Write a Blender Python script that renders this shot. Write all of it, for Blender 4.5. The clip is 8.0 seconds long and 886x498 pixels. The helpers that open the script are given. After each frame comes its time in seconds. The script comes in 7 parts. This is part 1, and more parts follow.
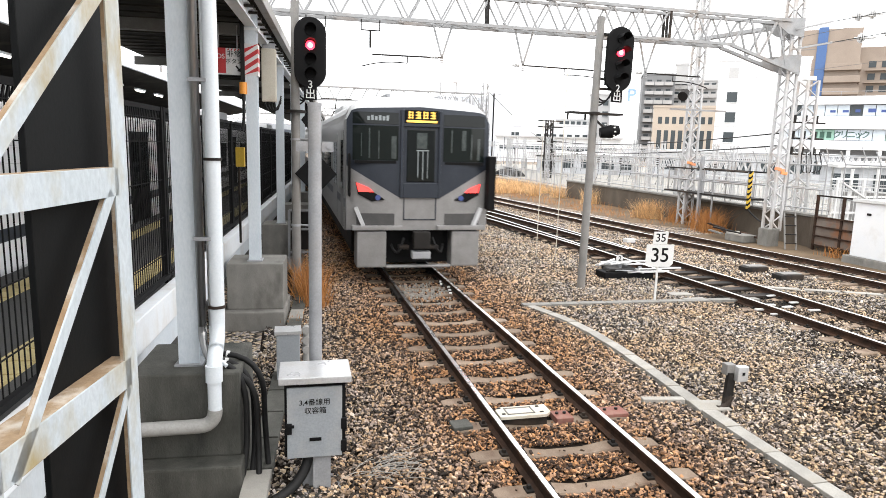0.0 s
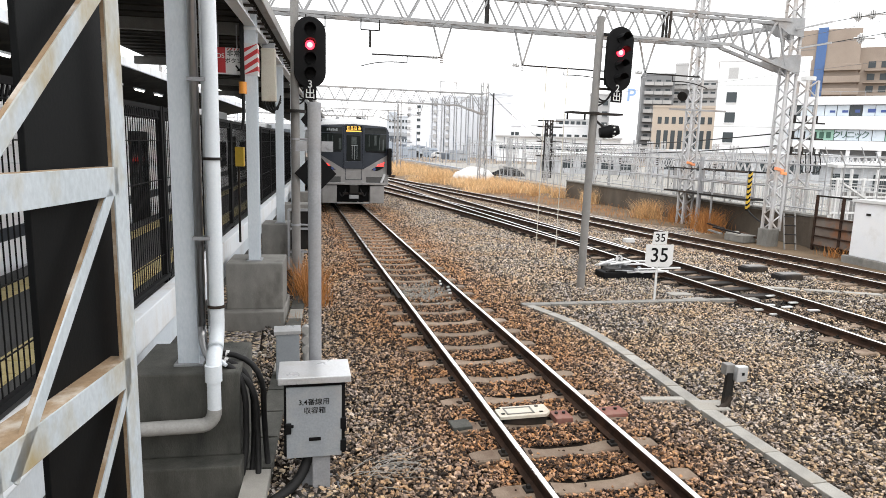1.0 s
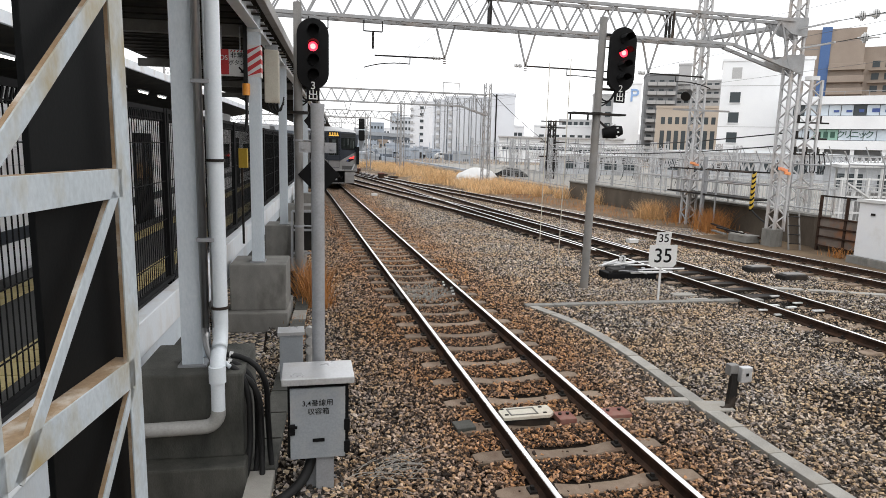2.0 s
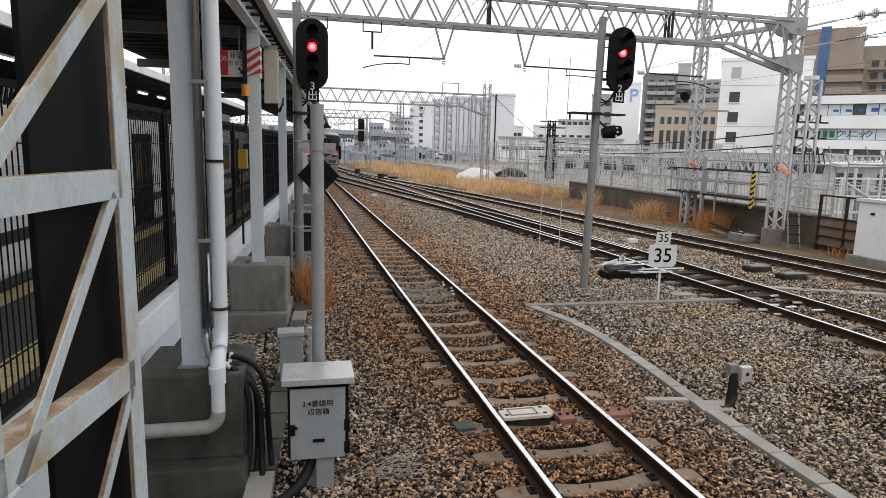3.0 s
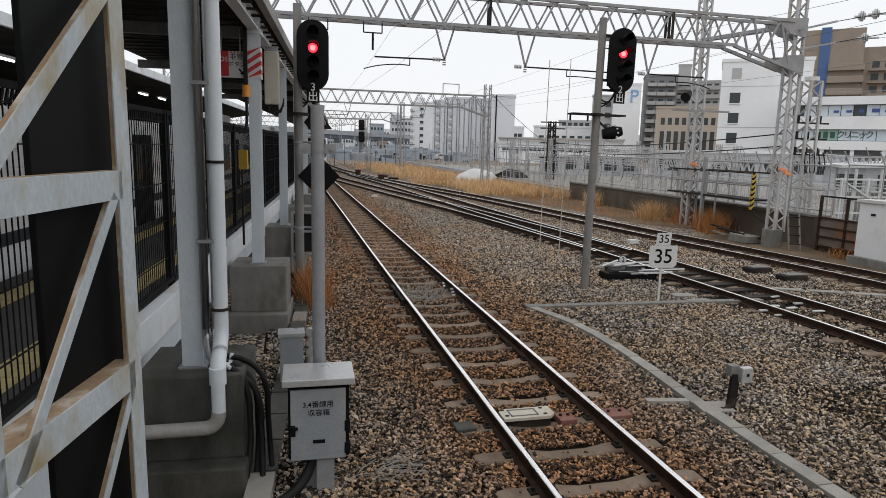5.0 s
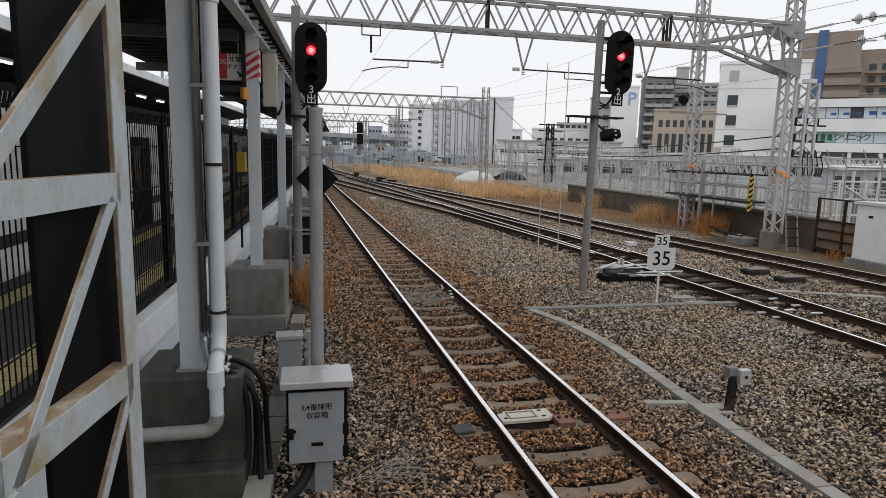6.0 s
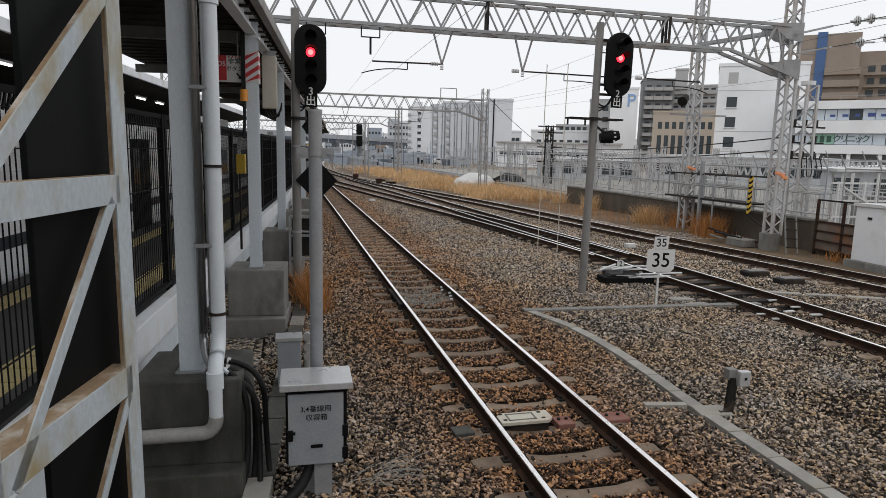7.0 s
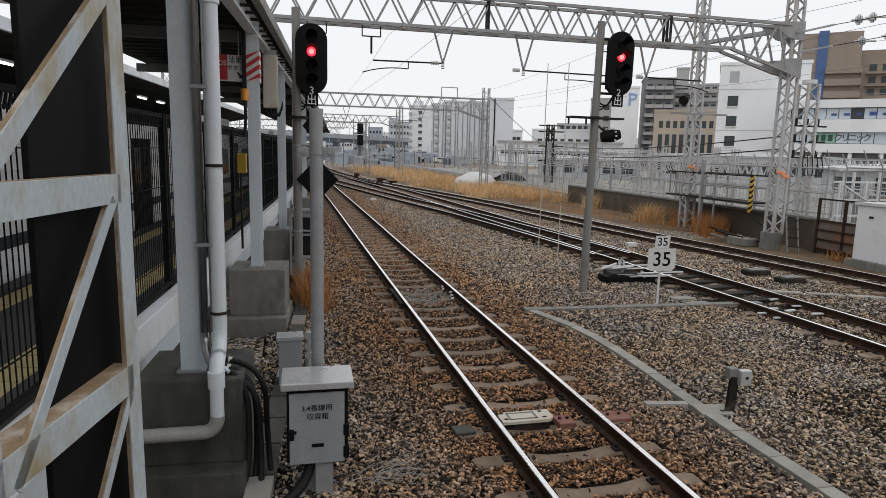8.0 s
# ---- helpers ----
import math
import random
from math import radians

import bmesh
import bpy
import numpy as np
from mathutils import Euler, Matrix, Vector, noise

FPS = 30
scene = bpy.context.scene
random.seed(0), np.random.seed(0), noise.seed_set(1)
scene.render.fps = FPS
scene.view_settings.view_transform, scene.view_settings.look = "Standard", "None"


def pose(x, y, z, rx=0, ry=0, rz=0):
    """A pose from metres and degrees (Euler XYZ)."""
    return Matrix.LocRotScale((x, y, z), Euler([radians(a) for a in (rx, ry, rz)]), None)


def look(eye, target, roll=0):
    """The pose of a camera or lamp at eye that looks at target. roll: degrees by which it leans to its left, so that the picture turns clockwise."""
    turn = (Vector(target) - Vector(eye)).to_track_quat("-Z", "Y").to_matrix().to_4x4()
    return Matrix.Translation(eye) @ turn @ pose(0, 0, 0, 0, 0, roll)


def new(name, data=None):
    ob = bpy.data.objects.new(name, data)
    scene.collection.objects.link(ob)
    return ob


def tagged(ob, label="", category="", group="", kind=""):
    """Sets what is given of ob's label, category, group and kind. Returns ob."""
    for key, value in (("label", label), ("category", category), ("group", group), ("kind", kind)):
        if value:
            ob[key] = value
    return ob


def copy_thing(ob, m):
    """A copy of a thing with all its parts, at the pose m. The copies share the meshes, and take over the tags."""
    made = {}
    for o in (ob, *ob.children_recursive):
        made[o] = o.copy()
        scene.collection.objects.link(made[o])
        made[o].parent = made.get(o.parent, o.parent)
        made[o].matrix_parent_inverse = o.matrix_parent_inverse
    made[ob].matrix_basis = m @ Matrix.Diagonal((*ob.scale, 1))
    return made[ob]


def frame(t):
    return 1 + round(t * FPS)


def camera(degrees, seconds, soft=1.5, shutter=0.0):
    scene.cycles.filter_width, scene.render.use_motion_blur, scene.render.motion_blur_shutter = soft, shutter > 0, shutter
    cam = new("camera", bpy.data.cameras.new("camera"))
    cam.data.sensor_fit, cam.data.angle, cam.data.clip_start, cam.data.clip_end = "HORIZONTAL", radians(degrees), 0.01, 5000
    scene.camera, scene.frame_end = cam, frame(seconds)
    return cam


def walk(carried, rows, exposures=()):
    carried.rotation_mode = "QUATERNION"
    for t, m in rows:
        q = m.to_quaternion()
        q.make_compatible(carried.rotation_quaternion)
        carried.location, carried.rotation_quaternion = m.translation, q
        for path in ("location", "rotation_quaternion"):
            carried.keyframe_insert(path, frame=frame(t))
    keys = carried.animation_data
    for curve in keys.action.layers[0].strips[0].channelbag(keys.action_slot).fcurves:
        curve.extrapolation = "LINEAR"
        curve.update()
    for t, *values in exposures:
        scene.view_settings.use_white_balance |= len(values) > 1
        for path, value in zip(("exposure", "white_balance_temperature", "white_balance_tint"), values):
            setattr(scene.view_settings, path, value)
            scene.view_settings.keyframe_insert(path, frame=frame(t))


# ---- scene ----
EYE = (0.0, 0.0, 2.848)


def aim(yaw, pitch, roll):
    """Camera pose from heading to the right of the track, tilt down and lean, in degrees."""
    y, p = radians(yaw), radians(pitch)
    way = Vector((math.sin(y) * math.cos(p), math.cos(y) * math.cos(p), -math.sin(p)))
    return look(EYE, Vector(EYE) + way * 10, roll)


cam = camera(69.92, 8.0, soft=0.55, shutter=0.3)
walk(cam, [
    (0.0, aim(14.01, 9.297, 1.645)), (0.5, aim(14.026, 9.261, 1.632)), (1.0, aim(14.049, 9.312, 1.70)),
    (1.5, aim(13.829, 9.249, 1.66)), (3.0, aim(13.773, 9.215, 1.42)), (3.5, aim(13.778, 9.097, 1.49)),
    (4.0, aim(13.779, 9.158, 1.49)), (4.5, aim(13.711, 9.203, 1.438)), (6.0, aim(13.877, 8.926, 1.40)),
    (6.5, aim(13.948, 8.886, 1.43)), (7.0, aim(13.923, 8.769, 1.39)), (7.5, aim(13.89, 8.856, 1.354)),
    (8.0, aim(13.838, 8.845, 1.354))],
    exposures=[(0.0, 1.18, 6500, 10), (0.5, 1.03, 6500, 10), (1.0, 0.82, 6480, 10), (1.5, 0.53, 6450, 10), (3.0, 0.0, 6440, 10), (3.5, -0.2, 6420, 10), (4.5, -0.38, 6400, 10), (8.0, -0.43, 6400, 10)])

# ---- daylight: a bright overcast sky ----
world = bpy.data.worlds.new("overcast_sky")
scene.world = world
world.use_nodes = True
wn, wl = world.node_tree.nodes, world.node_tree.links
wn.clear()
sky = wn.new("ShaderNodeTexSky")
sky.sky_type, sky.sun_disc = "NISHITA", False
sky.sun_elevation, sky.sun_rotation = radians(52), radians(150)
sky.air_density, sky.dust_density = 1.0, 4.0
dim = wn.new("ShaderNodeVectorMath")
dim.operation = "SCALE"
dim.inputs["Scale"].default_value = 0.06
wl.new(sky.outputs[0], dim.inputs[0])
cloud_mix = wn.new("ShaderNodeMixRGB")
cloud_mix.inputs[0].default_value = 0.82
cloud_mix.inputs[2].default_value = (0.970, 0.972, 0.978, 1)
wl.new(dim.outputs[0], cloud_mix.inputs[1])
back = wn.new("ShaderNodeBackground")
back.inputs[1].default_value = 1.5
wl.new(cloud_mix.outputs[0], back.inputs[0])
wl.new(back.outputs[0], wn.new("ShaderNodeOutputWorld").inputs[0])
sun = new("sun", bpy.data.lights.new("sun", "SUN"))
sun.data.energy, sun.data.angle, sun.data.color = 0.6, radians(25), (1.0, 0.97, 0.92)
sun.matrix_world = look((0, 0, 60), (18, 30, 15))


# ---- building tools ----
def box(bm, x0, x1, y0, y1, z0, z1, m=None):
    vs = [bm.verts.new((x, y, z)) for z in (z0, z1) for y in (y0, y1) for x in (x0, x1)]
    if m is not None:
        for v in vs:
            v.co = m @ v.co
    for f in ((0, 2, 3, 1), (4, 5, 7, 6), (0, 1, 5, 4), (2, 6, 7, 3), (0, 4, 6, 2), (1, 3, 7, 5)):
        bm.faces.new([vs[i] for i in f])
    return vs


def bar(bm, p0, p1, w, h, up=(0, 0, 1)):
    """A square bar from p0 to p1, w wide and h high."""
    p0, p1 = Vector(p0), Vector(p1)
    d = (p1 - p0).normalized()
    u = Vector(up)
    if abs(d.dot(u)) > 0.98:
        u = Vector((0, 1, 0))
    s = d.cross(u).normalized()
    u = s.cross(d)
    vs = [bm.verts.new(p + s * a * w / 2 + u * b * h / 2) for p in (p0, p1) for a, b in ((-1, -1), (1, -1), (1, 1), (-1, 1))]
    for f in ((3, 2, 1, 0), (4, 5, 6, 7), (0, 1, 5, 4), (1, 2, 6, 5), (2, 3, 7, 6), (3, 0, 4, 7)):
        bm.faces.new([vs[i] for i in f])


def tube(bm, pts, r, n=10, r1=None, cap=True):
    """A round pipe through pts."""
    pts = [Vector(p) for p in pts]
    rings, s = [], None
    for i, p in enumerate(pts):
        d = (pts[min(i + 1, len(pts) - 1)] - pts[max(i - 1, 0)]).normalized()
        if s is None:
            s = d.cross(Vector((0, 0, 1)) if abs(d.z) < 0.95 else Vector((0, 1, 0))).normalized()
        else:
            s = (s - d * s.dot(d)).normalized()
        t = d.cross(s)
        rr = r if r1 is None else r + (r1 - r) * i / (len(pts) - 1)
        rings.append([bm.verts.new(p + (s * math.cos(a) + t * math.sin(a)) * rr) for a in [2 * math.pi * k / n for k in range(n)]])
    for a, b in zip(rings, rings[1:]):
        for k in range(n):
            f = bm.faces.new((a[k], a[(k + 1) % n], b[(k + 1) % n], b[k]))
            f.smooth = True
    if cap:
        for ring in (rings[0][::-1], rings[-1]):
            for e in bm.faces.new(ring).edges:
                e.smooth = False


def arc(p0, p1, p2, n=6):
    """Points of a smooth bend from p0 to p2 drawn towards p1."""
    p0, p1, p2 = Vector(p0), Vector(p1), Vector(p2)
    return [p0 * (1 - t) ** 2 + p1 * 2 * t * (1 - t) + p2 * t * t for t in [i / n for i in range(n + 1)]]


def prism(bm, outline, y0, y1, m=None):
    """Extrudes an outline of (x, z) from y0 to y1."""
    a = [bm.verts.new((x, y0, z)) for x, z in outline]
    b = [bm.verts.new((x, y1, z)) for x, z in outline]
    if m is not None:
        for v in a + b:
            v.co = m @ v.co
    n = len(outline)
    for i in range(n):
        bm.faces.new((a[i], a[(i + 1) % n], b[(i + 1) % n], b[i]))
    bm.faces.new(a[::-1])
    bm.faces.new(b)


def finish(bm, bevel=0.0):
    bmesh.ops.recalc_face_normals(bm, faces=bm.faces)
    if bevel:
        es = [e for e in bm.edges if len(e.link_faces) == 2 and e.calc_face_angle(0) > 0.6]
        bmesh.ops.bevel(bm, geom=es, offset=bevel, segments=2, profile=0.6, affect="EDGES")


def mesh_of(name, bm, material, bevel=0.0):
    finish(bm, bevel)
    me = bpy.data.meshes.new(name)
    bm.to_mesh(me)
    bm.free()
    me.materials.append(material)
    return me


def part(name, bm, material, parent, label="", bevel=0.0):
    ob = new(name, mesh_of(name, bm, material, bevel))
    ob.parent = parent
    return tagged(ob, label=label)


def thing(name, label, category, m=None, group="", kind=""):
    ob = new(name)
    ob.empty_display_size = 0.2
    if m is not None:
        ob.matrix_basis = m
    return tagged(ob, label, category, group, kind)


def solid(name, bm, material, label, category, m=None, group="", kind="", bevel=0.0):
    """A thing that is one mesh."""
    ob = new(name, mesh_of(name, bm, material, bevel))
    if m is not None:
        ob.matrix_basis = m
    return tagged(ob, label, category, group, kind)


def BM():
    return bmesh.new()


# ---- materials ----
BASE_DARKENING = 0.76  # darkens every base colour evenly, to set the ground against the sky


def surface(name, c1, c2, scale=6.0, rough=0.6, metal=0.0, bump=0.15, fine=60.0, stain=None, stain_amount=0.35, stain_scale=1.2, stretch=(1, 1, 1), island=0.0, obj=0.0, spec=0.5):
    """A weathered surface: two colours in a coarse noise, a fine grain that also gives relief, and blotches of a stain."""
    c1, c2 = (tuple(v * BASE_DARKENING for v in c) for c in (c1, c2))
    m = bpy.data.materials.new(name)
    m.use_nodes = True
    n, l = m.node_tree.nodes, m.node_tree.links
    b = n["Principled BSDF"]
    b.inputs["Metallic"].default_value = metal
    b.inputs["Specular IOR Level"].default_value = spec
    co = n.new("ShaderNodeTexCoord")
    mp = n.new("ShaderNodeMapping")
    mp.inputs["Scale"].default_value = stretch
    l.new(co.outputs["Object"], mp.inputs[0])

    def tex(sc, detail=5.0):
        t = n.new("ShaderNodeTexNoise")
        t.inputs["Scale"].default_value, t.inputs["Detail"].default_value, t.inputs["Roughness"].default_value = sc, detail, 0.62
        l.new(mp.outputs[0], t.inputs["Vector"])
        return t.outputs["Fac"]

    def mixed(fac, a, c):
        x = n.new("ShaderNodeMixRGB")
        l.new(fac, x.inputs[0]) if not isinstance(fac, float) else None
        for v, s in ((a, x.inputs[1]), (c, x.inputs[2])):
            if isinstance(v, tuple):
                s.default_value = (*v, 1)
            else:
                l.new(v, s)
        return x.outputs[0]

    def ramp(v, lo, hi, top=1.0):
        r = n.new("ShaderNodeMapRange")
        r.inputs["From Min"].default_value, r.inputs["From Max"].default_value, r.inputs["To Max"].default_value = lo, hi, top
        l.new(v, r.inputs["Value"])
        return r.outputs["Result"]

    coarse, grain = tex(scale), tex(fine, 3.0)
    col = mixed(ramp(coarse, 0.32, 0.68), c1, c2)
    if island or obj:
        src = n.new("ShaderNodeNewGeometry").outputs["Random Per Island"] if island else n.new("ShaderNodeObjectInfo").outputs["Random"]
        hv = n.new("ShaderNodeHueSaturation")
        l.new(ramp(src, 0.0, 1.0, 2 * (island or obj)), hv.inputs["Value"])
        add = n.new("ShaderNodeMath")
        add.inputs[1].default_value = 1 - (island or obj)
        l.new(ramp(src, 0.0, 1.0, 2 * (island or obj)), add.inputs[0])
        l.new(add.outputs[0], hv.inputs["Value"])
        l.new(col, hv.inputs["Color"])
        col = hv.outputs[0]
    g = n.new("ShaderNodeMixRGB")
    g.blend_type = "OVERLAY"
    g.inputs[0].default_value = 0.25
    l.new(col, g.inputs[1])
    l.new(grain, g.inputs[2])
    col = g.outputs[0]
    if stain:
        col = mixed(ramp(tex(stain_scale, 7.0), 0.5, 0.66, stain_amount), col, stain)
    l.new(col, b.inputs["Base Color"])
    rr = n.new("ShaderNodeMapRange")
    rr.inputs["To Min"].default_value, rr.inputs["To Max"].default_value = max(0.02, rough - 0.12), min(1, rough + 0.12)
    l.new(coarse, rr.inputs["Value"])
    l.new(rr.outputs[0], b.inputs["Roughness"])
    if bump:
        bp = n.new("ShaderNodeBump")
        bp.inputs["Strength"].default_value, bp.inputs["Distance"].default_value = bump, 0.01
        l.new(grain, bp.inputs["Height"])
        l.new(bp.outputs[0], b.inputs["Normal"])
    return m


def glow(name, colour, strength):
    m = bpy.data.materials.new(name)
    m.use_nodes = True
    b = m.node_tree.nodes["Principled BSDF"]
    b.inputs["Base Color"].default_value = (*colour, 1)
    b.inputs["Emission Color"].default_value = (*colour, 1)
    b.inputs["Emission Strength"].default_value = strength
    return m


def glass_dark(name, colour, rough=0.06):
    m = bpy.data.materials.new(name)
    m.use_nodes = True
    b = m.node_tree.nodes["Principled BSDF"]
    b.inputs["Base Color"].default_value = (*colour, 1)
    b.inputs["Roughness"].default_value = rough
    b.inputs["Specular IOR Level"].default_value = 0.22
    return m


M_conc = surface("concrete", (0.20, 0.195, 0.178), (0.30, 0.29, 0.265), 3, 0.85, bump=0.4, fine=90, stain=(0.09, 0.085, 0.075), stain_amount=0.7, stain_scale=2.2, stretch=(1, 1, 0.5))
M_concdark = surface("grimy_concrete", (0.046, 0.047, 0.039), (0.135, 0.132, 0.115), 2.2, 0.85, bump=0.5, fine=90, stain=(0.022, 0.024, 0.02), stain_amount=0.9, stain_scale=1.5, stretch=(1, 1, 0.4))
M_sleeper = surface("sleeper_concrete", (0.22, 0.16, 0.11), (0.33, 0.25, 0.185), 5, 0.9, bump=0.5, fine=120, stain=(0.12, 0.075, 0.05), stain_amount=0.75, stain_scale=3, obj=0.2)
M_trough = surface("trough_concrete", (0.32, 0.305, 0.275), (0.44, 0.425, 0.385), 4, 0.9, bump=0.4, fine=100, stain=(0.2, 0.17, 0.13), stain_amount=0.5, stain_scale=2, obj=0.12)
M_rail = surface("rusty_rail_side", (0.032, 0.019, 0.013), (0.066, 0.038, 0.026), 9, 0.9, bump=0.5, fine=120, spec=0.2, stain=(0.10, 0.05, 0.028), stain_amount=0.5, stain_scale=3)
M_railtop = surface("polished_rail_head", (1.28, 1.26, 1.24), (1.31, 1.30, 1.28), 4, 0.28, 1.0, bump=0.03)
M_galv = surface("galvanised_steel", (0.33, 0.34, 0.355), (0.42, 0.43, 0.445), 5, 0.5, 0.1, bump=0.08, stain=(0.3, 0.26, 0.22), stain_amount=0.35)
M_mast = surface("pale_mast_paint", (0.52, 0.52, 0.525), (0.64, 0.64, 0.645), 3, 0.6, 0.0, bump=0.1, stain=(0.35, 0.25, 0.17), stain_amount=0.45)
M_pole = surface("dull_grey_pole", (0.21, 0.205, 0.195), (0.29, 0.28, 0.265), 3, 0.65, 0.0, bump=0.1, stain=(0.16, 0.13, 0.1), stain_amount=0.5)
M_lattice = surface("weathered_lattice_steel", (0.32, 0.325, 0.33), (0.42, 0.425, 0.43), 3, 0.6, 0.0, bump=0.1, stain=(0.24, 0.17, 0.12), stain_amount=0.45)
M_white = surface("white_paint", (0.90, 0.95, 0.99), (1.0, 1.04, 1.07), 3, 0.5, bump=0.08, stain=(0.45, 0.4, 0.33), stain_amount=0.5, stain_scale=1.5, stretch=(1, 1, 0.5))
# the colour's blue lean carries the skylight on the shaded columns
M_grey = surface("skylit_grey_paint", (0.70, 0.77, 0.83), (0.79, 0.86, 0.91), 3, 0.45, bump=0.06, stain=(0.33, 0.3, 0.26), stain_amount=0.35, stretch=(1, 1, 0.4))
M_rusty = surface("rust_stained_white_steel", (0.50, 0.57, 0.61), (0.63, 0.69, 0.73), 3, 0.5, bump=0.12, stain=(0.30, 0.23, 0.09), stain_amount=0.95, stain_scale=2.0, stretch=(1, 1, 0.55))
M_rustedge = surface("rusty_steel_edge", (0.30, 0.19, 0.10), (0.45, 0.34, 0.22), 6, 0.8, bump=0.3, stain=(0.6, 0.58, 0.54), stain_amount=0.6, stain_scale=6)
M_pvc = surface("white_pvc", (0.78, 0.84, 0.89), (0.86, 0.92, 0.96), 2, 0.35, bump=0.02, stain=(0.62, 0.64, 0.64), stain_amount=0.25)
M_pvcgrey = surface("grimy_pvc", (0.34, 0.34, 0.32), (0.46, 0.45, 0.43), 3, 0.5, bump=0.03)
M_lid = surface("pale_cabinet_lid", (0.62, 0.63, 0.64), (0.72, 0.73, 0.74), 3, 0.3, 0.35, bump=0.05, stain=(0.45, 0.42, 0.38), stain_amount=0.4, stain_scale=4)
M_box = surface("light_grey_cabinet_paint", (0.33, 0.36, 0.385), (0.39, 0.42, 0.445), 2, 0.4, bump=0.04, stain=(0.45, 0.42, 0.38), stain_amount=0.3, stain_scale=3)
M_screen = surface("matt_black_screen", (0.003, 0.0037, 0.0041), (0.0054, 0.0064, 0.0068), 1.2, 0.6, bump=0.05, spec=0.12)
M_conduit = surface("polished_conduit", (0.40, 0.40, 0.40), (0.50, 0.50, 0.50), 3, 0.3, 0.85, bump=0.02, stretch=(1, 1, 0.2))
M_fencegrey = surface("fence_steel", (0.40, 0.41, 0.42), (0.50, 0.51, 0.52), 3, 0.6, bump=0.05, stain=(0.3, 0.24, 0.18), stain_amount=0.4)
M_crossbeam = surface("dark_crossbeam", (0.12, 0.12, 0.11), (0.18, 0.175, 0.16), 3, 0.7, bump=0.1, stain=(0.06, 0.055, 0.045), stain_amount=0.6)
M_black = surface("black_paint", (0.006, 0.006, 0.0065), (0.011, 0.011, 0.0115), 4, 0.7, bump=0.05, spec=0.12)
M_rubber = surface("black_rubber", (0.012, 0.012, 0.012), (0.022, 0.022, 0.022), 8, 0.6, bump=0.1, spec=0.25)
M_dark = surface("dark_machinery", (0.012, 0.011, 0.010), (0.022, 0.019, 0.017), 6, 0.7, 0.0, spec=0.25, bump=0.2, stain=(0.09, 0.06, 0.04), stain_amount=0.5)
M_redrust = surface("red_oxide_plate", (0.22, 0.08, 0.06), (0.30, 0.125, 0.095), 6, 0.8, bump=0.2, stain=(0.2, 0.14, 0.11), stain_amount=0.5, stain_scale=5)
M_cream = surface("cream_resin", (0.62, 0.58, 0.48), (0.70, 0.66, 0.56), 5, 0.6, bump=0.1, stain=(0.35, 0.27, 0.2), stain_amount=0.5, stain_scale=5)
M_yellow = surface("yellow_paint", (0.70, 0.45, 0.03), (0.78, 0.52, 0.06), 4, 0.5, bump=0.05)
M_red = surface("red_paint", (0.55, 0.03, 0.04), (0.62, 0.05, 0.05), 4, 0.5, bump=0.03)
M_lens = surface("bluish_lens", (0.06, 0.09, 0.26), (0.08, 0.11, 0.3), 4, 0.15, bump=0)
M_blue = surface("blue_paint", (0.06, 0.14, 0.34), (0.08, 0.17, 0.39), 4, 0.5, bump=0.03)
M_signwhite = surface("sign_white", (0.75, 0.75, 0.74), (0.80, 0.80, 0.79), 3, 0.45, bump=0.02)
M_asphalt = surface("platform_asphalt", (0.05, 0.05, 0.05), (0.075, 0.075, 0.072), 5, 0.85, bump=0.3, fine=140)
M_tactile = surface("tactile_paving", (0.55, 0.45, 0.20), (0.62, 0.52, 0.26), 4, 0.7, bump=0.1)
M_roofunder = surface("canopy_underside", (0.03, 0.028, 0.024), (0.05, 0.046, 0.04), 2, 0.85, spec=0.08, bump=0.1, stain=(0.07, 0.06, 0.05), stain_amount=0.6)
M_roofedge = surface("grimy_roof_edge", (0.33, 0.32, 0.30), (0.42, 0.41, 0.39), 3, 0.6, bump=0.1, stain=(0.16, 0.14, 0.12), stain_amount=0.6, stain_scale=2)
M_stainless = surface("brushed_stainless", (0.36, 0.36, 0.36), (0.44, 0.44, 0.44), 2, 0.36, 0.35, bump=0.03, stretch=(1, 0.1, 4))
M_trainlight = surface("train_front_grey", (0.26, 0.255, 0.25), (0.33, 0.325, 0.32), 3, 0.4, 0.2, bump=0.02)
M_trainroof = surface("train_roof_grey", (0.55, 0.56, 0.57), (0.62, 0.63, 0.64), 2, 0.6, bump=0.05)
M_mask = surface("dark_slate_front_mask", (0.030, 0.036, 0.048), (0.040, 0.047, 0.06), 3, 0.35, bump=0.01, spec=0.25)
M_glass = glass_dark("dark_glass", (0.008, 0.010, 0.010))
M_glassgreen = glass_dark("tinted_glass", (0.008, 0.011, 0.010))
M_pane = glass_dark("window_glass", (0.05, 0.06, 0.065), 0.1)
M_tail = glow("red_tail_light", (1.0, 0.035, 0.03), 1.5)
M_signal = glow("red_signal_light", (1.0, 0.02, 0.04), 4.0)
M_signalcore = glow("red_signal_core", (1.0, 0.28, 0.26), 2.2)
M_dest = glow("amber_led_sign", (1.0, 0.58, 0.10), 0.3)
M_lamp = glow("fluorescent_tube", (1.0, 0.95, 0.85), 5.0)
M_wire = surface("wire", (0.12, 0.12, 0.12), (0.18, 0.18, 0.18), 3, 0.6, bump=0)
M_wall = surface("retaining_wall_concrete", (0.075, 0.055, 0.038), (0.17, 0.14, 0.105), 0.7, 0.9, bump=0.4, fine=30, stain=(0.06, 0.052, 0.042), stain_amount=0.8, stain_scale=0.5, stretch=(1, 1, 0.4))

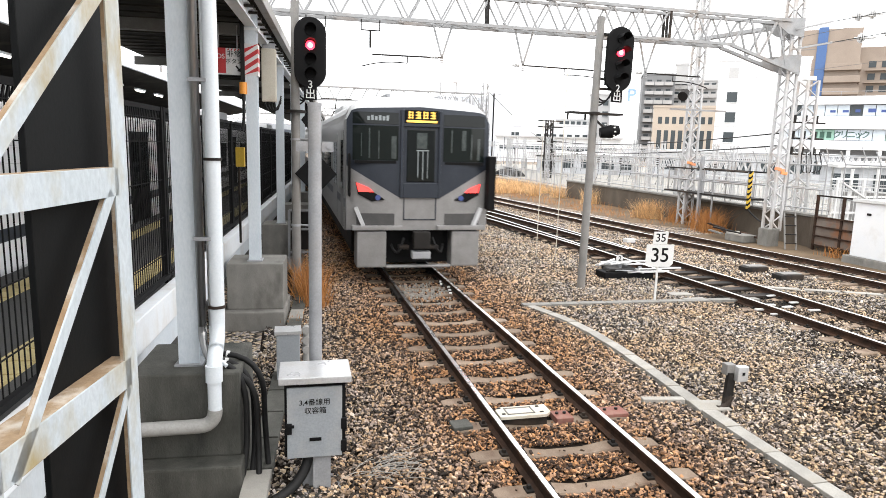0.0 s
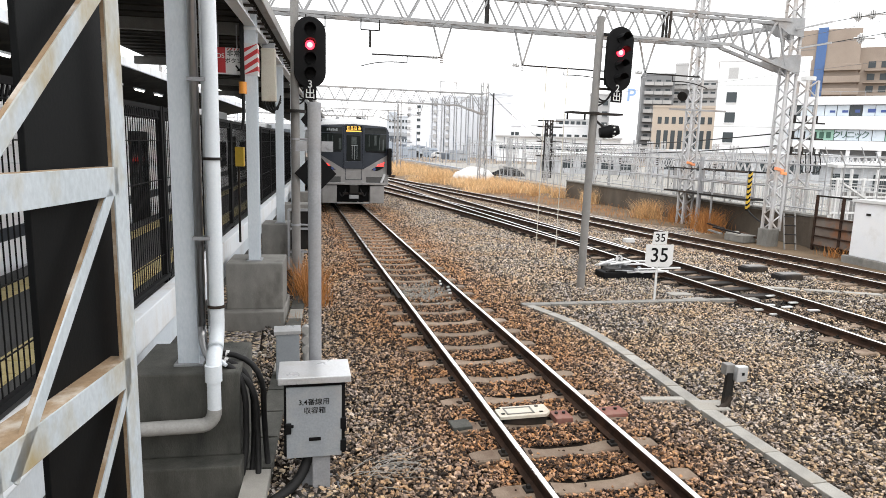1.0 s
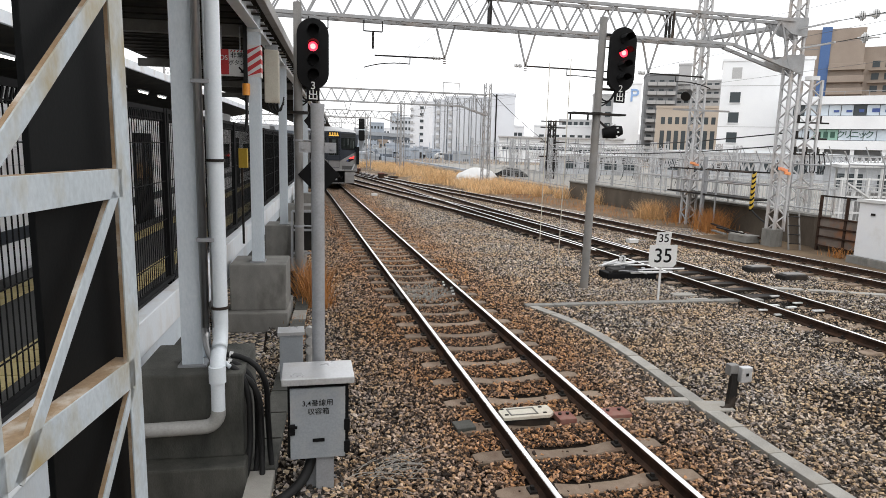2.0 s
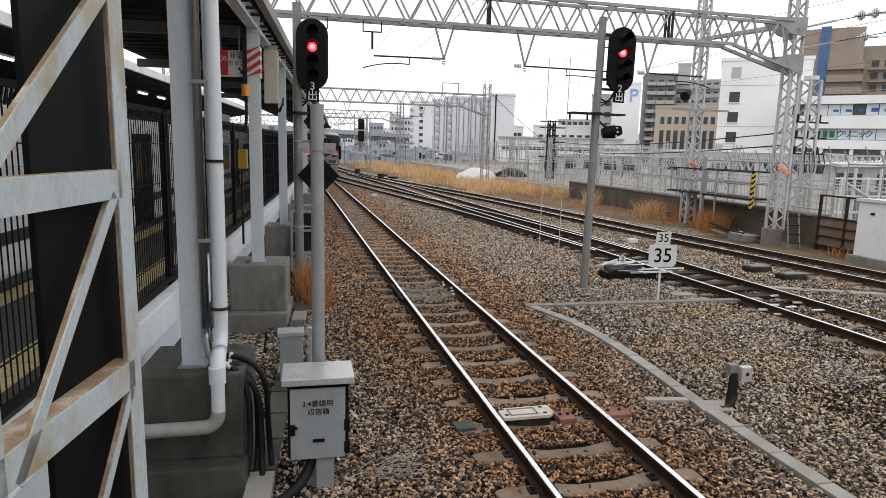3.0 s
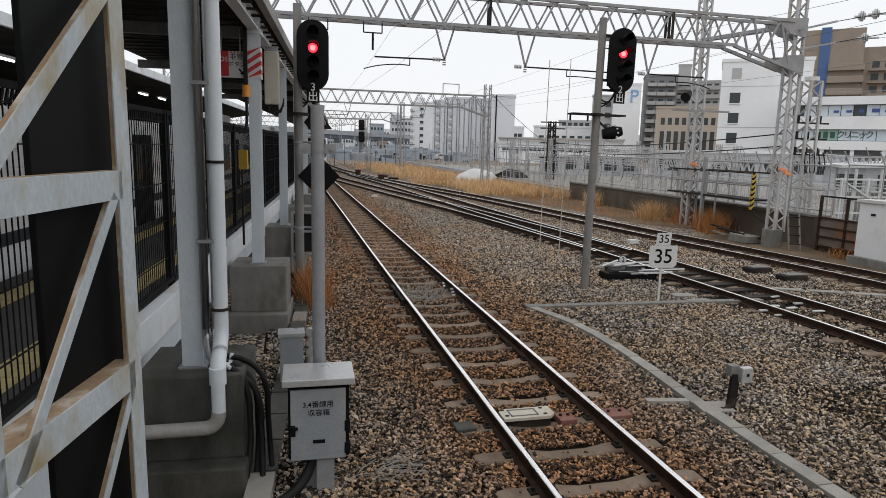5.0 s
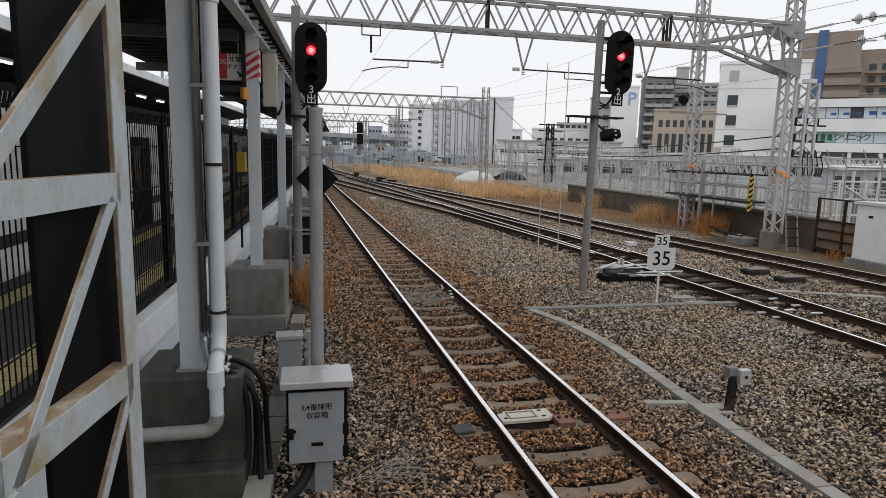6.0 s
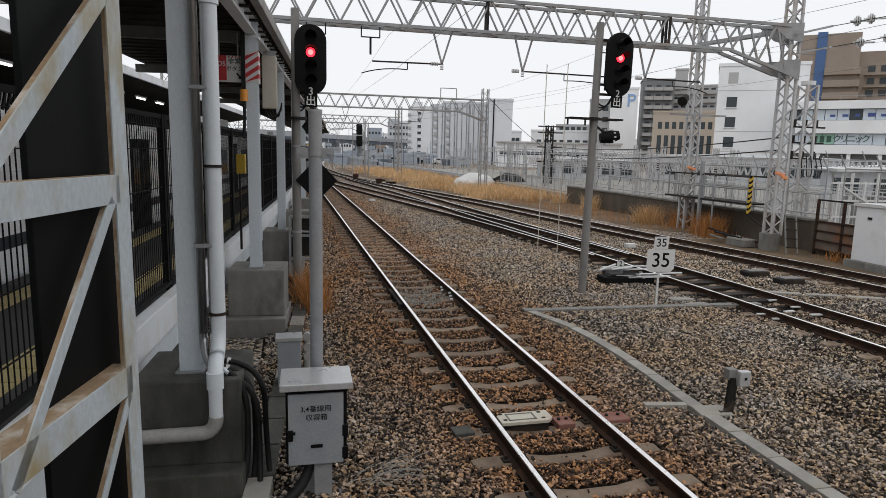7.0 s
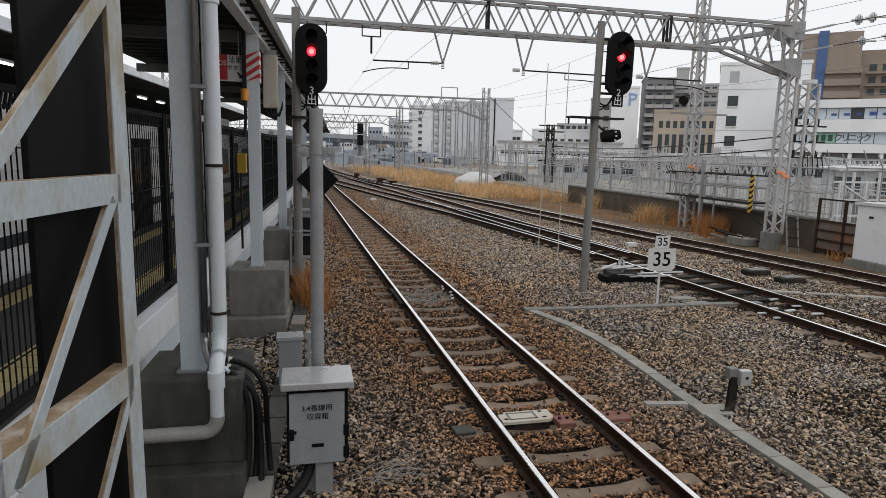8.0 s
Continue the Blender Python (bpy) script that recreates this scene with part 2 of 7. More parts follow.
# ---- ground ----
def ballast_material(name, stones, gain=1.0):
    """Crushed stone in grey, tan and rust; rustier along the nearest track."""
    m = bpy.data.materials.new(name)
    m.use_nodes = True
    n, l = m.node_tree.nodes, m.node_tree.links
    b = n["Principled BSDF"]
    b.inputs["Roughness"].default_value = 0.9
    co = n.new("ShaderNodeTexCoord").outputs["Object"]

    def ramp(v, lo, hi, a=0.0, c=1.0):
        r = n.new("ShaderNodeMapRange")
        for k, x in (("From Min", lo), ("From Max", hi), ("To Min", a), ("To Max", c)):
            r.inputs[k].default_value = x
        l.new(v, r.inputs["Value"])
        return r.outputs["Result"]

    def noise_tex(sc, d=3.0):
        t = n.new("ShaderNodeTexNoise")
        t.inputs["Scale"].default_value, t.inputs["Detail"].default_value = sc, d
        l.new(co, t.inputs["Vector"])
        return t.outputs["Fac"]

    def mix(f, a, c, mode="MIX"):
        x = n.new("ShaderNodeMixRGB")
        x.blend_type = mode
        for v, s in ((f, x.inputs[0]), (a, x.inputs[1]), (c, x.inputs[2])):
            if isinstance(v, float):
                s.default_value = v
            elif isinstance(v, tuple):
                s.default_value = (*v, 1)
            else:
                l.new(v, s)
        return x.outputs[0]

    if stones:
        rnd = n.new("ShaderNodeNewGeometry").outputs["Random Per Island"]
    else:
        vo = n.new("ShaderNodeTexVoronoi")
        vo.inputs["Scale"].default_value = 17.0
        l.new(co, vo.inputs["Vector"])
        sp = n.new("ShaderNodeSeparateColor")
        l.new(vo.outputs["Color"], sp.inputs[0])
        rnd = sp.outputs[0]
    cr = n.new("ShaderNodeValToRGB")
    cr.color_ramp.interpolation = "CONSTANT"
    els = [(0.0, (0.010, 0.009, 0.008)), (0.12, (0.19, 0.16, 0.125)), (0.22, (0.035, 0.033, 0.031)), (0.34, (0.40, 0.33, 0.235)), (0.44, (0.085, 0.075, 0.064)),
           (0.54, (0.25, 0.24, 0.235)), (0.66, (0.40, 0.345, 0.25)), (0.76, (0.018, 0.016, 0.014)), (0.86, (0.36, 0.335, 0.31)), (0.95, (0.52, 0.49, 0.44))]
    e = cr.color_ramp.elements
    e[0].position, e[0].color = 0, (*els[0][1], 1)
    e[1].position, e[1].color = els[1][0], (*els[1][1], 1)
    for p, c in els[2:]:
        e.new(p).color = (*c, 1)
    l.new(rnd, cr.inputs[0])
    col = mix(0.05, cr.outputs[0], (0.20, 0.165, 0.132))
    # rust dust beside the rails, grey fresh stone elsewhere
    xyz = n.new("ShaderNodeSeparateXYZ")
    l.new(co, xyz.inputs[0])
    off = n.new("ShaderNodeMath")
    off.operation = "SUBTRACT"
    l.new(xyz.outputs[0], off.inputs[0])
    off.inputs[1].default_value = 2.735
    ab = n.new("ShaderNodeMath")
    ab.operation = "ABSOLUTE"
    l.new(off.outputs[0], ab.inputs[0])
    near = ramp(ab.outputs[0], 0.8, 2.7, 1.0, 0.0)
    patch = ramp(noise_tex(0.55, 4.0), 0.42, 0.6)
    rust = n.new("ShaderNodeMath")
    rust.operation = "MULTIPLY_ADD"
    l.new(patch, rust.inputs[0])
    rust.inputs[1].default_value = 0.34
    l.new(ramp(near, 0, 1, 0.22, 0.85), rust.inputs[2])
    rust.use_clamp = True
    gray = mix(ramp(patch, 0, 1, 0.95, 0.4), col, mix(1.0, col, (0.90, 0.95, 1.04), "MULTIPLY"))
    rusty = mix(near, mix(1.0, col, (0.98, 0.75, 0.54), "MULTIPLY"), mix(1.0, col, (0.86, 0.54, 0.345), "MULTIPLY"))
    col = mix(rust.outputs[0], gray, rusty)
    grain = noise_tex(140.0)
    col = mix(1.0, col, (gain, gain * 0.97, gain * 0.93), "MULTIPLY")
    col = mix(0.35, col, grain, "OVERLAY")
    l.new(col, b.inputs["Base Color"])
    bp = n.new("ShaderNodeBump")
    if stones:
        bp.inputs["Strength"].default_value, bp.inputs["Distance"].default_value = 0.5, 0.006
        l.new(grain, bp.inputs["Height"])
    else:
        bp.inputs["Strength"].default_value, bp.inputs["Distance"].default_value = 1.0, 0.06
        l.new(ramp(vo.outputs["Distance"], 0.0, 0.7, 1.0, 0.0), bp.inputs["Height"])
    l.new(bp.outputs[0], b.inputs["Normal"])
    return m


M_ballast = ballast_material("crushed_stone", False, 1.35)
M_stone = ballast_material("ballast_stone", True, 1.3)
# same stone with a brighter colour, making up for far stones shading each other
M_stonefar = ballast_material("ballast_stone_brightened", True, 1.6)
M_oily = ballast_material("oil_blackened_stone", True, 0.16)
# near-black for the shaded stone gaps, and for oil in the turnout
M_gap_oil = surface("gap_shade_and_oil_black", (0.010, 0.007, 0.005), (0.025, 0.018, 0.013), 4, 0.95, bump=0.8, fine=60, spec=0.1)
GZ = -0.19
bm = BM()
xs = [-2500, -400, -60, -20, 0, 20, 60, 400, 2500]
ys = [-600, -60, -10, 0, 20, 60, 200, 800, 3500]
grid = [[bm.verts.new((x, y, GZ)) for x in xs] for y in ys]
for i in range(len(ys) - 1):
    for j in range(len(xs) - 1):
        bm.faces.new((grid[i][j], grid[i][j + 1], grid[i + 1][j + 1], grid[i + 1][j]))
ground = solid("ground", bm, M_ballast, "grey and rust-brown crushed stone ballast ground", "ground", kind="structure")

# dark sheet that paints the shade in the gaps between near stones
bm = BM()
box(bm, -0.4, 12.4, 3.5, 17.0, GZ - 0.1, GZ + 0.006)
solid("ballast_bed", bm, M_gap_oil, "dark sheet under the near ballast stones, painting the shaded gaps", "ground", kind="structure")


# ---- tracks ----
def curve_through(rows, ease=2.0):
    ysr, xsr = [r[0] for r in rows], [r[1] for r in rows]

    def at(y):
        w = [y - 2 * ease, y - ease, y, y + ease, y + 2 * ease]
        return float(np.mean(np.interp(w, ysr, xsr)))
    return at


track_main = curve_through([(-40, 2.735), (16, 2.735), (22, 2.77), (31, 2.81), (50, 2.83), (72, 2.87), (95, 3.3), (130, 4.0), (300, 5.0)])
track_left = curve_through([(-40, 9.6), (13, 9.45), (18.3, 9.02), (20.6, 8.87), (22.6, 8.66), (25.5, 8.4), (28.3, 7.95), (32, 7.4), (36, 6.75), (40, 6.1), (47, 5.1), (57, 3.85), (66, 3.0), (72, 2.87)])
track_right = curve_through([(-40, 9.63), (9, 9.62), (13, 9.47), (17, 9.3), (21, 9.1), (26, 8.8), (31, 8.58), (35, 8.38), (43, 7.9), (50, 7.4), (56, 6.9), (62, 6.35), (78, 5.35)])
track_far = curve_through([(-40, 13.6), (9, 14.3), (12, 14.0), (15, 13.55), (18, 13.0), (21, 12.55), (25, 12.15), (30, 11.65), (34.7, 11.1), (40.6, 10.15), (45.7, 9.2), (53, 8.0), (61, 6.8), (78, 5.4), (95, 5.1), (130, 5.6), (300, 6.6)])
HALF = 0.592
SLEEPER_0, SLEEPER_PITCH = 4.83, 0.672


def rail_mesh(path, side, y0, y1, step):
    """A flat-bottomed rail: foot, web and head along the path."""
    prof = [(-0.062, -0.153), (0.062, -0.153), (0.062, -0.140), (0.012, -0.122), (0.009, -0.045), (0.032, -0.036), (0.0325, -0.004),
            (-0.0325, -0.004), (-0.032, -0.036), (-0.009, -0.045), (-0.012, -0.122), (-0.062, -0.140)]
    bm, bt = BM(), BM()
    n = max(2, int((y1 - y0) / step))
    rings, tops = [], []
    for i in range(n + 1):
        y = y0 + (y1 - y0) * i / n
        d = (path(y + 0.5) - path(y - 0.5))
        k = math.sqrt(1 + d * d)
        cx, cy = path(y) + side * HALF / k, y - side * HALF * d / k
        rings.append([bm.verts.new((cx + a, cy, z)) for a, z in prof])
        tops.append([bt.verts.new((cx + a, cy, z)) for a, z in ((-0.027, -0.003), (-0.022, 0.001), (0.022, 0.001), (0.027, -0.003))])
    for a, b in zip(rings, rings[1:]):
        for k in range(12):
            bm.faces.new((a[k], a[(k + 1) % 12], b[(k + 1) % 12], b[k]))
    for a, b in zip(tops, tops[1:]):
        for k in range(3):
            bt.faces.new((a[k], a[k + 1], b[k + 1], b[k]))
    return bm, bt


def lay_rails(track, path, y0, y1, step, sides=(-1, 1)):
    for s in sides:
        a, b = rail_mesh(path, s, y0, y1, step)
        r = part("rail", a, M_rail, track)
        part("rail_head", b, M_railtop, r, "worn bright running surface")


def sleeper_mesh():
    """A pre-stressed sleeper, waisted and lower in the middle, with its ends proud of the stone."""
    bm = BM()
    st = [(-1.0, 0.1, 0.0), (-0.9, 0.115, 0.012), (-0.45, 0.11, 0.010), (-0.2, 0.098, -0.024), (0.2, 0.098, -0.024), (0.45, 0.11, 0.010), (0.9, 0.115, 0.012), (1.0, 0.1, 0.0)]
    rings = []
    for x, w, dz in st:
        rings.append([bm.verts.new(p) for p in ((x, -w, -0.2), (x, w, -0.2), (x, w * 0.93, dz - 0.015), (x, w * 0.8, dz), (x, -w * 0.8, dz), (x, -w * 0.93, dz - 0.015))])
    for a, b in zip(rings, rings[1:]):
        for k in range(6):
            bm.faces.new((a[k], b[k], b[(k + 1) % 6], a[(k + 1) % 6]))
    bm.faces.new(rings[0])
    bm.faces.new(rings[-1][::-1])
    return mesh_of("sleeper", bm, M_sleeper)


def clip_bm(bm, m):
    """Spring clips, pads and bolts of one sleeper, on both sides of both rails."""
    for s in (-1, 1):
        box(bm, s * HALF - 0.075, s * HALF + 0.075, -0.08, 0.08, -0.157, -0.15, m)
        for e in (-1, 1):
            c = s * HALF + e * 0.095
            box(bm, c - 0.035, c + 0.035, -0.05, 0.05, -0.15, -0.118, m)
            box(bm, c - 0.016, c + 0.016, -0.016, 0.016, -0.12, -0.085, m)


SL = sleeper_mesh()


def lay_sleepers(track, path, y0, y1, pitch, clips=True):
    bc, y = BM(), y0
    rng = random.Random(5)
    while y < y1:
        d = path(y + 0.5) - path(y - 0.5)
        ob = new("sleeper", SL)
        ob.parent = track
        m = pose(path(y) + rng.uniform(-0.02, 0.02), y + rng.uniform(-0.015, 0.015), -0.150, 0, 0, -math.degrees(math.atan(d)) + rng.uniform(-0.6, 0.6))
        ob.matrix_basis = m
        if clips and y < 40:
            clip_bm(bc, pose(path(y), y, 0, 0, 0, -math.degrees(math.atan(d))))
        y += pitch
    if clips:
        c = part("rail_clips", bc, M_dark, track, "rusty spring clips and bolts")
        c["kind"] = "stuff"


t1 = thing("track_1", "near railway track with rusty rails and stained concrete sleepers", "railway track", kind="structure")
lay_rails(t1, track_main, -6, 260, 1.5)
lay_sleepers(t1, track_main, SLEEPER_0 - SLEEPER_PITCH * 6, 75, SLEEPER_PITCH)
t2 = thing("track_2", "railway track with a turnout whose left branch joins the near track", "railway track", kind="structure")
lay_rails(t2, track_right, -6, 64, 1.2)
lay_sleepers(t2, track_right, -2, 48, 0.645)
t3 = thing("track_3", "turnout branch of black-sided rails running to the near track", "railway track", kind="structure")
lay_rails(t3, track_left, 16.5, 64, 1.0)
lay_sleepers(t3, track_left, 28, 58, 0.645)
t4 = thing("track_4", "far railway track curving along the dry grass bank", "railway track", kind="structure")
lay_rails(t4, track_far, -6, 260, 1.5)
lay_sleepers(t4, track_far, -2, 52, 0.645)


# oil-soaked ground in the turnout
bm = BM()
row = [(bm.verts.new((track_left(y) - 0.85, y, GZ + 0.012)), bm.verts.new((track_right(y) + 0.7, y, GZ + 0.012))) for y in range(10, 35)]
for p, q in zip(row, row[1:]):
    bm.faces.new((p[0], p[1], q[1], q[0]))
bmesh.ops.solidify(bm, geom=list(bm.faces), thickness=0.05)
solid("turnout_bed", bm, M_gap_oil, "black oil-soaked bed of the turnout", "ground", kind="structure")


# ---- ballast stones, heaped between and beside the sleepers ----
def stones_object():
    rng = np.random.default_rng(7)
    iv = np.array([(x, y, z) for z in (-1, 1) for y in (-1, 1) for x in (-1, 1)], float)
    faces = np.array([(0, 2, 3), (0, 3, 1), (4, 5, 7), (4, 7, 6), (0, 1, 5), (0, 5, 4), (2, 6, 7), (2, 7, 3), (0, 4, 6), (0, 6, 2), (1, 3, 7), (1, 7, 5)])
    nv = len(iv)
    zones = [(0.3, 6.2, 3.6, 6.5, 2000), (-0.4, 7.9, 6.5, 9.0, 1600), (-0.4, 0.3, 4.0, 6.5, 1100), (-0.35, 9.0, 9.0, 12.5, 1050), (0.3, 12.6, 12.5, 17.0, 640), (6.2, 12.6, 4.5, 12.5, 700)]
    px, py = [], []
    for x0, x1, y0, y1, dens in zones:
        k = int((x1 - x0) * (y1 - y0) * dens)
        px.append(rng.uniform(x0, x1, k))
        py.append(rng.uniform(y0, y1, k))
    # thinning out with distance
    k = 52000
    yf = 17.0 + 30.0 * rng.random(k) ** 1.6
    px.append(rng.uniform(0.2, 12.2, k) - 0.06 * (yf - 17) * rng.random(k))
    py.append(yf)
    px, py = np.concatenate(px), np.concatenate(py)
    keep = np.ones(len(px), bool)
    # clear of rails, and lower stones in the middle of the track
    tz = np.zeros(len(px))
    for path in (track_main, track_right):
        c = np.interp(py, np.arange(-10, 60), [path(v) for v in range(-10, 60)])
        keep &= np.abs(np.abs(px - c) - HALF) > 0.085
        tz = np.where(np.abs(px - c) < 1.15, 0.0, np.maximum(tz, 0.028))
    # clear of sleeper tops near the camera
    ph = (py - SLEEPER_0) / SLEEPER_PITCH
    ph = np.abs(ph - np.round(ph)) * SLEEPER_PITCH
    on = (np.abs(px - 2.735) < 1.02) & (ph < 0.125)
    keep &= ~(on & (rng.random(len(px)) > 0.02))
    keep &= ~((np.abs(px - np.interp(py, [5.2, 6.4, 7.5, 8.7, 9.6, 10.3], [4.73, 4.76, 4.85, 4.88, 4.86, 4.7])) < 0.13) & (py < 10.8))
    px, py, tz = px[keep], py[keep], tz[keep]
    k = len(px)
    size = rng.uniform(0.0082, 0.0205, (k, 1, 1)) * np.where(py > 17, 1.05, np.where(py > 12, 0.98, np.where(py > 9, 0.95, 0.84)))[:, None, None]
    low = (np.abs(px - 2.735) < 1.0) & (py > 8.5)
    size = size * np.where(low, 0.8, 1.0)[:, None, None]
    v = np.repeat(iv[None], k, 0) * rng.uniform(0.35, 1.25, (k, nv, 3)) * size
    v *= np.stack([rng.uniform(1.0, 1.9, k), rng.uniform(0.7, 1.15, k), rng.uniform(0.38, 0.8, k)], -1)[:, None, :]
    a = np.stack([rng.uniform(0, 6.28, k), rng.normal(0, 0.45, k), rng.normal(0, 0.45, k)], -1)
    for i, j, col in ((1, 2, 1), (0, 2, 2), (0, 1, 0)):
        c, s = np.cos(a[:, col])[:, None], np.sin(a[:, col])[:, None]
        p, q = v[:, :, i] * c - v[:, :, j] * s, v[:, :, i] * s + v[:, :, j] * c
        v[:, :, i], v[:, :, j] = p, q
    v += np.stack([px, py, GZ + tz - 0.012 * (np.abs(px - 2.735) < 0.5) - 0.016 * low + rng.uniform(-0.004, 0.042, k) * np.where(py > 12, 0.5, 1.0)], -1)[:, None, :]
    cr2 = np.interp(py, np.arange(-10, 60), [track_right(v) for v in range(-10, 60)])
    cl2 = np.interp(py, np.arange(-10, 60), [track_left(v) for v in range(-10, 60)])
    oily = (py > 10.2) & (py < 34) & (px > cl2 - 0.9 + rng.normal(0, 0.12, k)) & (px < cr2 + 0.75 + rng.normal(0, 0.12, k))
    for name, pick, mat, label in (("ballast_stones", (py < 13) & ~oily, M_stone, "loose grey, tan and rusty ballast stones"), ("far_ballast_stones", (py >= 13) & ~oily, M_stonefar, "loose ballast stones further along the tracks, colour brightened to offset self-shading"),
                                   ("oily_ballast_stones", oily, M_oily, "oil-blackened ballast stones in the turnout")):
        vv = v[pick]
        m = len(vv)
        f = (faces[None] + nv * np.arange(m)[:, None, None]).reshape(-1, 3)
        me = bpy.data.meshes.new(name)
        me.vertices.add(m * nv)
        me.vertices.foreach_set("co", vv.astype(np.float32).ravel())
        me.loops.add(len(f) * 3)
        me.loops.foreach_set("vertex_index", f.astype(np.int32).ravel())
        me.polygons.add(len(f))
        me.polygons.foreach_set("loop_start", np.arange(0, len(f) * 3, 3, dtype=np.int32))
        me.update(calc_edges=True)
        me.validate()
        me.shade_flat()
        me.materials.append(mat)
        tagged(new(name, me), label, "ballast", kind="stuff")


stones_object()


# ---- the departing train ----
W2 = 1.475


M_step = surface("dark_step_panel", (0.05, 0.05, 0.05), (0.08, 0.078, 0.075), 4, 0.6, bump=0.05)
M_cabfit = surface("pale_cab_fitting", (0.22, 0.25, 0.26), (0.28, 0.31, 0.32), 4, 0.3, bump=0)
M_cabdim = surface("dim_cab_fitting", (0.035, 0.045, 0.044), (0.07, 0.085, 0.082), 9, 0.2, bump=0)


def car_outline(inset=0.0):
    w, r = W2 - inset, 0.32
    pts = [(-w, 0.95), (-w, 3.18)]
    pts += [(-w + 0.45 - 0.45 * math.cos(a), 3.18 + 0.44 * math.sin(a)) for a in [i * math.pi / 10 for i in range(1, 6)]]
    right = [(-x, z) for x, z in pts[::-1]]
    return pts + [(-0.5, 3.70 - inset), (0, 3.74 - inset), (0.5, 3.70 - inset)] + right


def mask_low(x):
    """Lower edge of the dark mask, a broad V."""
    a = abs(x)
    return 1.68 if a < 0.42 else 1.68 + (a - 0.42) / 0.93 * 0.55


def face_y(x, z):
    """The end wall bulges a little and draws back at its corners and top."""
    a = abs(x) / W2
    return 0.16 * a ** 4 + 0.10 * max(0.0, (z - 3.0) / 0.65) ** 2


def top_z(x):
    a = abs(x)
    r = 0.22
    return 3.44 + 0.05 * (1 - a) if a < W2 - r else 3.20 + 0.22 * math.sqrt(max(0.0, 1 - ((a - W2 + r) / r) ** 2))


def roof_z(x):
    a = abs(x)
    return 3.74 - 0.08 * a if a < W2 - 0.45 else 3.18 + 0.46 * math.sqrt(max(0.0, 1 - ((a - W2 + 0.45) / 0.45) ** 2))


def skin(bm, lo, hi, x0, x1, nx=28, nz=12, push=0.0):
    """A curved panel of the end wall between two edges."""
    rows = []
    for i in range(nx + 1):
        x = x0 + (x1 - x0) * i / nx
        a, b = lo(x), max(lo(x) + 0.001, hi(x))
        rows.append([bm.verts.new((x, face_y(x, a + (b - a) * j / nz) - push, a + (b - a) * j / nz)) for j in range(nz + 1)])
    for p, q in zip(rows, rows[1:]):
        for j in range(nz):
            f = bm.faces.new((p[j], q[j], q[j + 1], p[j + 1]))
            f.smooth = True


def car_common(car, length, end, skin_mat=None, door_mat=None):
    bm = BM()
    prism(bm, car_outline(), 0.60 if end else 0.0, length)
    body = part("body", bm, skin_mat or M_stainless, car, "brushed stainless steel car body")
    bm = BM()
    out = [(x, z) for x, z in car_outline(-0.006) if z > 3.3]
    prism(bm, out, 0.6 if end else 0.1, length - 0.05)
    part("roof", bm, M_trainroof, car, "pale grey roof")
    bm = BM()
    box(bm, -0.85, 0.85, length * 0.45, length * 0.45 + 3.6, 3.66, 3.98)
    part("air_conditioner", bm, M_trainroof, car, bevel=0.06)
    bm = BM()
    box(bm, -1.3, 1.3, 0.9, length - 0.5, 0.45, 0.95)
    part("underframe", bm, M_dark, car, "dark equipment under the floor")
    for by in (3.2, length - 3.2):
        bm = BM()
        box(bm, -1.05, 1.05, by - 1.6, by + 1.6, 0.3, 0.55)
        for wy in (by - 1.05, by + 1.05):
            for s in (-1, 1):
                tube(bm, [(s * 0.5, wy, 0.43), (s * 0.63, wy, 0.43)], 0.43, 20)
        part("bogie", bm, M_dark, car)
    for s in (-1, 1):
        for k in range(3):
            yd = 2.6 + k * (length - 5.2) / 2 if not end else 3.2 + k * (length - 6.0) / 2
            bm = BM()
            box(bm, s * W2 - 0.012, s * W2 + 0.012, yd - 0.66, yd + 0.66, 1.0, 2.95)
            door = part("side_door", bm, door_mat or skin_mat or M_stainless, car, bevel=0.01)
            bm = BM()
            for e in (-1, 1):
                box(bm, s * W2 - 0.018, s * W2 + 0.018, yd + e * 0.33 - 0.22, yd + e * 0.33 + 0.22, 1.75, 2.75)
            part("door_glass", bm, M_glass, door)
        for k in range(2):
            yw = (2.6 + (k + 0.5) * (length - 5.2) / 2) if not end else (3.2 + (k + 0.5) * (length - 6.0) / 2)
            bm = BM()
            box(bm, s * W2 - 0.014, s * W2 + 0.014, yw - 1.75, yw + 1.75, 1.80, 2.72)
            part("side_window", bm, M_glass, car, bevel=0.01)
        bm = BM()
        box(bm, s * W2 - 0.008, s * W2 + 0.008, 0.4, length - 0.1, 1.45, 1.62)
        part("waist_band", bm, M_mask, car, "dark band below the windows")
    return body


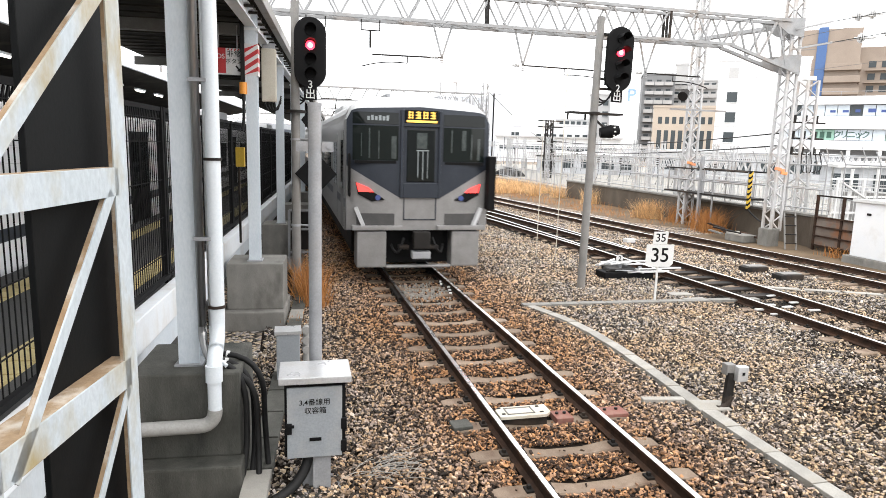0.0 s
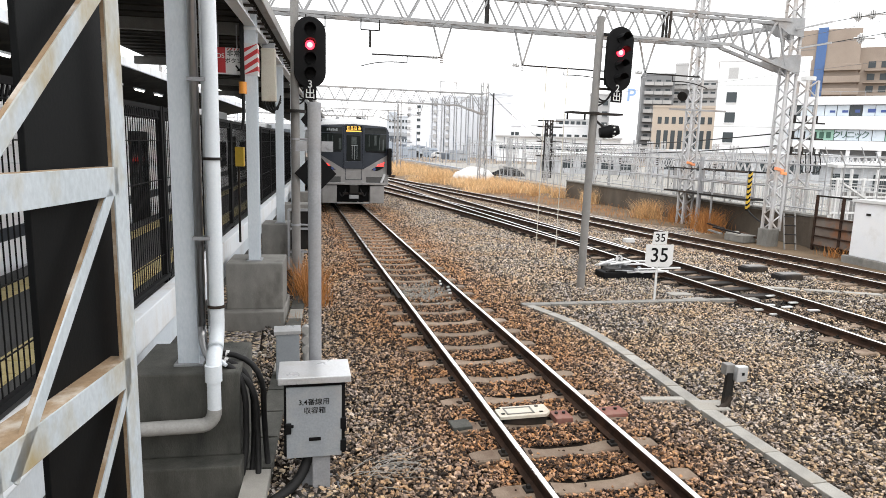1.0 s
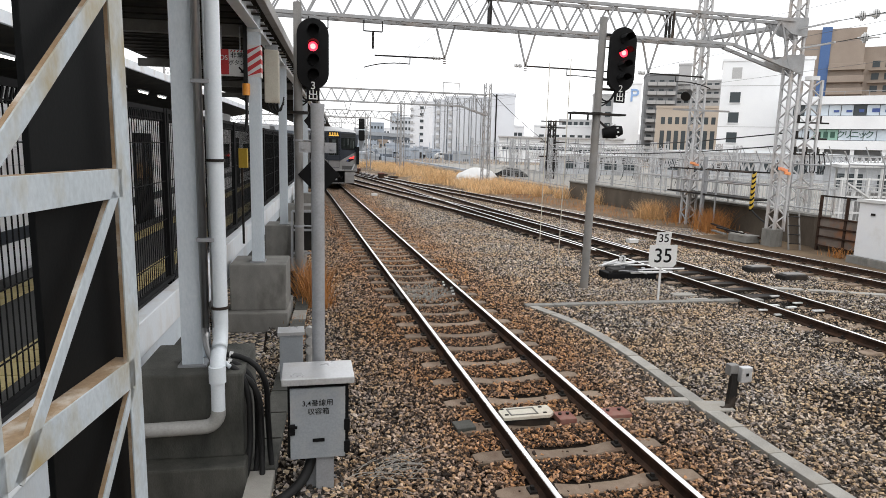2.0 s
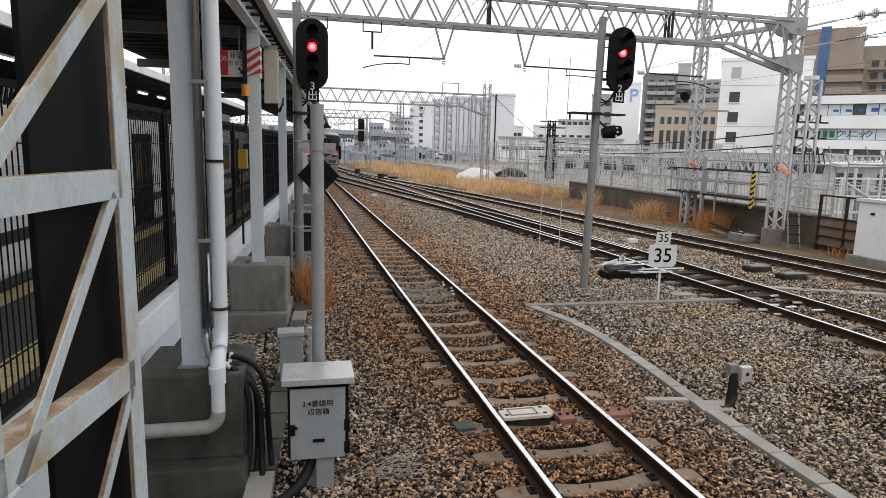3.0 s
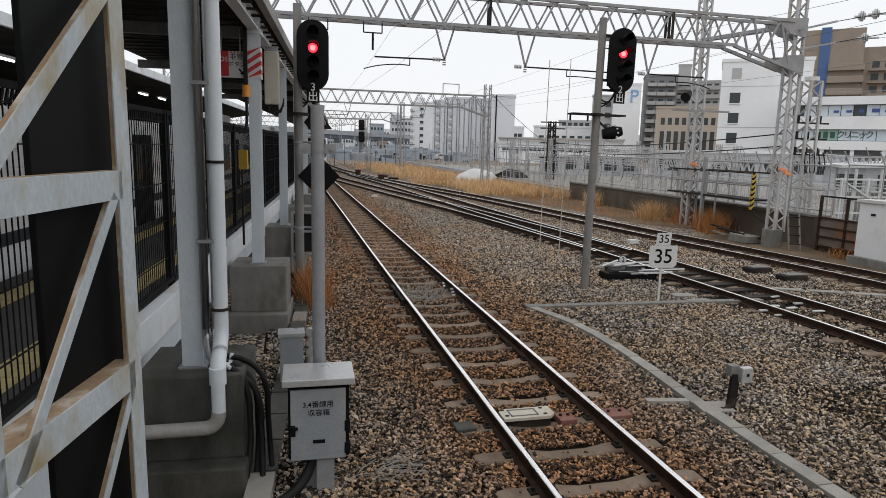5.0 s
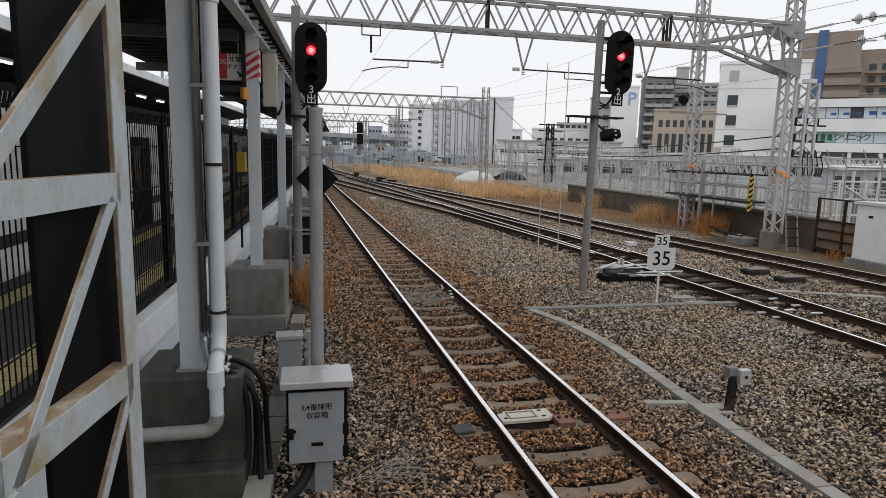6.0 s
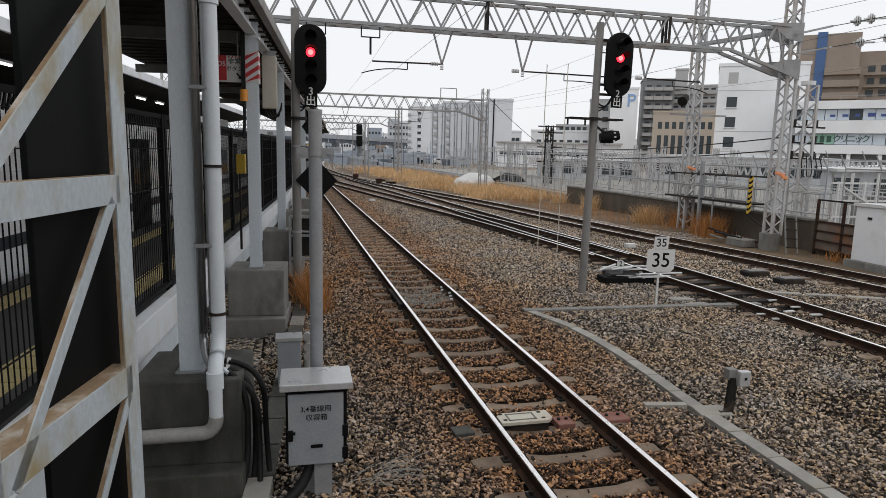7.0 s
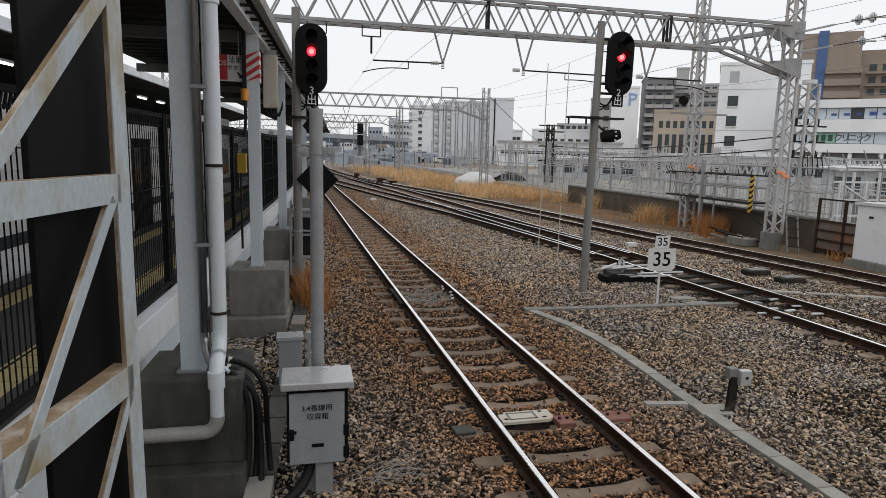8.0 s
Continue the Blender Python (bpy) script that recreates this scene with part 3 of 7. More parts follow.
def make_end_car():
    car = thing("train_car", "silver commuter train end car with lit red tail lights", "train", group="cars of the departing train")
    car_common(car, 19.8, True)
    bm = BM()
    skin(bm, mask_low, top_z, -W2, W2)
    part("front_mask", bm, M_mask, car, "dark slate front mask")
    bm = BM()
    rows = []
    for i in range(33):
        x = -W2 + 2 * W2 * i / 32
        z0, z1 = top_z(x), max(top_z(x) + 0.004, roof_z(x) + 0.008)
        rows.append([bm.verts.new((x, face_y(x, z0) + (0.62 - face_y(x, z0)) * (j / 6) ** 1.4, z0 + (z1 - z0) * (1 - (1 - j / 6) ** 1.6))) for j in range(7)])
    for p, q in zip(rows, rows[1:]):
        for j in range(6):
            bm.faces.new((p[j], q[j], q[j + 1], p[j + 1])).smooth = True
    part("roof_dome", bm, M_trainroof, car, "pale grey roof dome")
    bm = BM()
    skin(bm, lambda x: 1.02, mask_low, -W2, W2, nz=6)
    part("front_apron", bm, M_trainlight, car, "light grey lower front")
    bm = BM()
    for s in (-1, 1):
        bm = BM()
        a = [bm.verts.new((s * W2, face_y(W2, z), z)) for z in (1.0, 1.7, 2.4, 3.0, 3.21)]
        b = [bm.verts.new((s * W2 * 1.004, 0.45, z)) for z in (1.0, 1.7, 2.4, 3.0, 3.21)]
        for i in range(4):
            bm.faces.new((a[i], a[i + 1], b[i + 1], b[i]))
        part("front_rim", bm, M_trainlight, car)
        bm = BM()
        box(bm, s * W2 - 0.012, s * W2 + 0.012, 0.75, 1.45, 1.0, 3.0)
        crew = part("crew_door", bm, M_trainlight, car)
        bm = BM()
        box(bm, s * W2 - 0.02, s * W2 + 0.02, 0.85, 1.35, 1.8, 2.8)
        part("crew_door_glass", bm, M_glass, crew)
    for x0, x1 in ((-1.36, -0.46), (0.46, 1.36)):
        bm = BM()
        skin(bm, lambda x: 2.42, lambda x: min(3.10, top_z(x) - 0.14), x0, x1, 10, 6, 0.006)
        part("windscreen", bm, M_glassgreen, car)
        bm = BM()
        skin(bm, lambda x: 3.13, lambda x: min(3.36, top_z(x) - 0.05), x0, x1, 10, 3, 0.007)
        part("upper_glass", bm, M_glass, car)
        if x0 < 0:
            for k in range(6):
                bm = BM()
                skin(bm, lambda q: 3.2, lambda q, b=3.28 + 0.02 * (k % 2): b, -1.08 + 0.075 * k, -1.03 + 0.075 * k, 1, 1, 0.010)
                part("number_bar", bm, M_cabfit, car, "dim pale number display")
        s = 1 if x0 > 0 else -1
        bm = BM()
        box(bm, s * 0.9 - 0.42, s * 0.9 + 0.42, face_y(0.9, 2.4) - 0.02, face_y(0.9, 2.4) + 0.1, 2.36, 2.415)
        part("wiper", bm, M_black, car)
        # lamp cluster: dark slanted housing, red lamp outboard, blue-white lens inboard
        bm = BM()
        vs = [(s * 0.72, 1.64), (s * 0.98, 1.60), (s * 1.25, 1.74), (s * 1.30, 1.98), (s * 1.05, 1.86)]
        f0 = [bm.verts.new((x, face_y(x, z) - 0.022, z)) for x, z in vs]
        f1 = [bm.verts.new((x, face_y(x, z) + 0.05, z)) for x, z in vs]
        bm.faces.new(f0)
        for i in range(5):
            bm.faces.new((f0[i], f0[(i + 1) % 5], f1[(i + 1) % 5], f1[i]))
        lamp = part("lamp_housing", bm, M_black, car)
        bm = BM()
        vs = [(s * 0.95, 1.79), (s * 1.24, 1.79), (s * 1.29, 1.97), (s * 1.04, 1.87)]
        f0 = [bm.verts.new((x, face_y(x, z) - 0.030, z)) for x, z in vs]
        f1 = [bm.verts.new((x, face_y(x, z), z)) for x, z in vs]
        bm.faces.new(f0)
        for i in range(4):
            bm.faces.new((f0[i], f0[(i + 1) % 4], f1[(i + 1) % 4], f1[i]))
        part("tail_light", bm, M_tail, lamp, "lit red tail light")
        bm = BM()
        tube(bm, [(s * 0.86, face_y(0.86, 1.67) - 0.036, 1.68), (s * 0.86, 0.06, 1.68)], 0.055, 14)
        part("head_lamp", bm, M_lens, lamp, "unlit bluish head lamp")
        bm = BM()
        bar(bm, (s * 1.30, 0.03, 1.48), (s * 1.12, 0.0, 1.05), 0.09, 0.07)
        part("corner_guard", bm, M_trainroof, car)
        bm = BM()
        box(bm, s * 1.43 - 0.02, s * 1.43 + (0.14 if s > 0 else 0.02), -0.12, 0.2, 1.45 if s > 0 else 1.7, 2.55)
        part("fall_guard", bm, M_black, car, "black rubber fall guard", bevel=0.03)
        bm = BM()
        skin(bm, lambda x: 1.07, lambda x: 1.36, s * 0.52 if s > 0 else -1.28, s * 1.28 if s > 0 else -0.52, 8, 2, 0.004)
        part("step_panel", bm, M_step, car, "dark grey recessed step panel")
    bm = BM()
    for x0, x1, z0, z1 in ((-0.42, -0.36, 1.68, 3.42), (0.36, 0.42, 1.68, 3.42), (-0.36, 0.36, 3.10, 3.16), (-0.36, 0.36, 1.68, 1.98)):
        box(bm, x0, x1, -0.05, 0.05, z0, z1)
    gate = part("gangway_frame", bm, M_mask, car, bevel=0.01)
    bm = BM()
    box(bm, -0.29, 0.29, -0.015, 0.03, 2.0, 3.05)
    part("gangway_window", bm, M_glass, gate, bevel=0.02)
    # flat pale bars on the glass face, hinting at the cab inside
    for x0, x1, z0, z1 in ((-0.10, 0.16, 2.62, 2.645), (-0.07, -0.05, 2.1, 2.62), (0.03, 0.05, 2.05, 2.62), (0.13, 0.145, 2.08, 2.6), (-0.09, 0.12, 2.67, 2.98)):
        bm = BM()
        box(bm, x0, x1, -0.019, -0.013, z0, z1)
        part("cab_fitting", bm, M_cabfit if z1 < 2.9 else M_cabdim, gate, "dim pale streak laid on the glass, hinting at the cab inside")
    for x, y0c, z0, z1, w in ((-1.2, 0, 2.5, 2.95, 0.02), (-1.05, 0, 2.46, 3.05, 0.03), (-0.86, 0, 2.45, 3.0, 0.02), (-0.6, 0, 2.46, 2.9, 0.1), (0.62, 0, 2.6, 3.05, 0.03), (0.85, 0, 2.65, 3.05, 0.09), (1.05, 0, 2.46, 2.98, 0.03), (1.2, 0, 2.46, 2.9, 0.06)):
        bm = BM()
        skin(bm, lambda q, a=z0: a, lambda q, b=z1: min(b, top_z(q) - 0.16), x, x + w, 2, 4, 0.009)
        part("cab_fitting", bm, M_cabdim, car, "dim pale streak laid on the glass, hinting at the cab inside")
    bm = BM()
    box(bm, -0.33, 0.33, -0.05, 0.03, 3.17, 3.42)
    sign = part("destination_sign", bm, M_black, gate)
    bm = BM()
    box(bm, -0.31, 0.31, -0.055, -0.045, 3.18, 3.225)
    rng = random.Random(3)
    for k in range(4):
        x = -0.29 + k * 0.15
        for q in range(3):
            box(bm, x + 0.01, x + 0.115, -0.055, -0.045, 3.26 + q * 0.055, 3.278 + q * 0.055)
        box(bm, x + 0.02 + 0.03 * (k % 2), x + 0.04 + 0.03 * (k % 2), -0.0545, -0.0455, 3.255, 3.40)
        box(bm, x + 0.085, x + 0.103, -0.0545, -0.0455, 3.255, 3.37)
    part("sign_bars", bm, M_dest, sign, "amber lit characters")
    bm = BM()
    for x0, x1, z0, z1 in ((-0.34, -0.32, 1.24, 1.68), (0.32, 0.34, 1.24, 1.68), (-0.34, 0.34, 1.23, 1.25)):
        box(bm, x0, x1, -0.012, 0.03, z0, z1)
    part("hatch_seam", bm, M_mask, car)
    # shelf and skirt with the coupler pocket
    for x0, x1 in ((-1.38, -0.36), (0.36, 1.38)):
        bm = BM()
        box(bm, x0, x1, -0.10, 0.3, 1.03, 1.12)
        part("front_step", bm, M_trainlight, car, bevel=0.015)
    bm = BM()
    for x0, x1 in ((-1.28, -0.68), (0.68, 1.28)):
        box(bm, x0, x1, -0.04, 0.5, 0.26, 1.0)
    box(bm, -0.68, 0.68, -0.04, 0.1, 0.24, 0.30)
    part("skirt", bm, M_trainlight, car, "light grey snow skirt", bevel=0.03)
    bm = BM()
    box(bm, -0.9, 0.9, 0.3, 0.6, 0.3, 1.1)
    part("coupler_pocket", bm, M_black, car)
    bm = BM()
    tube(bm, [(0, -0.25, 0.85), (0, 0.4, 0.85)], 0.09, 14)
    box(bm, -0.17, 0.17, -0.34, -0.16, 0.68, 1.02)
    box(bm, -0.42, -0.2, 0.0, 0.2, 0.62, 0.7)
    box(bm, 0.2, 0.42, 0.0, 0.2, 0.62, 0.7)
    cp = part("coupler", bm, M_dark, car, "dark steel coupler", bevel=0.02)
    bm = BM()
    box(bm, -0.19, 0.19, -0.30, -0.1, 0.47, 0.62)
    part("electric_coupler", bm, M_galv, cp, "grey electric coupler box", bevel=0.02)
    for s in (-1, 1):
        bm = BM()
        tube(bm, arc((s * 0.3, 0.1, 0.85), (s * 0.45, -0.1, 0.35), (s * 0.55, 0.2, 0.7)), 0.025, 8)
        part("hose", bm, M_rubber, car)
    for s in (-1, 1):
        bm = BM()
        box(bm, s * 0.55 - 0.04, s * 0.55 + 0.04, 0.8, 2.0, 3.72, 3.78)
        part("roof_rail", bm, M_galv, car)
    return car


def make_middle_car(with_pantograph=False):
    car = thing("train_car", "silver commuter train middle car with dark side windows", "train", group="cars of the departing train")
    car_common(car, 19.5, False)
    if with_pantograph:
        bm = BM()
        bar(bm, (-0.5, 3, 3.8), (0, 4.2, 4.5), 0.05, 0.05)
        bar(bm, (0.5, 3, 3.8), (0, 4.2, 4.5), 0.05, 0.05)
        bar(bm, (0, 4.2, 4.5), (0, 3.2, 5.05), 0.05, 0.05)
        bar(bm, (-0.85, 3.2, 5.1), (0.85, 3.2, 5.1), 0.05, 0.05)
        box(bm, -0.6, 0.6, 2.8, 3.2, 3.66, 3.84)
        part("pantograph", bm, M_dark, car)
    return car


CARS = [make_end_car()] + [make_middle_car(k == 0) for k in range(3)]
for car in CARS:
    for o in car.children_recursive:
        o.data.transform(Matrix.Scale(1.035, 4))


def car_pose(rear):
    """A car with its rear at that place along the near track."""
    a, b = rear + 3, rear + 17
    xa, xb = track_main(a), track_main(b)
    d = (xb - xa) / 14.0
    return pose(xa - d * 3, rear, 0.0, 0, 0, -math.degrees(math.atan(d)))


# ---- platform, canopy and fence: local x runs across (0 at its edge), local y along ----
PF = pose(-1.98, 0, 0, 0, 0, -4.4)


def pf(x, y, z):
    return PF @ Vector((x, y, z))


bm = BM()
box(bm, -2.1, -0.02, 1.0, 90, 0.3, 1.1)
platform = solid("platform_floor", bm, M_asphalt, "dark asphalt station platform", "platform", PF, kind="structure")
bm = BM()
box(bm, -0.02, 0.13, 1.5, 90, 0.80, 1.14)
solid("platform_edge_beam", bm, M_white, "dirty white edge beam of the platform", "edge beam", PF, kind="structure", bevel=0.012)
bm = BM()
box(bm, -0.02, 0.10, 1.5, 90, 0.52, 0.80)
solid("platform_lower_beam", bm, M_grey, "grey steel beam under the platform edge", "beam", PF, kind="structure")
bm = BM()
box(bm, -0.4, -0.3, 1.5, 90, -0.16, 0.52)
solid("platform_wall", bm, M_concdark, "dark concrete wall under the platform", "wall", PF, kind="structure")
for x in (-0.62, -1.78):
    strip = thing("tactile_strip", "worn yellow tactile paving strip on the platform", "paving", PF, group="tactile strips")
    bm = BM()
    box(bm, x, x + 0.3, 3, 60, 1.1, 1.106)
    part("strip_base", bm, M_tactile, strip)
    tile = BM()
    box(tile, 0.012, 0.288, 0.012, 0.288, 1.104, 1.113)
    tm = mesh_of("tile", tile, M_tactile)
    for k in range(40):
        ob = new("tile", tm)
        ob.parent = strip
        ob.matrix_basis = pose(x, 3.5 + k * 0.3, 0)

# pedestals and columns
COLS = [5.85, 10.85, 15.8, 20.75, 25.7]


def make_pedestal(mat):
    ob = thing("column_pedestal", "stepped grimy concrete pedestal under a canopy column", "pedestal", group="column pedestals")
    bm = BM()
    box(bm, -0.42, 0.47, -0.31, 0.55, 0.12, 0.88)
    part("upper_block", bm, mat, ob, bevel=0.02)
    bm = BM()
    box(bm, -0.5, 0.50, -0.50, 0.75, -0.25, 0.12)
    part("lower_block", bm, mat, ob, bevel=0.02)
    return ob


def make_column():
    """A canopy column of H section with a base plate."""
    ob = thing("canopy_column", "grey-white steel H column of the platform canopy", "column", group="canopy columns")
    bm = BM()
    box(bm, -0.088, 0.088, -0.105, -0.092, 0.9, 4.9)
    box(bm, -0.088, 0.088, 0.092, 0.105, 0.9, 4.9)
    part("flange", bm, M_grey, ob)
    bm = BM()
    box(bm, -0.007, 0.007, -0.092, 0.092, 0.9, 4.9)
    part("web", bm, M_grey, ob)
    bm = BM()
    box(bm, -0.12, 0.12, -0.135, 0.135, 0.88, 0.898)
    part("base_plate", bm, M_galv, ob)
    bm = BM()
    box(bm, -0.115, 0.115, -0.12, 0.12, 4.52, 4.56)
    part("collar", bm, M_white, ob)
    return ob


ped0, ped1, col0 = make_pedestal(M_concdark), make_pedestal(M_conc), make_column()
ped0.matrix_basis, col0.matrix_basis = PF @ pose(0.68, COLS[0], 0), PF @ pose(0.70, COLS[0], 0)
ped1.matrix_basis = PF @ pose(0.64, COLS[1], 0)
for y in COLS[1:]:
    if y > COLS[1]:
        copy_thing(ped1, PF @ pose(0.64, y, 0))
    copy_thing(col0, PF @ pose(0.64, y, 0))

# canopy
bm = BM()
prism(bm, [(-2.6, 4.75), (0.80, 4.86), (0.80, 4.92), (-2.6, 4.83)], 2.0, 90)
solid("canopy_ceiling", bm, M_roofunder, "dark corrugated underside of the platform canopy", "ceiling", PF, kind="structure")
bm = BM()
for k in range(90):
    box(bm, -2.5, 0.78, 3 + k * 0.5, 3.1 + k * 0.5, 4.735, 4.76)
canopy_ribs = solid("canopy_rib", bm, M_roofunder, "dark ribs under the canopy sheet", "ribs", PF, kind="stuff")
bm = BM()
box(bm, 0.80, 0.92, 2.0, 60, 4.80, 4.97)
solid("canopy_gutter", bm, M_roofedge, "weathered grey gutter along the canopy edge", "gutter", PF, kind="structure", bevel=0.01)
bm = BM()
box(bm, 0.56, 0.72, 2.0, 60, 4.78, 4.80)
box(bm, 0.56, 0.72, 2.0, 60, 4.58, 4.60)
box(bm, 0.632, 0.648, 2.0, 60, 4.60, 4.78)
solid("canopy_beam", bm, M_white, "white steel I beam carried by the canopy columns", "beam", PF, kind="structure")
for y in COLS:
    bm = BM()
    box(bm, -2.5, 0.56, y - 0.07, y + 0.07, 4.45, 4.62)
    solid("canopy_crossbeam", bm, M_crossbeam, "dark grey steel cross beam under the canopy", "beam", PF, group="canopy cross beams", kind="structure")


# mesh fence on the platform edge
def make_fence_panel(length, zt=3.2):
    ob = thing("fence_panel", "black wire mesh fence panel on the platform edge", "fence", group="fence panels")
    for y in (0.0, length - 0.07):
        bm = BM()
        box(bm, -0.03, 0.03, y - 0.03, y + 0.03, 1.1, zt)
        part("fence_post", bm, M_black, ob)
    bm = BM()
    n = int(length / 0.075)
    for k in range(1, n):
        y = length * k / n
        bar(bm, (0, y, 1.16), (0, y, zt - 0.06), 0.008, 0.008)
    for z in (1.2, 1.45, 1.9, 2.35, 2.8, 3.06):
        bar(bm, (0.006, 0, z), (0.006, length, z), 0.009, 0.009)
    w = part("wire_mesh", bm, M_black, ob)
    bm = BM()
    for k in range(int(length / 0.06)):
        bar(bm, (0, k * 0.06, zt - 0.16), (0, k * 0.06 + 0.05, zt - 0.06), 0.012, 0.02)
    bar(bm, (0, 0, zt - 0.03), (0, length, zt - 0.03), 0.04, 0.05)
    part("top_rail", bm, M_black, ob)
    bm = BM()
    bar(bm, (0.02, 0, 1.18), (0.02, length, 1.18), 0.05, 0.05)
    part("bottom_rail", bm, M_black, ob)
    return ob


fp = make_fence_panel(2.45)
fp.matrix_basis = PF @ pose(-0.08, 3.3, 0)
for k in range(1, 12):
    copy_thing(fp, PF @ pose(-0.08, 3.3 + 2.48 * k, 0))


# ---- drain pipes and conduits on the first column ----
drain = thing("drain_pipe", "white plastic rain pipe with elbows beside the column", "drain pipe", PF)
yb = 5.62
bm = BM()
tube(bm, [(0.95, yb + 0.1, 4.9), (0.95, yb + 0.1, 1.28)], 0.064, 18)
part("downpipe", bm, M_pvc, drain)
bm = BM()
tube(bm, arc((0.95, yb + 0.1, 1.28), (0.95, yb + 0.1, 1.14), (0.96, yb - 0.06, 1.08)) + arc((0.96, yb - 0.06, 1.08), (0.97, yb - 0.22, 1.03), (0.97, yb - 0.22, 0.9)), 0.063, 18)
part("offset_elbow", bm, M_pvc, drain)
bm = BM()
tube(bm, [(0.97, yb - 0.22, 0.95), (0.97, yb - 0.22, 0.58)], 0.056, 18)
part("lower_pipe", bm, M_pvc, drain)
for z in (4.03, 2.68, 1.42):
    bm = BM()
    tube(bm, [(0.95, yb + 0.1, z - 0.012), (0.95, yb + 0.1, z + 0.012)], 0.076, 18)
    part("clamp", bm, M_dark, drain)
bm = BM()
tube(bm, [(0.97, yb - 0.22, 1.0), (0.97, yb - 0.22, 0.86)], 0.069, 18)
part("socket", bm, M_pvc, drain)
bm = BM()
tube(bm, [(0.95, yb + 0.1, 3.97), (0.95, yb + 0.1, 4.09)], 0.078, 18)
part("socket", bm, M_pvc, drain)
bm = BM()
tube(bm, arc((0.97, yb - 0.22, 0.62), (0.97, yb - 0.22, 0.47), (0.83, yb - 0.22, 0.47)) + [(0.3, yb - 0.22, 0.455), (0.05, yb - 0.22, 0.45)], 0.06, 18)
part("outlet_pipe", bm, M_pvcgrey, drain, "grimy grey outlet pipe")
for dx, r, mat in ((0.168, 0.037, M_conduit), (0.238, 0.018, M_pvc)):
    cd = thing("conduit", "galvanised steel cable conduit strapped to the column", "conduit", PF, group="conduits on the column")
    bm = BM()
    tube(bm, [(0.66 + dx, yb + 0.08, 4.9), (0.66 + dx, yb + 0.08, 1.25)] + arc((0.66 + dx, yb + 0.08, 1.25), (0.66 + dx, yb + 0.05, 0.98), (0.80 + dx, yb - 0.02, 0.92)), r, 12)
    part("pipe", bm, mat, cd)
    for z in (3.3, 2.0):
        bm = BM()
        box(bm, 0.66 + dx - r - 0.01, 0.66 + dx + r + 0.01, yb + 0.04, yb + 0.12, z, z + 0.03)
        part("strap", bm, M_galv, cd)

# black cables that drop from the column to the ground
for k, (x, z, d) in enumerate(((1.05, 0.86, 0.0), (1.10, 0.84, 0.12), (1.14, 0.80, 0.03), (1.18, 0.88, 0.2))):
    bm = BM()
    pts = [Vector((0.86, yb + 0.05 + d, z + 0.06))] + arc((0.98, yb + 0.05 + d, z + 0.06), (x + 0.12, yb + d, z + 0.04), (x + 0.14, yb + d, z - 0.3)) + arc((x + 0.14, yb + d, 0.4), (x + 0.15, yb + d, 0.1), (x + 0.1 + 0.03 * k, yb - 0.15 + d, -0.1))
    tube(bm, pts, 0.026, 10)
    ob = thing("ground_cable", "thick black cable dropping from the column to the ground", "cable", PF, group="ground cables")
    part("cable", bm, M_rubber, ob)
    bm = BM()
    tube(bm, [(0.99, yb + 0.05 + d, z + 0.06), (1.02, yb + 0.05 + d, z + 0.055)], 0.03, 10)
    part("cable_band", bm, M_signwhite, ob)

# ---- rust-stained braced frame close by the camera ----
BR = Matrix.Translation((-0.553, 2.443, 0)) @ pose(0, 0, 0, 0, 0, -11.3)
frame_thing = thing("braced_steel_frame", "rust-stained white steel frame with diagonal braces", "steel frame", BR)


def angle_bar(name, p0, p1, w, t=0.006, depth=0.045, mat=None):
    """An angle section: a wide face towards the track side and a thin leg behind it."""
    bm = BM()
    d = Vector((0, p1[0] - p0[0], p1[1] - p0[1])).normalized()
    nrm = Vector((0, -d.z, d.y))
    a, b = Vector((0, *p0)), Vector((0, *p1))
    bar(bm, a, b, t, w, nrm)
    pc = part(name, bm, mat or M_rusty, frame_thing, bevel=0.0015)
    bm = BM()
    e = nrm * (w / 2 - t / 2)
    bar(bm, a + e + Vector((-depth / 2 - t / 2, 0, 0)), b + e + Vector((-depth / 2 - t / 2, 0, 0)), depth, t, nrm)
    part("flange", bm, M_rustedge, pc, "rusty flange")
    return pc


angle_bar("end_post", (-0.02, -0.25), (-0.035, 4.4), 0.098, depth=0.012)
angle_bar("upper_rail", (-2.2, 2.70), (-0.05, 2.693), 0.098)
angle_bar("lower_rail", (-2.2, 2.0), (-0.03, 2.005), 0.105, depth=0.10)
angle_bar("diagonal_brace", (-0.74, 2.76), (-0.06, 3.35), 0.058, depth=0.015)
angle_bar("diagonal_brace", (-0.72, 1.95), (-0.10, 2.66), 0.045, depth=0.015)
angle_bar("diagonal_brace", (-0.62, 1.25), (-0.05, 1.95), 0.036, depth=0.015)
angle_bar("side_post", (-0.80, -0.25), (-0.80, 2.7), 0.07)
bm = BM()
box(bm, -0.085, -0.065, -0.45, 0.06, -0.25, 4.4)
part("black_screen", bm, M_screen, frame_thing, "black steel screen plate", bevel=0.004)
# extra plate, placed and sized to fill the view's dark top-left corner
bm = BM()
box(bm, -0.085, -0.065, -1.15, -0.452, 3.32, 4.4)
part("upper_screen", bm, M_screen, frame_thing, "black steel screen plate", bevel=0.004)

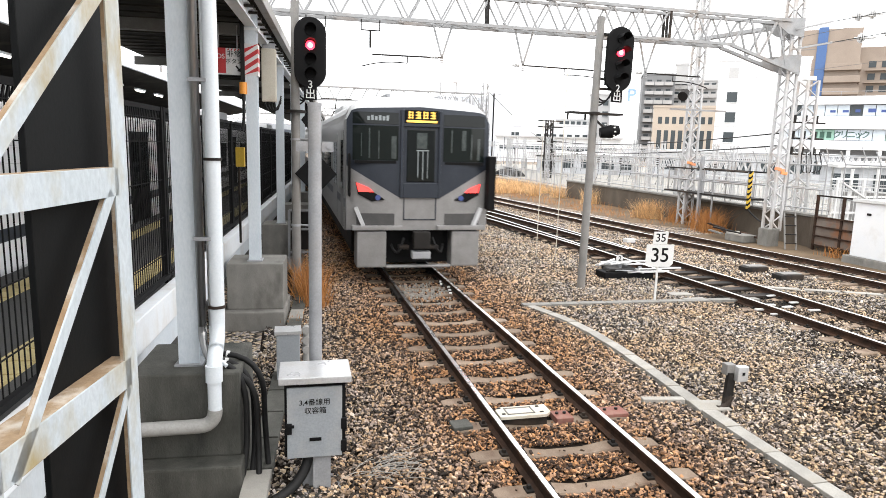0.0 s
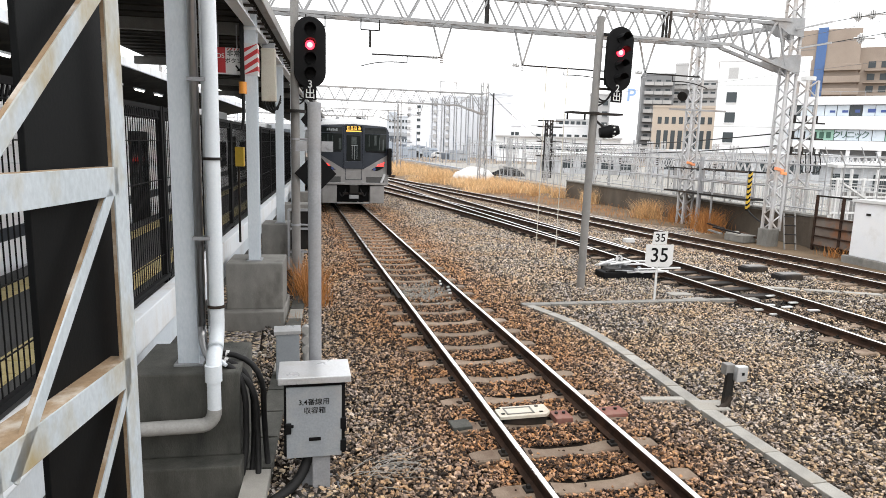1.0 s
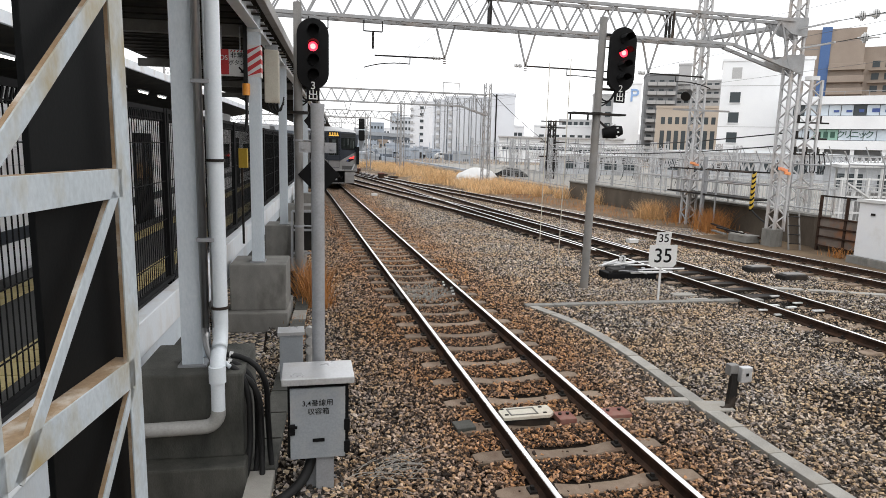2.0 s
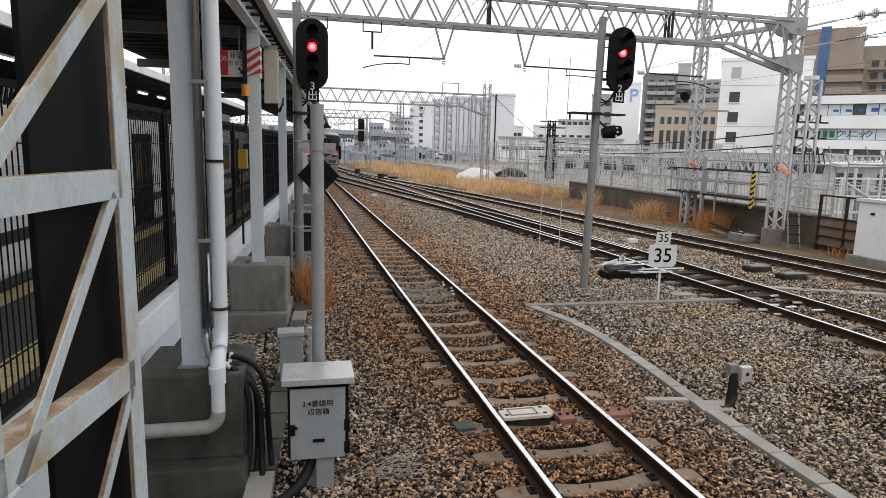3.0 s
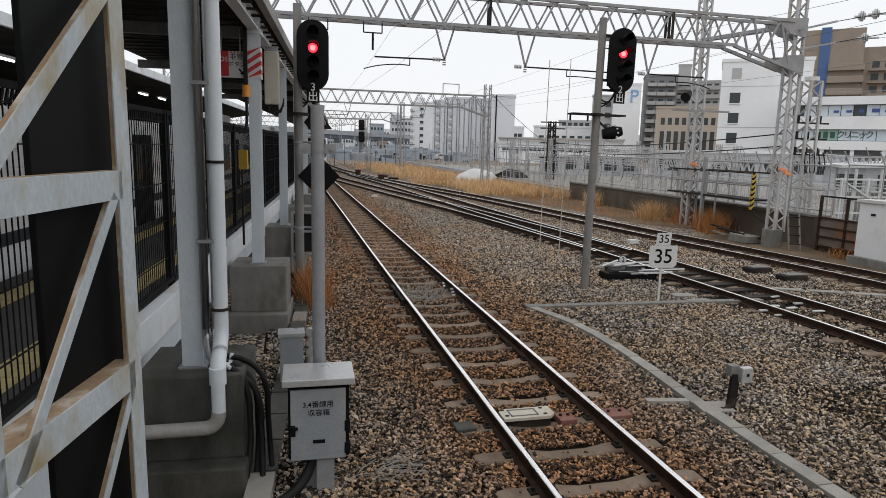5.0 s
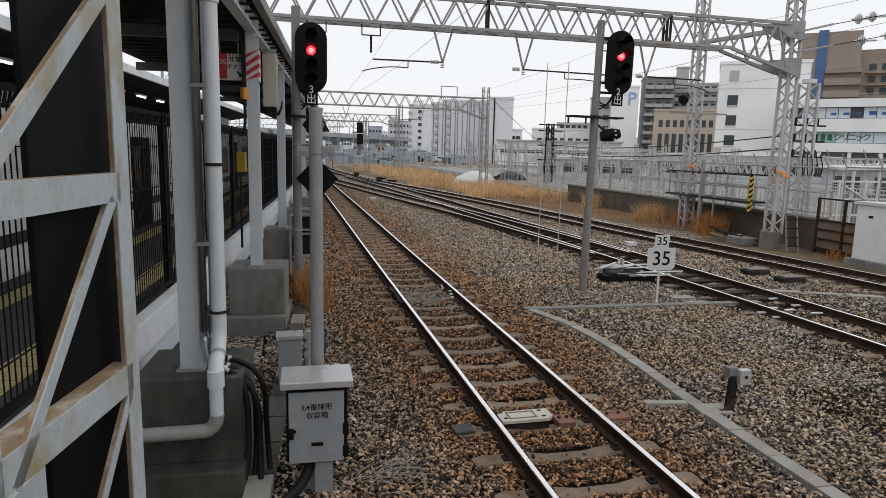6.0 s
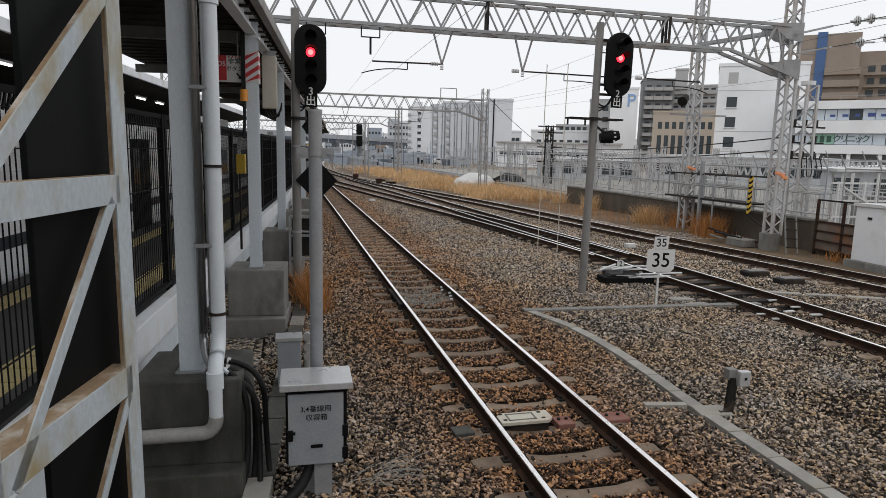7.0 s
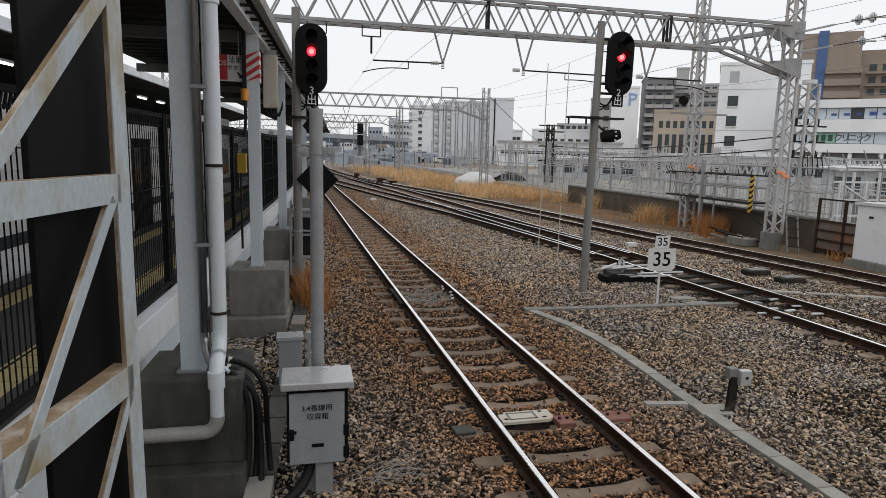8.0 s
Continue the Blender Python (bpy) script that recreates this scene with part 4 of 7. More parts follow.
# ---- instrument cabinet with its post ----
cab = thing("instrument_cabinet", "pale grey trackside cabinet on a steel leg with black lettering", "cabinet", pose(0, 0, 0))
CB = pose(0.218, 5.2, -0.035, 0, 0, -1.5)
cab.matrix_basis = CB
bm = BM()
box(bm, -0.255, 0.255, 0.0, 0.36, 0.22, 0.90)
part("case", bm, M_black, cab, "black side case")
bm = BM()
box(bm, -0.235, 0.225, -0.022, 0.0, 0.21, 0.84)
door = part("door", bm, M_box, cab, bevel=0.005)
bm = BM()
prism(bm, [(-0.30, 0.885), (0.30, 0.885), (0.30, 0.945), (-0.30, 0.945)], -0.07, 0.36)
lid = part("lid", bm, M_lid, cab, "pale metal lid", bevel=0.008)
bm = BM()
box(bm, -0.05, 0.05, -0.028, -0.02, 0.36, 0.39)
part("name_plate", bm, M_black, door)
bm = BM()
box(bm, -0.245, -0.195, -0.05, -0.02, 0.44, 0.53)
box(bm, -0.235, -0.175, -0.06, -0.045, 0.50, 0.525)
part("latch", bm, M_black, door, bevel=0.004)
for z in (0.3, 0.5):
    bm = BM()
    box(bm, 0.215, 0.265, -0.03, 0.02, z - 0.05, z + 0.05)
    part("hinge", bm, M_black, door, bevel=0.006)
bm = BM()
box(bm, -0.11, 0.03, 0.1, 0.25, -0.12, 0.22)
part("leg_web", bm, M_galv, cab)
bm = BM()
box(bm, -0.02, 0.13, 0.02, 0.035, -0.12, 0.22)
box(bm, 0.05, 0.22, 0.0, 0.28, -0.13, -0.112)
part("leg", bm, M_galv, cab)
for x, y in ((0.09, 0.05), (0.18, 0.05), (0.18, 0.22)):
    bm = BM()
    tube(bm, [(x, y, -0.115), (x, y, -0.085)], 0.014, 8)
    part("bolt", bm, M_dark, cab)
bm = BM()
box(bm, -0.2, 0.3, -0.15, 0.45, -0.2, -0.13)
part("footing", bm, M_concdark, cab, bevel=0.01)
bm = BM()
tube(bm, arc((-0.05, 0.15, 0.25), (-0.05, 0.05, -0.05), (-0.35, -0.1, -0.12), 8), 0.045, 12)
part("hose", bm, M_rubber, cab, "thick black cable hose")


def lettering(name, text, size, m, mat, parent, label="", thick=0.001):
    cu = bpy.data.curves.new(name, "FONT")
    cu.offset = size * 0.008
    cu.body, cu.size, cu.align_x, cu.align_y, cu.extrude = text, size, "CENTER", "CENTER", thick
    ob = new(name, cu)
    dg = bpy.context.evaluated_depsgraph_get()
    me = bpy.data.meshes.new_from_object(ob.evaluated_get(dg))
    bpy.data.objects.remove(ob)
    me.materials.append(mat)
    ob = new(name, me)
    ob.parent, ob.matrix_basis = parent, m
    return tagged(ob, label=label)


STAND = (90, 0, 0)
lettering("lettering", "3,4番線用", 0.062, pose(-0.005, -0.0235, 0.705, *STAND), M_black, door)
lettering("lettering", "収容箱", 0.062, pose(0.0, -0.0235, 0.63, *STAND), M_black, door)

post = thing("steel_post", "plain grey round steel post behind the cabinet", "post", pose(0.245, 5.72, 0))
bm = BM()
tube(bm, [(0, 0, -0.25), (0, 0, 3.15)], 0.058, 24)
tube(bm, [(0, 0, 3.15), (0, 0, 3.18)], 0.062, 24)
part("pole", bm, M_galv, post)
bm = BM()
tube(bm, [(0, 0, 2.78), (0, 0, 2.82)], 0.064, 24)
for s in (-1, 1):
    box(bm, s * 0.11 - 0.05, s * 0.11 + 0.05, -0.02, 0.02, 2.76, 2.85)
    tube(bm, [(s * 0.12, -0.035, 2.805), (s * 0.12, 0.035, 2.805)], 0.02, 8)
part("clamp", bm, M_galv, post)

small = thing("junction_box", "small pale grey junction box on a stand", "box", pose(0.02, 7.75, 0))
bm = BM()
box(bm, -0.16, 0.12, -0.08, 0.14, -0.16, 0.52)
part("case", bm, M_box, small, bevel=0.01)
bm = BM()
box(bm, -0.18, 0.14, -0.1, 0.16, 0.52, 0.56)
part("lid", bm, M_lid, small)
bm = BM()
tube(bm, [(0.2, 0.0, -0.1), (0.2, 0.0, 0.56)], 0.04, 10)
for z in (0.3, 0.42, 0.55):
    tube(bm, [(0.2, -0.05, z), (0.2, 0.05, z)], 0.05, 10)
part("pipe_fitting", bm, M_pvcgrey, small, "grey conduit fitting with rings")

# concrete trough covers beside the pedestals
tr = thing("cable_trough", "dirty concrete cable trough lids beside the platform", "cable trough", PF, kind="structure")
for k in range(16):
    bm = BM()
    box(bm, 1.18, 1.40, 5.0 + k * 0.62, 5.59 + k * 0.62, -0.2, -0.05)
    ob = part("lid", bm, M_trough if k in (0, 5, 6, 9) else M_concdark, tr, bevel=0.006)


# ---- colour-light signals ----
def make_signal(number, top, px):
    """A pole with a four-lamp signal head, its number plate and a step ring."""
    ob = thing("colour_light_signal", "four-lamp railway signal showing red on a grey pole", "railway signal", group="departure signals")
    bm = BM()
    tube(bm, [(0, 0, -0.3), (0, 0, top)], 0.088, 20, 0.078)
    part("pole", bm, M_pole, ob)
    bm = BM()
    out = []
    w, z0, z1 = 0.295, px[1], px[2]
    for i in range(13):
        a = math.pi * i / 12
        out.append((w * math.cos(a), z1 - w + w * math.sin(a)))
    for i in range(13):
        a = math.pi + math.pi * i / 12
        out.append((w * math.cos(a), z0 + w * 1.0 + w * math.sin(a)))
    prism(bm, out, -0.06, 0.03, pose(px[0], -0.12, 0))
    head = part("backing_board", bm, M_black, ob, "black oval backing board", bevel=0.01)
    bm = BM()
    box(bm, px[0] - 0.15, px[0] + 0.15, -0.1, 0.15, z0 + 0.15, z1 - 0.15)
    part("lamp_case", bm, M_black, head)
    step = (z1 - z0 - 0.5) / 3
    for i in range(4):
        zc = z1 - 0.25 - step * i
        bm = BM()
        r, n = 0.105, 18
        a = [bm.verts.new((px[0] + r * math.cos(math.pi * k / n * 1.0), -0.18, zc + r * math.sin(math.pi * k / n))) for k in range(n + 1)]
        b = [bm.verts.new((px[0] + r * math.cos(math.pi * k / n), -0.44 if k not in (0, n) else -0.25, zc + r * math.sin(math.pi * k / n))) for k in range(n + 1)]
        for k in range(n):
            bm.faces.new((a[k], a[k + 1], b[k + 1], b[k]))
        part("hood", bm, M_black, head)
        bm = BM()
        tube(bm, [(px[0], -0.17, zc), (px[0], -0.20, zc)], 0.085, 20)
        part("lens", bm, M_signal if i == 1 else M_black, head, "lit red lens" if i == 1 else "")
        if i == 1:
            bm = BM()
            tube(bm, [(px[0], -0.20, zc), (px[0], -0.203, zc)], 0.05, 16)
            part("lens_core", bm, M_signalcore, head)
    bm = BM()
    box(bm, px[0] - 0.12, px[0] + 0.12, -0.17, -0.14, z0 - 0.22, z0 + 0.2)
    pl = part("number_plate", bm, M_black, ob)
    lettering("numeral", number, 0.2, pose(px[0], -0.185, z0 + 0.06, *STAND), M_signwhite, pl)
    lettering("character", "出", 0.2, pose(px[0], -0.175, z0 - 0.12, *STAND), M_signwhite, pl)
    bm = BM()
    for z in (z1 - 0.15, z0 + 0.25, z0 + 0.05):
        bar(bm, (0, 0, z), (px[0], -0.02, z), 0.05, 0.05)
    part("bracket", bm, M_dark, ob)
    bm = BM()
    for k in range(3):
        pts = arc((0.06, 0.05, z0 - 0.1 - 0.1 * k), (px[0] * 0.8, 0.05, z0 - 0.35 + 0.05 * k), (px[0], 0.0, z0 + 0.1), 6)
        tube(bm, pts, 0.018, 6)
    part("cable", bm, M_rubber, ob)
    return ob


s1 = make_signal("3", 5.42, (0.275, 3.84, 5.13))
s1.matrix_basis = pose(0.185, 12.7, 0)
s2 = make_signal("2", 5.55, (0.405, 4.06, 5.36))
s2.matrix_basis = pose(6.27, 12.5, 0, 0, 0.7)
for sg, z in ((s1, 3.38), (s2, 3.58)):
    bm = BM()
    tube(bm, [(0, 0, z), (0, 0, z + 0.05)], 0.2 if sg is s1 else 0.12, 12)
    if sg is s2:
        box(bm, -0.6, 0.6, -0.15, 0.15, z, z + 0.035)
        for sx in (-0.55, -0.15):
            bar(bm, (sx, 0.1, z), (sx, 0.1, z - 0.12), 0.03, 0.03)
    part("step_ring", bm, M_dark, sg)
# bracketed repeater lamp under the second head
bm = BM()
tube(bm, [(0.14, -0.05, 3.20), (0.36, -0.12, 3.24)], 0.10, 16, 0.14)
tube(bm, [(0.36, -0.12, 3.24), (0.52, -0.17, 3.28)], 0.14, 16, 0.09)
rp = part("repeater_lamp", bm, M_black, s2)
bm = BM()
bar(bm, (0, 0, 3.5), (0.25, -0.05, 3.3), 0.04, 0.04)
part("lamp_arm", bm, M_dark, rp)
bm = BM()
for k in range(12):
    a = 2 * math.pi * k / 12
    c = Vector((0.30, -0.12, 3.235)) + Vector((-0.17 * math.sin(a) * 0.2, 0, 0.17 * math.cos(a))) + Vector((0.12 * math.sin(a) * 0.9, -0.16 * math.sin(a), 0))
    box(bm, c.x - 0.015, c.x + 0.015, c.y - 0.015, c.y + 0.015, c.z - 0.015, c.z + 0.015)
part("lamp_rim", bm, M_signwhite, rp)["kind"] = "stuff"
# black diamond board and a small board on the first pole
bm = BM()
dz = [(0.0, -0.42), (0.40, 0.0), (0.0, 0.42), (-0.40, 0.0)]
prism(bm, [(0.375 + x, 2.23 + z) for x, z in dz], -0.12, -0.10)
part("diamond_board", bm, M_black, s1, "plain black diamond board")
bm = BM()
prism(bm, [(0.30 + x * 0.5, 3.25 + z * 0.6) for x, z in dz], -0.10, -0.08)
part("back_lamp", bm, M_black, s1)
bm = BM()
for z in (2.86, 1.2):
    tube(bm, [(0, 0, z), (0, 0, z + 0.04)], 0.1, 16)
    tube(bm, [(0, 0, z + 0.02), (0.3, -0.1, z + 0.02)], 0.02, 8)
part("clamp", bm, M_galv, s1)
# stepped ladder behind pole two
lad = thing("wire_ladder", "thin steel rods hanging beside the signal pole", "ladder", pose(0, 0, 0))
for x0, y0, x1 in ((6.75, 16.3, 6.78), (7.2, 16.0, 7.25)):
    bm = BM()
    tube(bm, [(x0, y0, -0.15), (x1, y0, 5.2)], 0.012, 6)
    part("rod", bm, M_cream, lad)

# ---- speed boards ----
sp = thing("speed_board", "white octagonal speed board with black numerals on a slim post", "speed sign", pose(7.2, 11.03, 0, 0, 0, -6))
bm = BM()
c = 0.07
w, h, zc = 0.29, 0.225, 0.80
prism(bm, [(-w + c, zc - h), (w - c, zc - h), (w, zc - h + c), (w, zc + h), (-w, zc + h), (-w, zc - h + c)], -0.006, 0.006)
bd = part("board", bm, M_signwhite, sp)
lettering("numerals", "35", 0.40, pose(0, -0.0085, zc, *STAND), M_black, bd)
bm = BM()
prism(bm, [(-0.17, 1.03), (0.13, 1.03), (0.15, 1.28), (-0.15, 1.28)], -0.006, 0.006)
b2 = part("upper_board", bm, M_signwhite, sp, "smaller speed board")
lettering("numerals", "35", 0.23, pose(-0.01, -0.0085, 1.155, *STAND), M_black, b2)
bm = BM()
box(bm, -0.04, 0.0, 0.008, 0.03, -0.15, 1.05)
part("post", bm, M_signwhite, sp)

# ---- cable trough that wanders between the tracks ----
tro = thing("concrete_trough", "pale concrete cable trough lids laid in the ballast", "cable trough", pose(0, 0, 0.02), kind="structure")
way = curve_through([(0, 4.73), (5.2, 4.73), (6.4, 4.76), (7.5, 4.85), (8.7, 4.88), (9.6, 4.86), (10.3, 4.7), (11.1, 4.4), (14, 4.0)], 0.25)
y = 2.0
while y < 10.6:
    d = (way(y + 0.6) - way(y)) / 0.6
    bm = BM()
    box(bm, -0.09, 0.09, 0, 0.59, -0.25, -0.125)
    ob = part("lid", bm, M_trough, tro, bevel=0.008)
    ob.matrix_basis = pose(way(y), y, random.uniform(-0.008, 0.006), 0, 0, -math.degrees(math.atan(d)))
    y += 0.60
for k in range(9):
    bm = BM()
    box(bm, 0, 0.56, -0.09, 0.09, -0.25, -0.115)
    ob = part("lid", bm, M_conc, tro, bevel=0.008)
    ob.matrix_basis = pose(4.35 + k * 0.57, 11.05 - 0.02 * k, 0, 0, 0, -2 + random.uniform(-1, 1))
bm = BM()
box(bm, -0.3, 0.10, -0.13, 0.16, -0.25, -0.12)
ob = part("junction_slab", bm, M_trough, tro, bevel=0.01)
ob.matrix_basis = pose(4.95, 6.12, 0, 0, 0, -8)
for k in range(5):
    bm = BM()
    box(bm, 0, 0.75, -0.1, 0.1, -0.25, -0.13)
    ob = part("lid", bm, M_trough, tro, bevel=0.008)
    ob.matrix_basis = pose(10.5 + k * 0.76, 11.9 - 0.35 * k, 0, 0, 0, -24)

bm = BM()
box(bm, -0.26, 0.26, -0.05, 0.05, -0.25, -0.115)
ob = part("lid", bm, M_trough, tro, bevel=0.008)
ob.matrix_basis = pose(4.40, 6.42, 0, 0, 0, -10)

# ---- marker post with a small lamp box ----
mk = thing("trackside_marker", "small white lamp box on a leaning steel stub", "marker", pose(5.02, 6.1, 0))
bm = BM()
bar(bm, (0.0, 0, -0.16), (0.03, 0.0, 0.3), 0.07, 0.05)
bar(bm, (0.06, 0.03, -0.16), (0.09, 0.03, 0.28), 0.06, 0.05)
tube(bm, arc((-0.12, -0.02, -0.12), (-0.02, -0.02, -0.16), (0.06, -0.02, 0.02)), 0.035, 10)
part("stub", bm, M_dark, mk, "rusty dark stub")
bm = BM()
box(bm, 0.09, 0.235, -0.06, 0.02, 0.20, 0.385)
lb = part("lamp_box", bm, M_lid, mk, bevel=0.012)
bm = BM()
box(bm, -0.02, 0.1, 0.0, 0.1, 0.27, 0.40)
part("bracket", bm, M_pole, mk, bevel=0.01)
bm = BM()
box(bm, 0.15, 0.185, -0.064, -0.055, 0.28, 0.315)
part("eye", bm, M_black, lb)

# ---- things between the near rails ----
bl = thing("track_transponder", "cream resin transponder plate between the rails", "transponder", pose(2.52, 6.24, -0.09, 0, 0, 0))
bm = BM()
out = [(-0.30, -0.13), (0.24, -0.13), (0.31, -0.06), (0.31, 0.13), (-0.24, 0.13), (-0.30, 0.06)]
lo = [bm.verts.new((x, y, 0.02)) for x, y in out]
hi = [bm.verts.new((x, y, 0.055)) for x, y in out]
bm.faces.new(hi)
for i in range(6):
    bm.faces.new((lo[i], lo[(i + 1) % 6], hi[(i + 1) % 6], hi[i]))
part("plate", bm, M_cream, bl, bevel=0.008)
bm = BM()
box(bm, -0.24, 0.26, -0.09, 0.09, -0.1, 0.02)
part("foot", bm, M_dark, bl)
bm = BM()
for x0, x1, y0, y1 in ((-0.2, 0.12, -0.085, -0.07), (-0.2, 0.12, 0.07, 0.085), (-0.2, -0.185, -0.085, 0.085), (0.105, 0.12, -0.085, 0.085)):
    box(bm, x0, x1, y0, y1, 0.055, 0.062)
part("rim", bm, M_conc, bl)
bm = BM()
for x, y in ((0.2, 0.08), (0.2, -0.07), (-0.25, 0.09), (-0.24, -0.06)):
    box(bm, x - 0.02, x + 0.02, y - 0.012, y + 0.012, 0.05, 0.062)
part("bolt", bm, M_dark, bl)
for x0, x1 in ((2.88, 3.08), (3.44, 3.76)):
    rp2 = thing("oxide_plate", "red-brown steel plate bolted on a sleeper", "steel plate", pose((x0 + x1) / 2, 6.21, -0.09), group="oxide plates")
    bm = BM()
    w = (x1 - x0) / 2
    box(bm, -w, w, -0.11, 0.11, -0.08, -0.012)
    part("plate", bm, M_redrust, rp2, bevel=0.008)
    bm = BM()
    for x in (-w * 0.5, w * 0.4):
        tube(bm, [(x, 0.02, -0.02), (x, 0.02, 0.008)], 0.02, 8)
    part("bolt", bm, M_dark, rp2)
bm = BM()
box(bm, -0.11, 0.11, -0.1, 0.1, -0.1, 0.0)
solid("sleeper_end_block", bm, M_concdark, "small dark grey concrete block on a sleeper end", "block", pose(1.80, 6.19, -0.105, 0, 0, 3), bevel=0.012)
bond = thing("rail_joint_lubricator", "white-stained joint fittings across the near rails", "rail joint", pose(2.735, 12.5, 0))
for s in (-1, 1):
    bm = BM()
    box(bm, s * 0.63 - 0.05, s * 0.63 + 0.05, -0.9, 0.5, -0.12, -0.05)
    for k in range(4):
        tube(bm, [(s * 0.68 - 0.03, -0.7 + 0.35 * k, -0.08), (s * 0.68 + 0.06, -0.7 + 0.35 * k, -0.08)], 0.025, 8)
    part("fishplate", bm, M_dark, bond, bevel=0.01)
for k in range(5):
    bm = BM()
    box(bm, -0.03, 0.03, -0.02, 0.02, -0.03, 0.0)
    nb = part("white_nut", bm, M_signwhite, bond)
    nb.matrix_basis = pose(0.44 + 0.05 * (k % 3), -0.5 + 0.27 * k, -0.06, 0, 0, 20 * k)
bm = BM()
rng = random.Random(9)
for k in range(240):
    x, y, r = rng.gauss(0, 0.28), rng.gauss(-0.1, 0.45), rng.uniform(0.006, 0.02)
    if abs(x) < 0.5:
        box(bm, -r, r, -r, r, -0.2, -0.135 + rng.uniform(-0.02, 0.012), pose(x, y, 0, 0, 0, rng.uniform(0, 90)))
part("spilled_lime", bm, M_trough, bond, "pale dust on the stones")["kind"] = "stuff"

# ---- point machine and rods at the turnout ----
pm = thing("point_machine", "black point machine with bright rods beside the turnout", "point machine", pose(8.0, 13.6, 0, 0, 0, 0))
bm = BM()
box(bm, -0.75, 0.55, -0.32, 0.15, -0.22, 0.0)
box(bm, -0.2, 0.5, 0.2, 0.9, -0.22, -0.05)
part("case", bm, M_black, pm, bevel=0.03)
bm = BM()
box(bm, -0.15, 0.95, -0.35, -0.30, -0.02, 0.02)
tube(bm, [(-0.6, 0.3, 0.06), (0.1, 0.8, 0.1)], 0.03, 8)
tube(bm, [(-0.3, 0.25, 0.08), (0.4, 0.5, 0.08)], 0.025, 8)
for y0, x0, x1 in ((0.55, -0.55, 1.6), (0.95, -0.2, 1.7), (-0.05, 0.3, 1.5)):
    tube(bm, [(x0, y0, 0.01), (x1, y0 + 0.06, 0.0)], 0.022, 8)
part("rod", bm, M_signwhite, pm, "bright steel rods")
for x, y, r in ((-0.5, -0.12, 0.05), (0.2, -0.15, 0.06), (0.42, 0.1, 0.045), (0.1, 0.5, 0.05), (0.4, 0.75, 0.05), (-0.65, -0.25, 0.03), (0.48, -0.26, 0.03)):
    bm = BM()
    tube(bm, [(x, y, -0.06), (x, y, 0.035)], r, 10)
    part("crank_pin", bm, M_galv if r > 0.04 else M_dark, pm)
bm = BM()
prism(bm, [(-0.62, 0.0), (-0.2, 0.0), (-0.25, 0.07), (-0.57, 0.07)], -0.27, 0.08)
part("motor_cover", bm, M_dark, pm, bevel=0.02)
bm = BM()
bar(bm, (-0.55, 0.42, 0.04), (0.0, 0.62, 0.06), 0.09, 0.03)
bar(bm, (0.0, 0.62, 0.06), (0.25, 0.4, 0.03), 0.08, 0.03)
part("crank", bm, M_lid, pm, "pale steel crank")
bm = BM()
tube(bm, arc((-0.6, -0.1, 0.0), (-0.2, -0.6, 0.12), (0.3, -0.3, -0.05)), 0.014, 8)
part("hose", bm, M_galv, pm)
bm = BM()
tube(bm, [(0.0, 0.35, 0.2), (0.0, 0.37, 0.2)], 0.1, 8)
pt = part("number_disc", bm, M_signwhite, pm)
lettering("numeral", "2", 0.17, pose(0.0, 0.345, 0.2, *STAND), M_black, pt)
for k in range(7):
    bm = BM()
    yk = 11.2 + k * 0.62
    box(bm, -0.65 - 0.1 * (k % 2), 0.65, -0.12, 0.12, -0.16, -0.11)
    tb = solid("turnout_plate", bm, M_dark, "dark oily slide plate across the turnout", "slide plate", pose(9.5, yk, 0), group="turnout plates", bevel=0.008)
for x, y, w in ((11.75, 13.75, 0.34), (11.9, 12.75, 0.34)):
    bx = thing("trackside_impedance_box", "low black box lying in the ballast", "track box", pose(x, y, -0.16), group="track boxes")
    bm = BM()
    box(bm, -w, w, -0.16, 0.16, 0, 0.14)
    part("case", bm, M_dark, bx, bevel=0.03)
    bm = BM()
    box(bm, -w * 0.7, w * 0.9, -0.12, 0.15, 0.14, 0.165)
    part("lid", bm, M_pole, bx, bevel=0.01)
for x, y in ((9.3, 10.9), (9.35, 10.4), (8.9, 10.1), (8.95, 9.75), (9.15, 9.75), (10.0, 11.1), (10.05, 10.5), (9.6, 10.2), (9.95, 9.9), (4.83, 37.0), (10.96, 18.6)):
    bm = BM()
    box(bm, -0.12, 0.12, -0.035, 0.035, 0, 0.03)
    if y > 15:
        box(bm, -0.16, 0.16, -0.12, 0.12, 0, 0.12)
    solid("white_block", bm, M_signwhite, "small white-painted block beside the rail", "marker block", pose(x, y, -0.13, 0, 0, random.uniform(-10, 10)), group="white blocks", bevel=0.008)


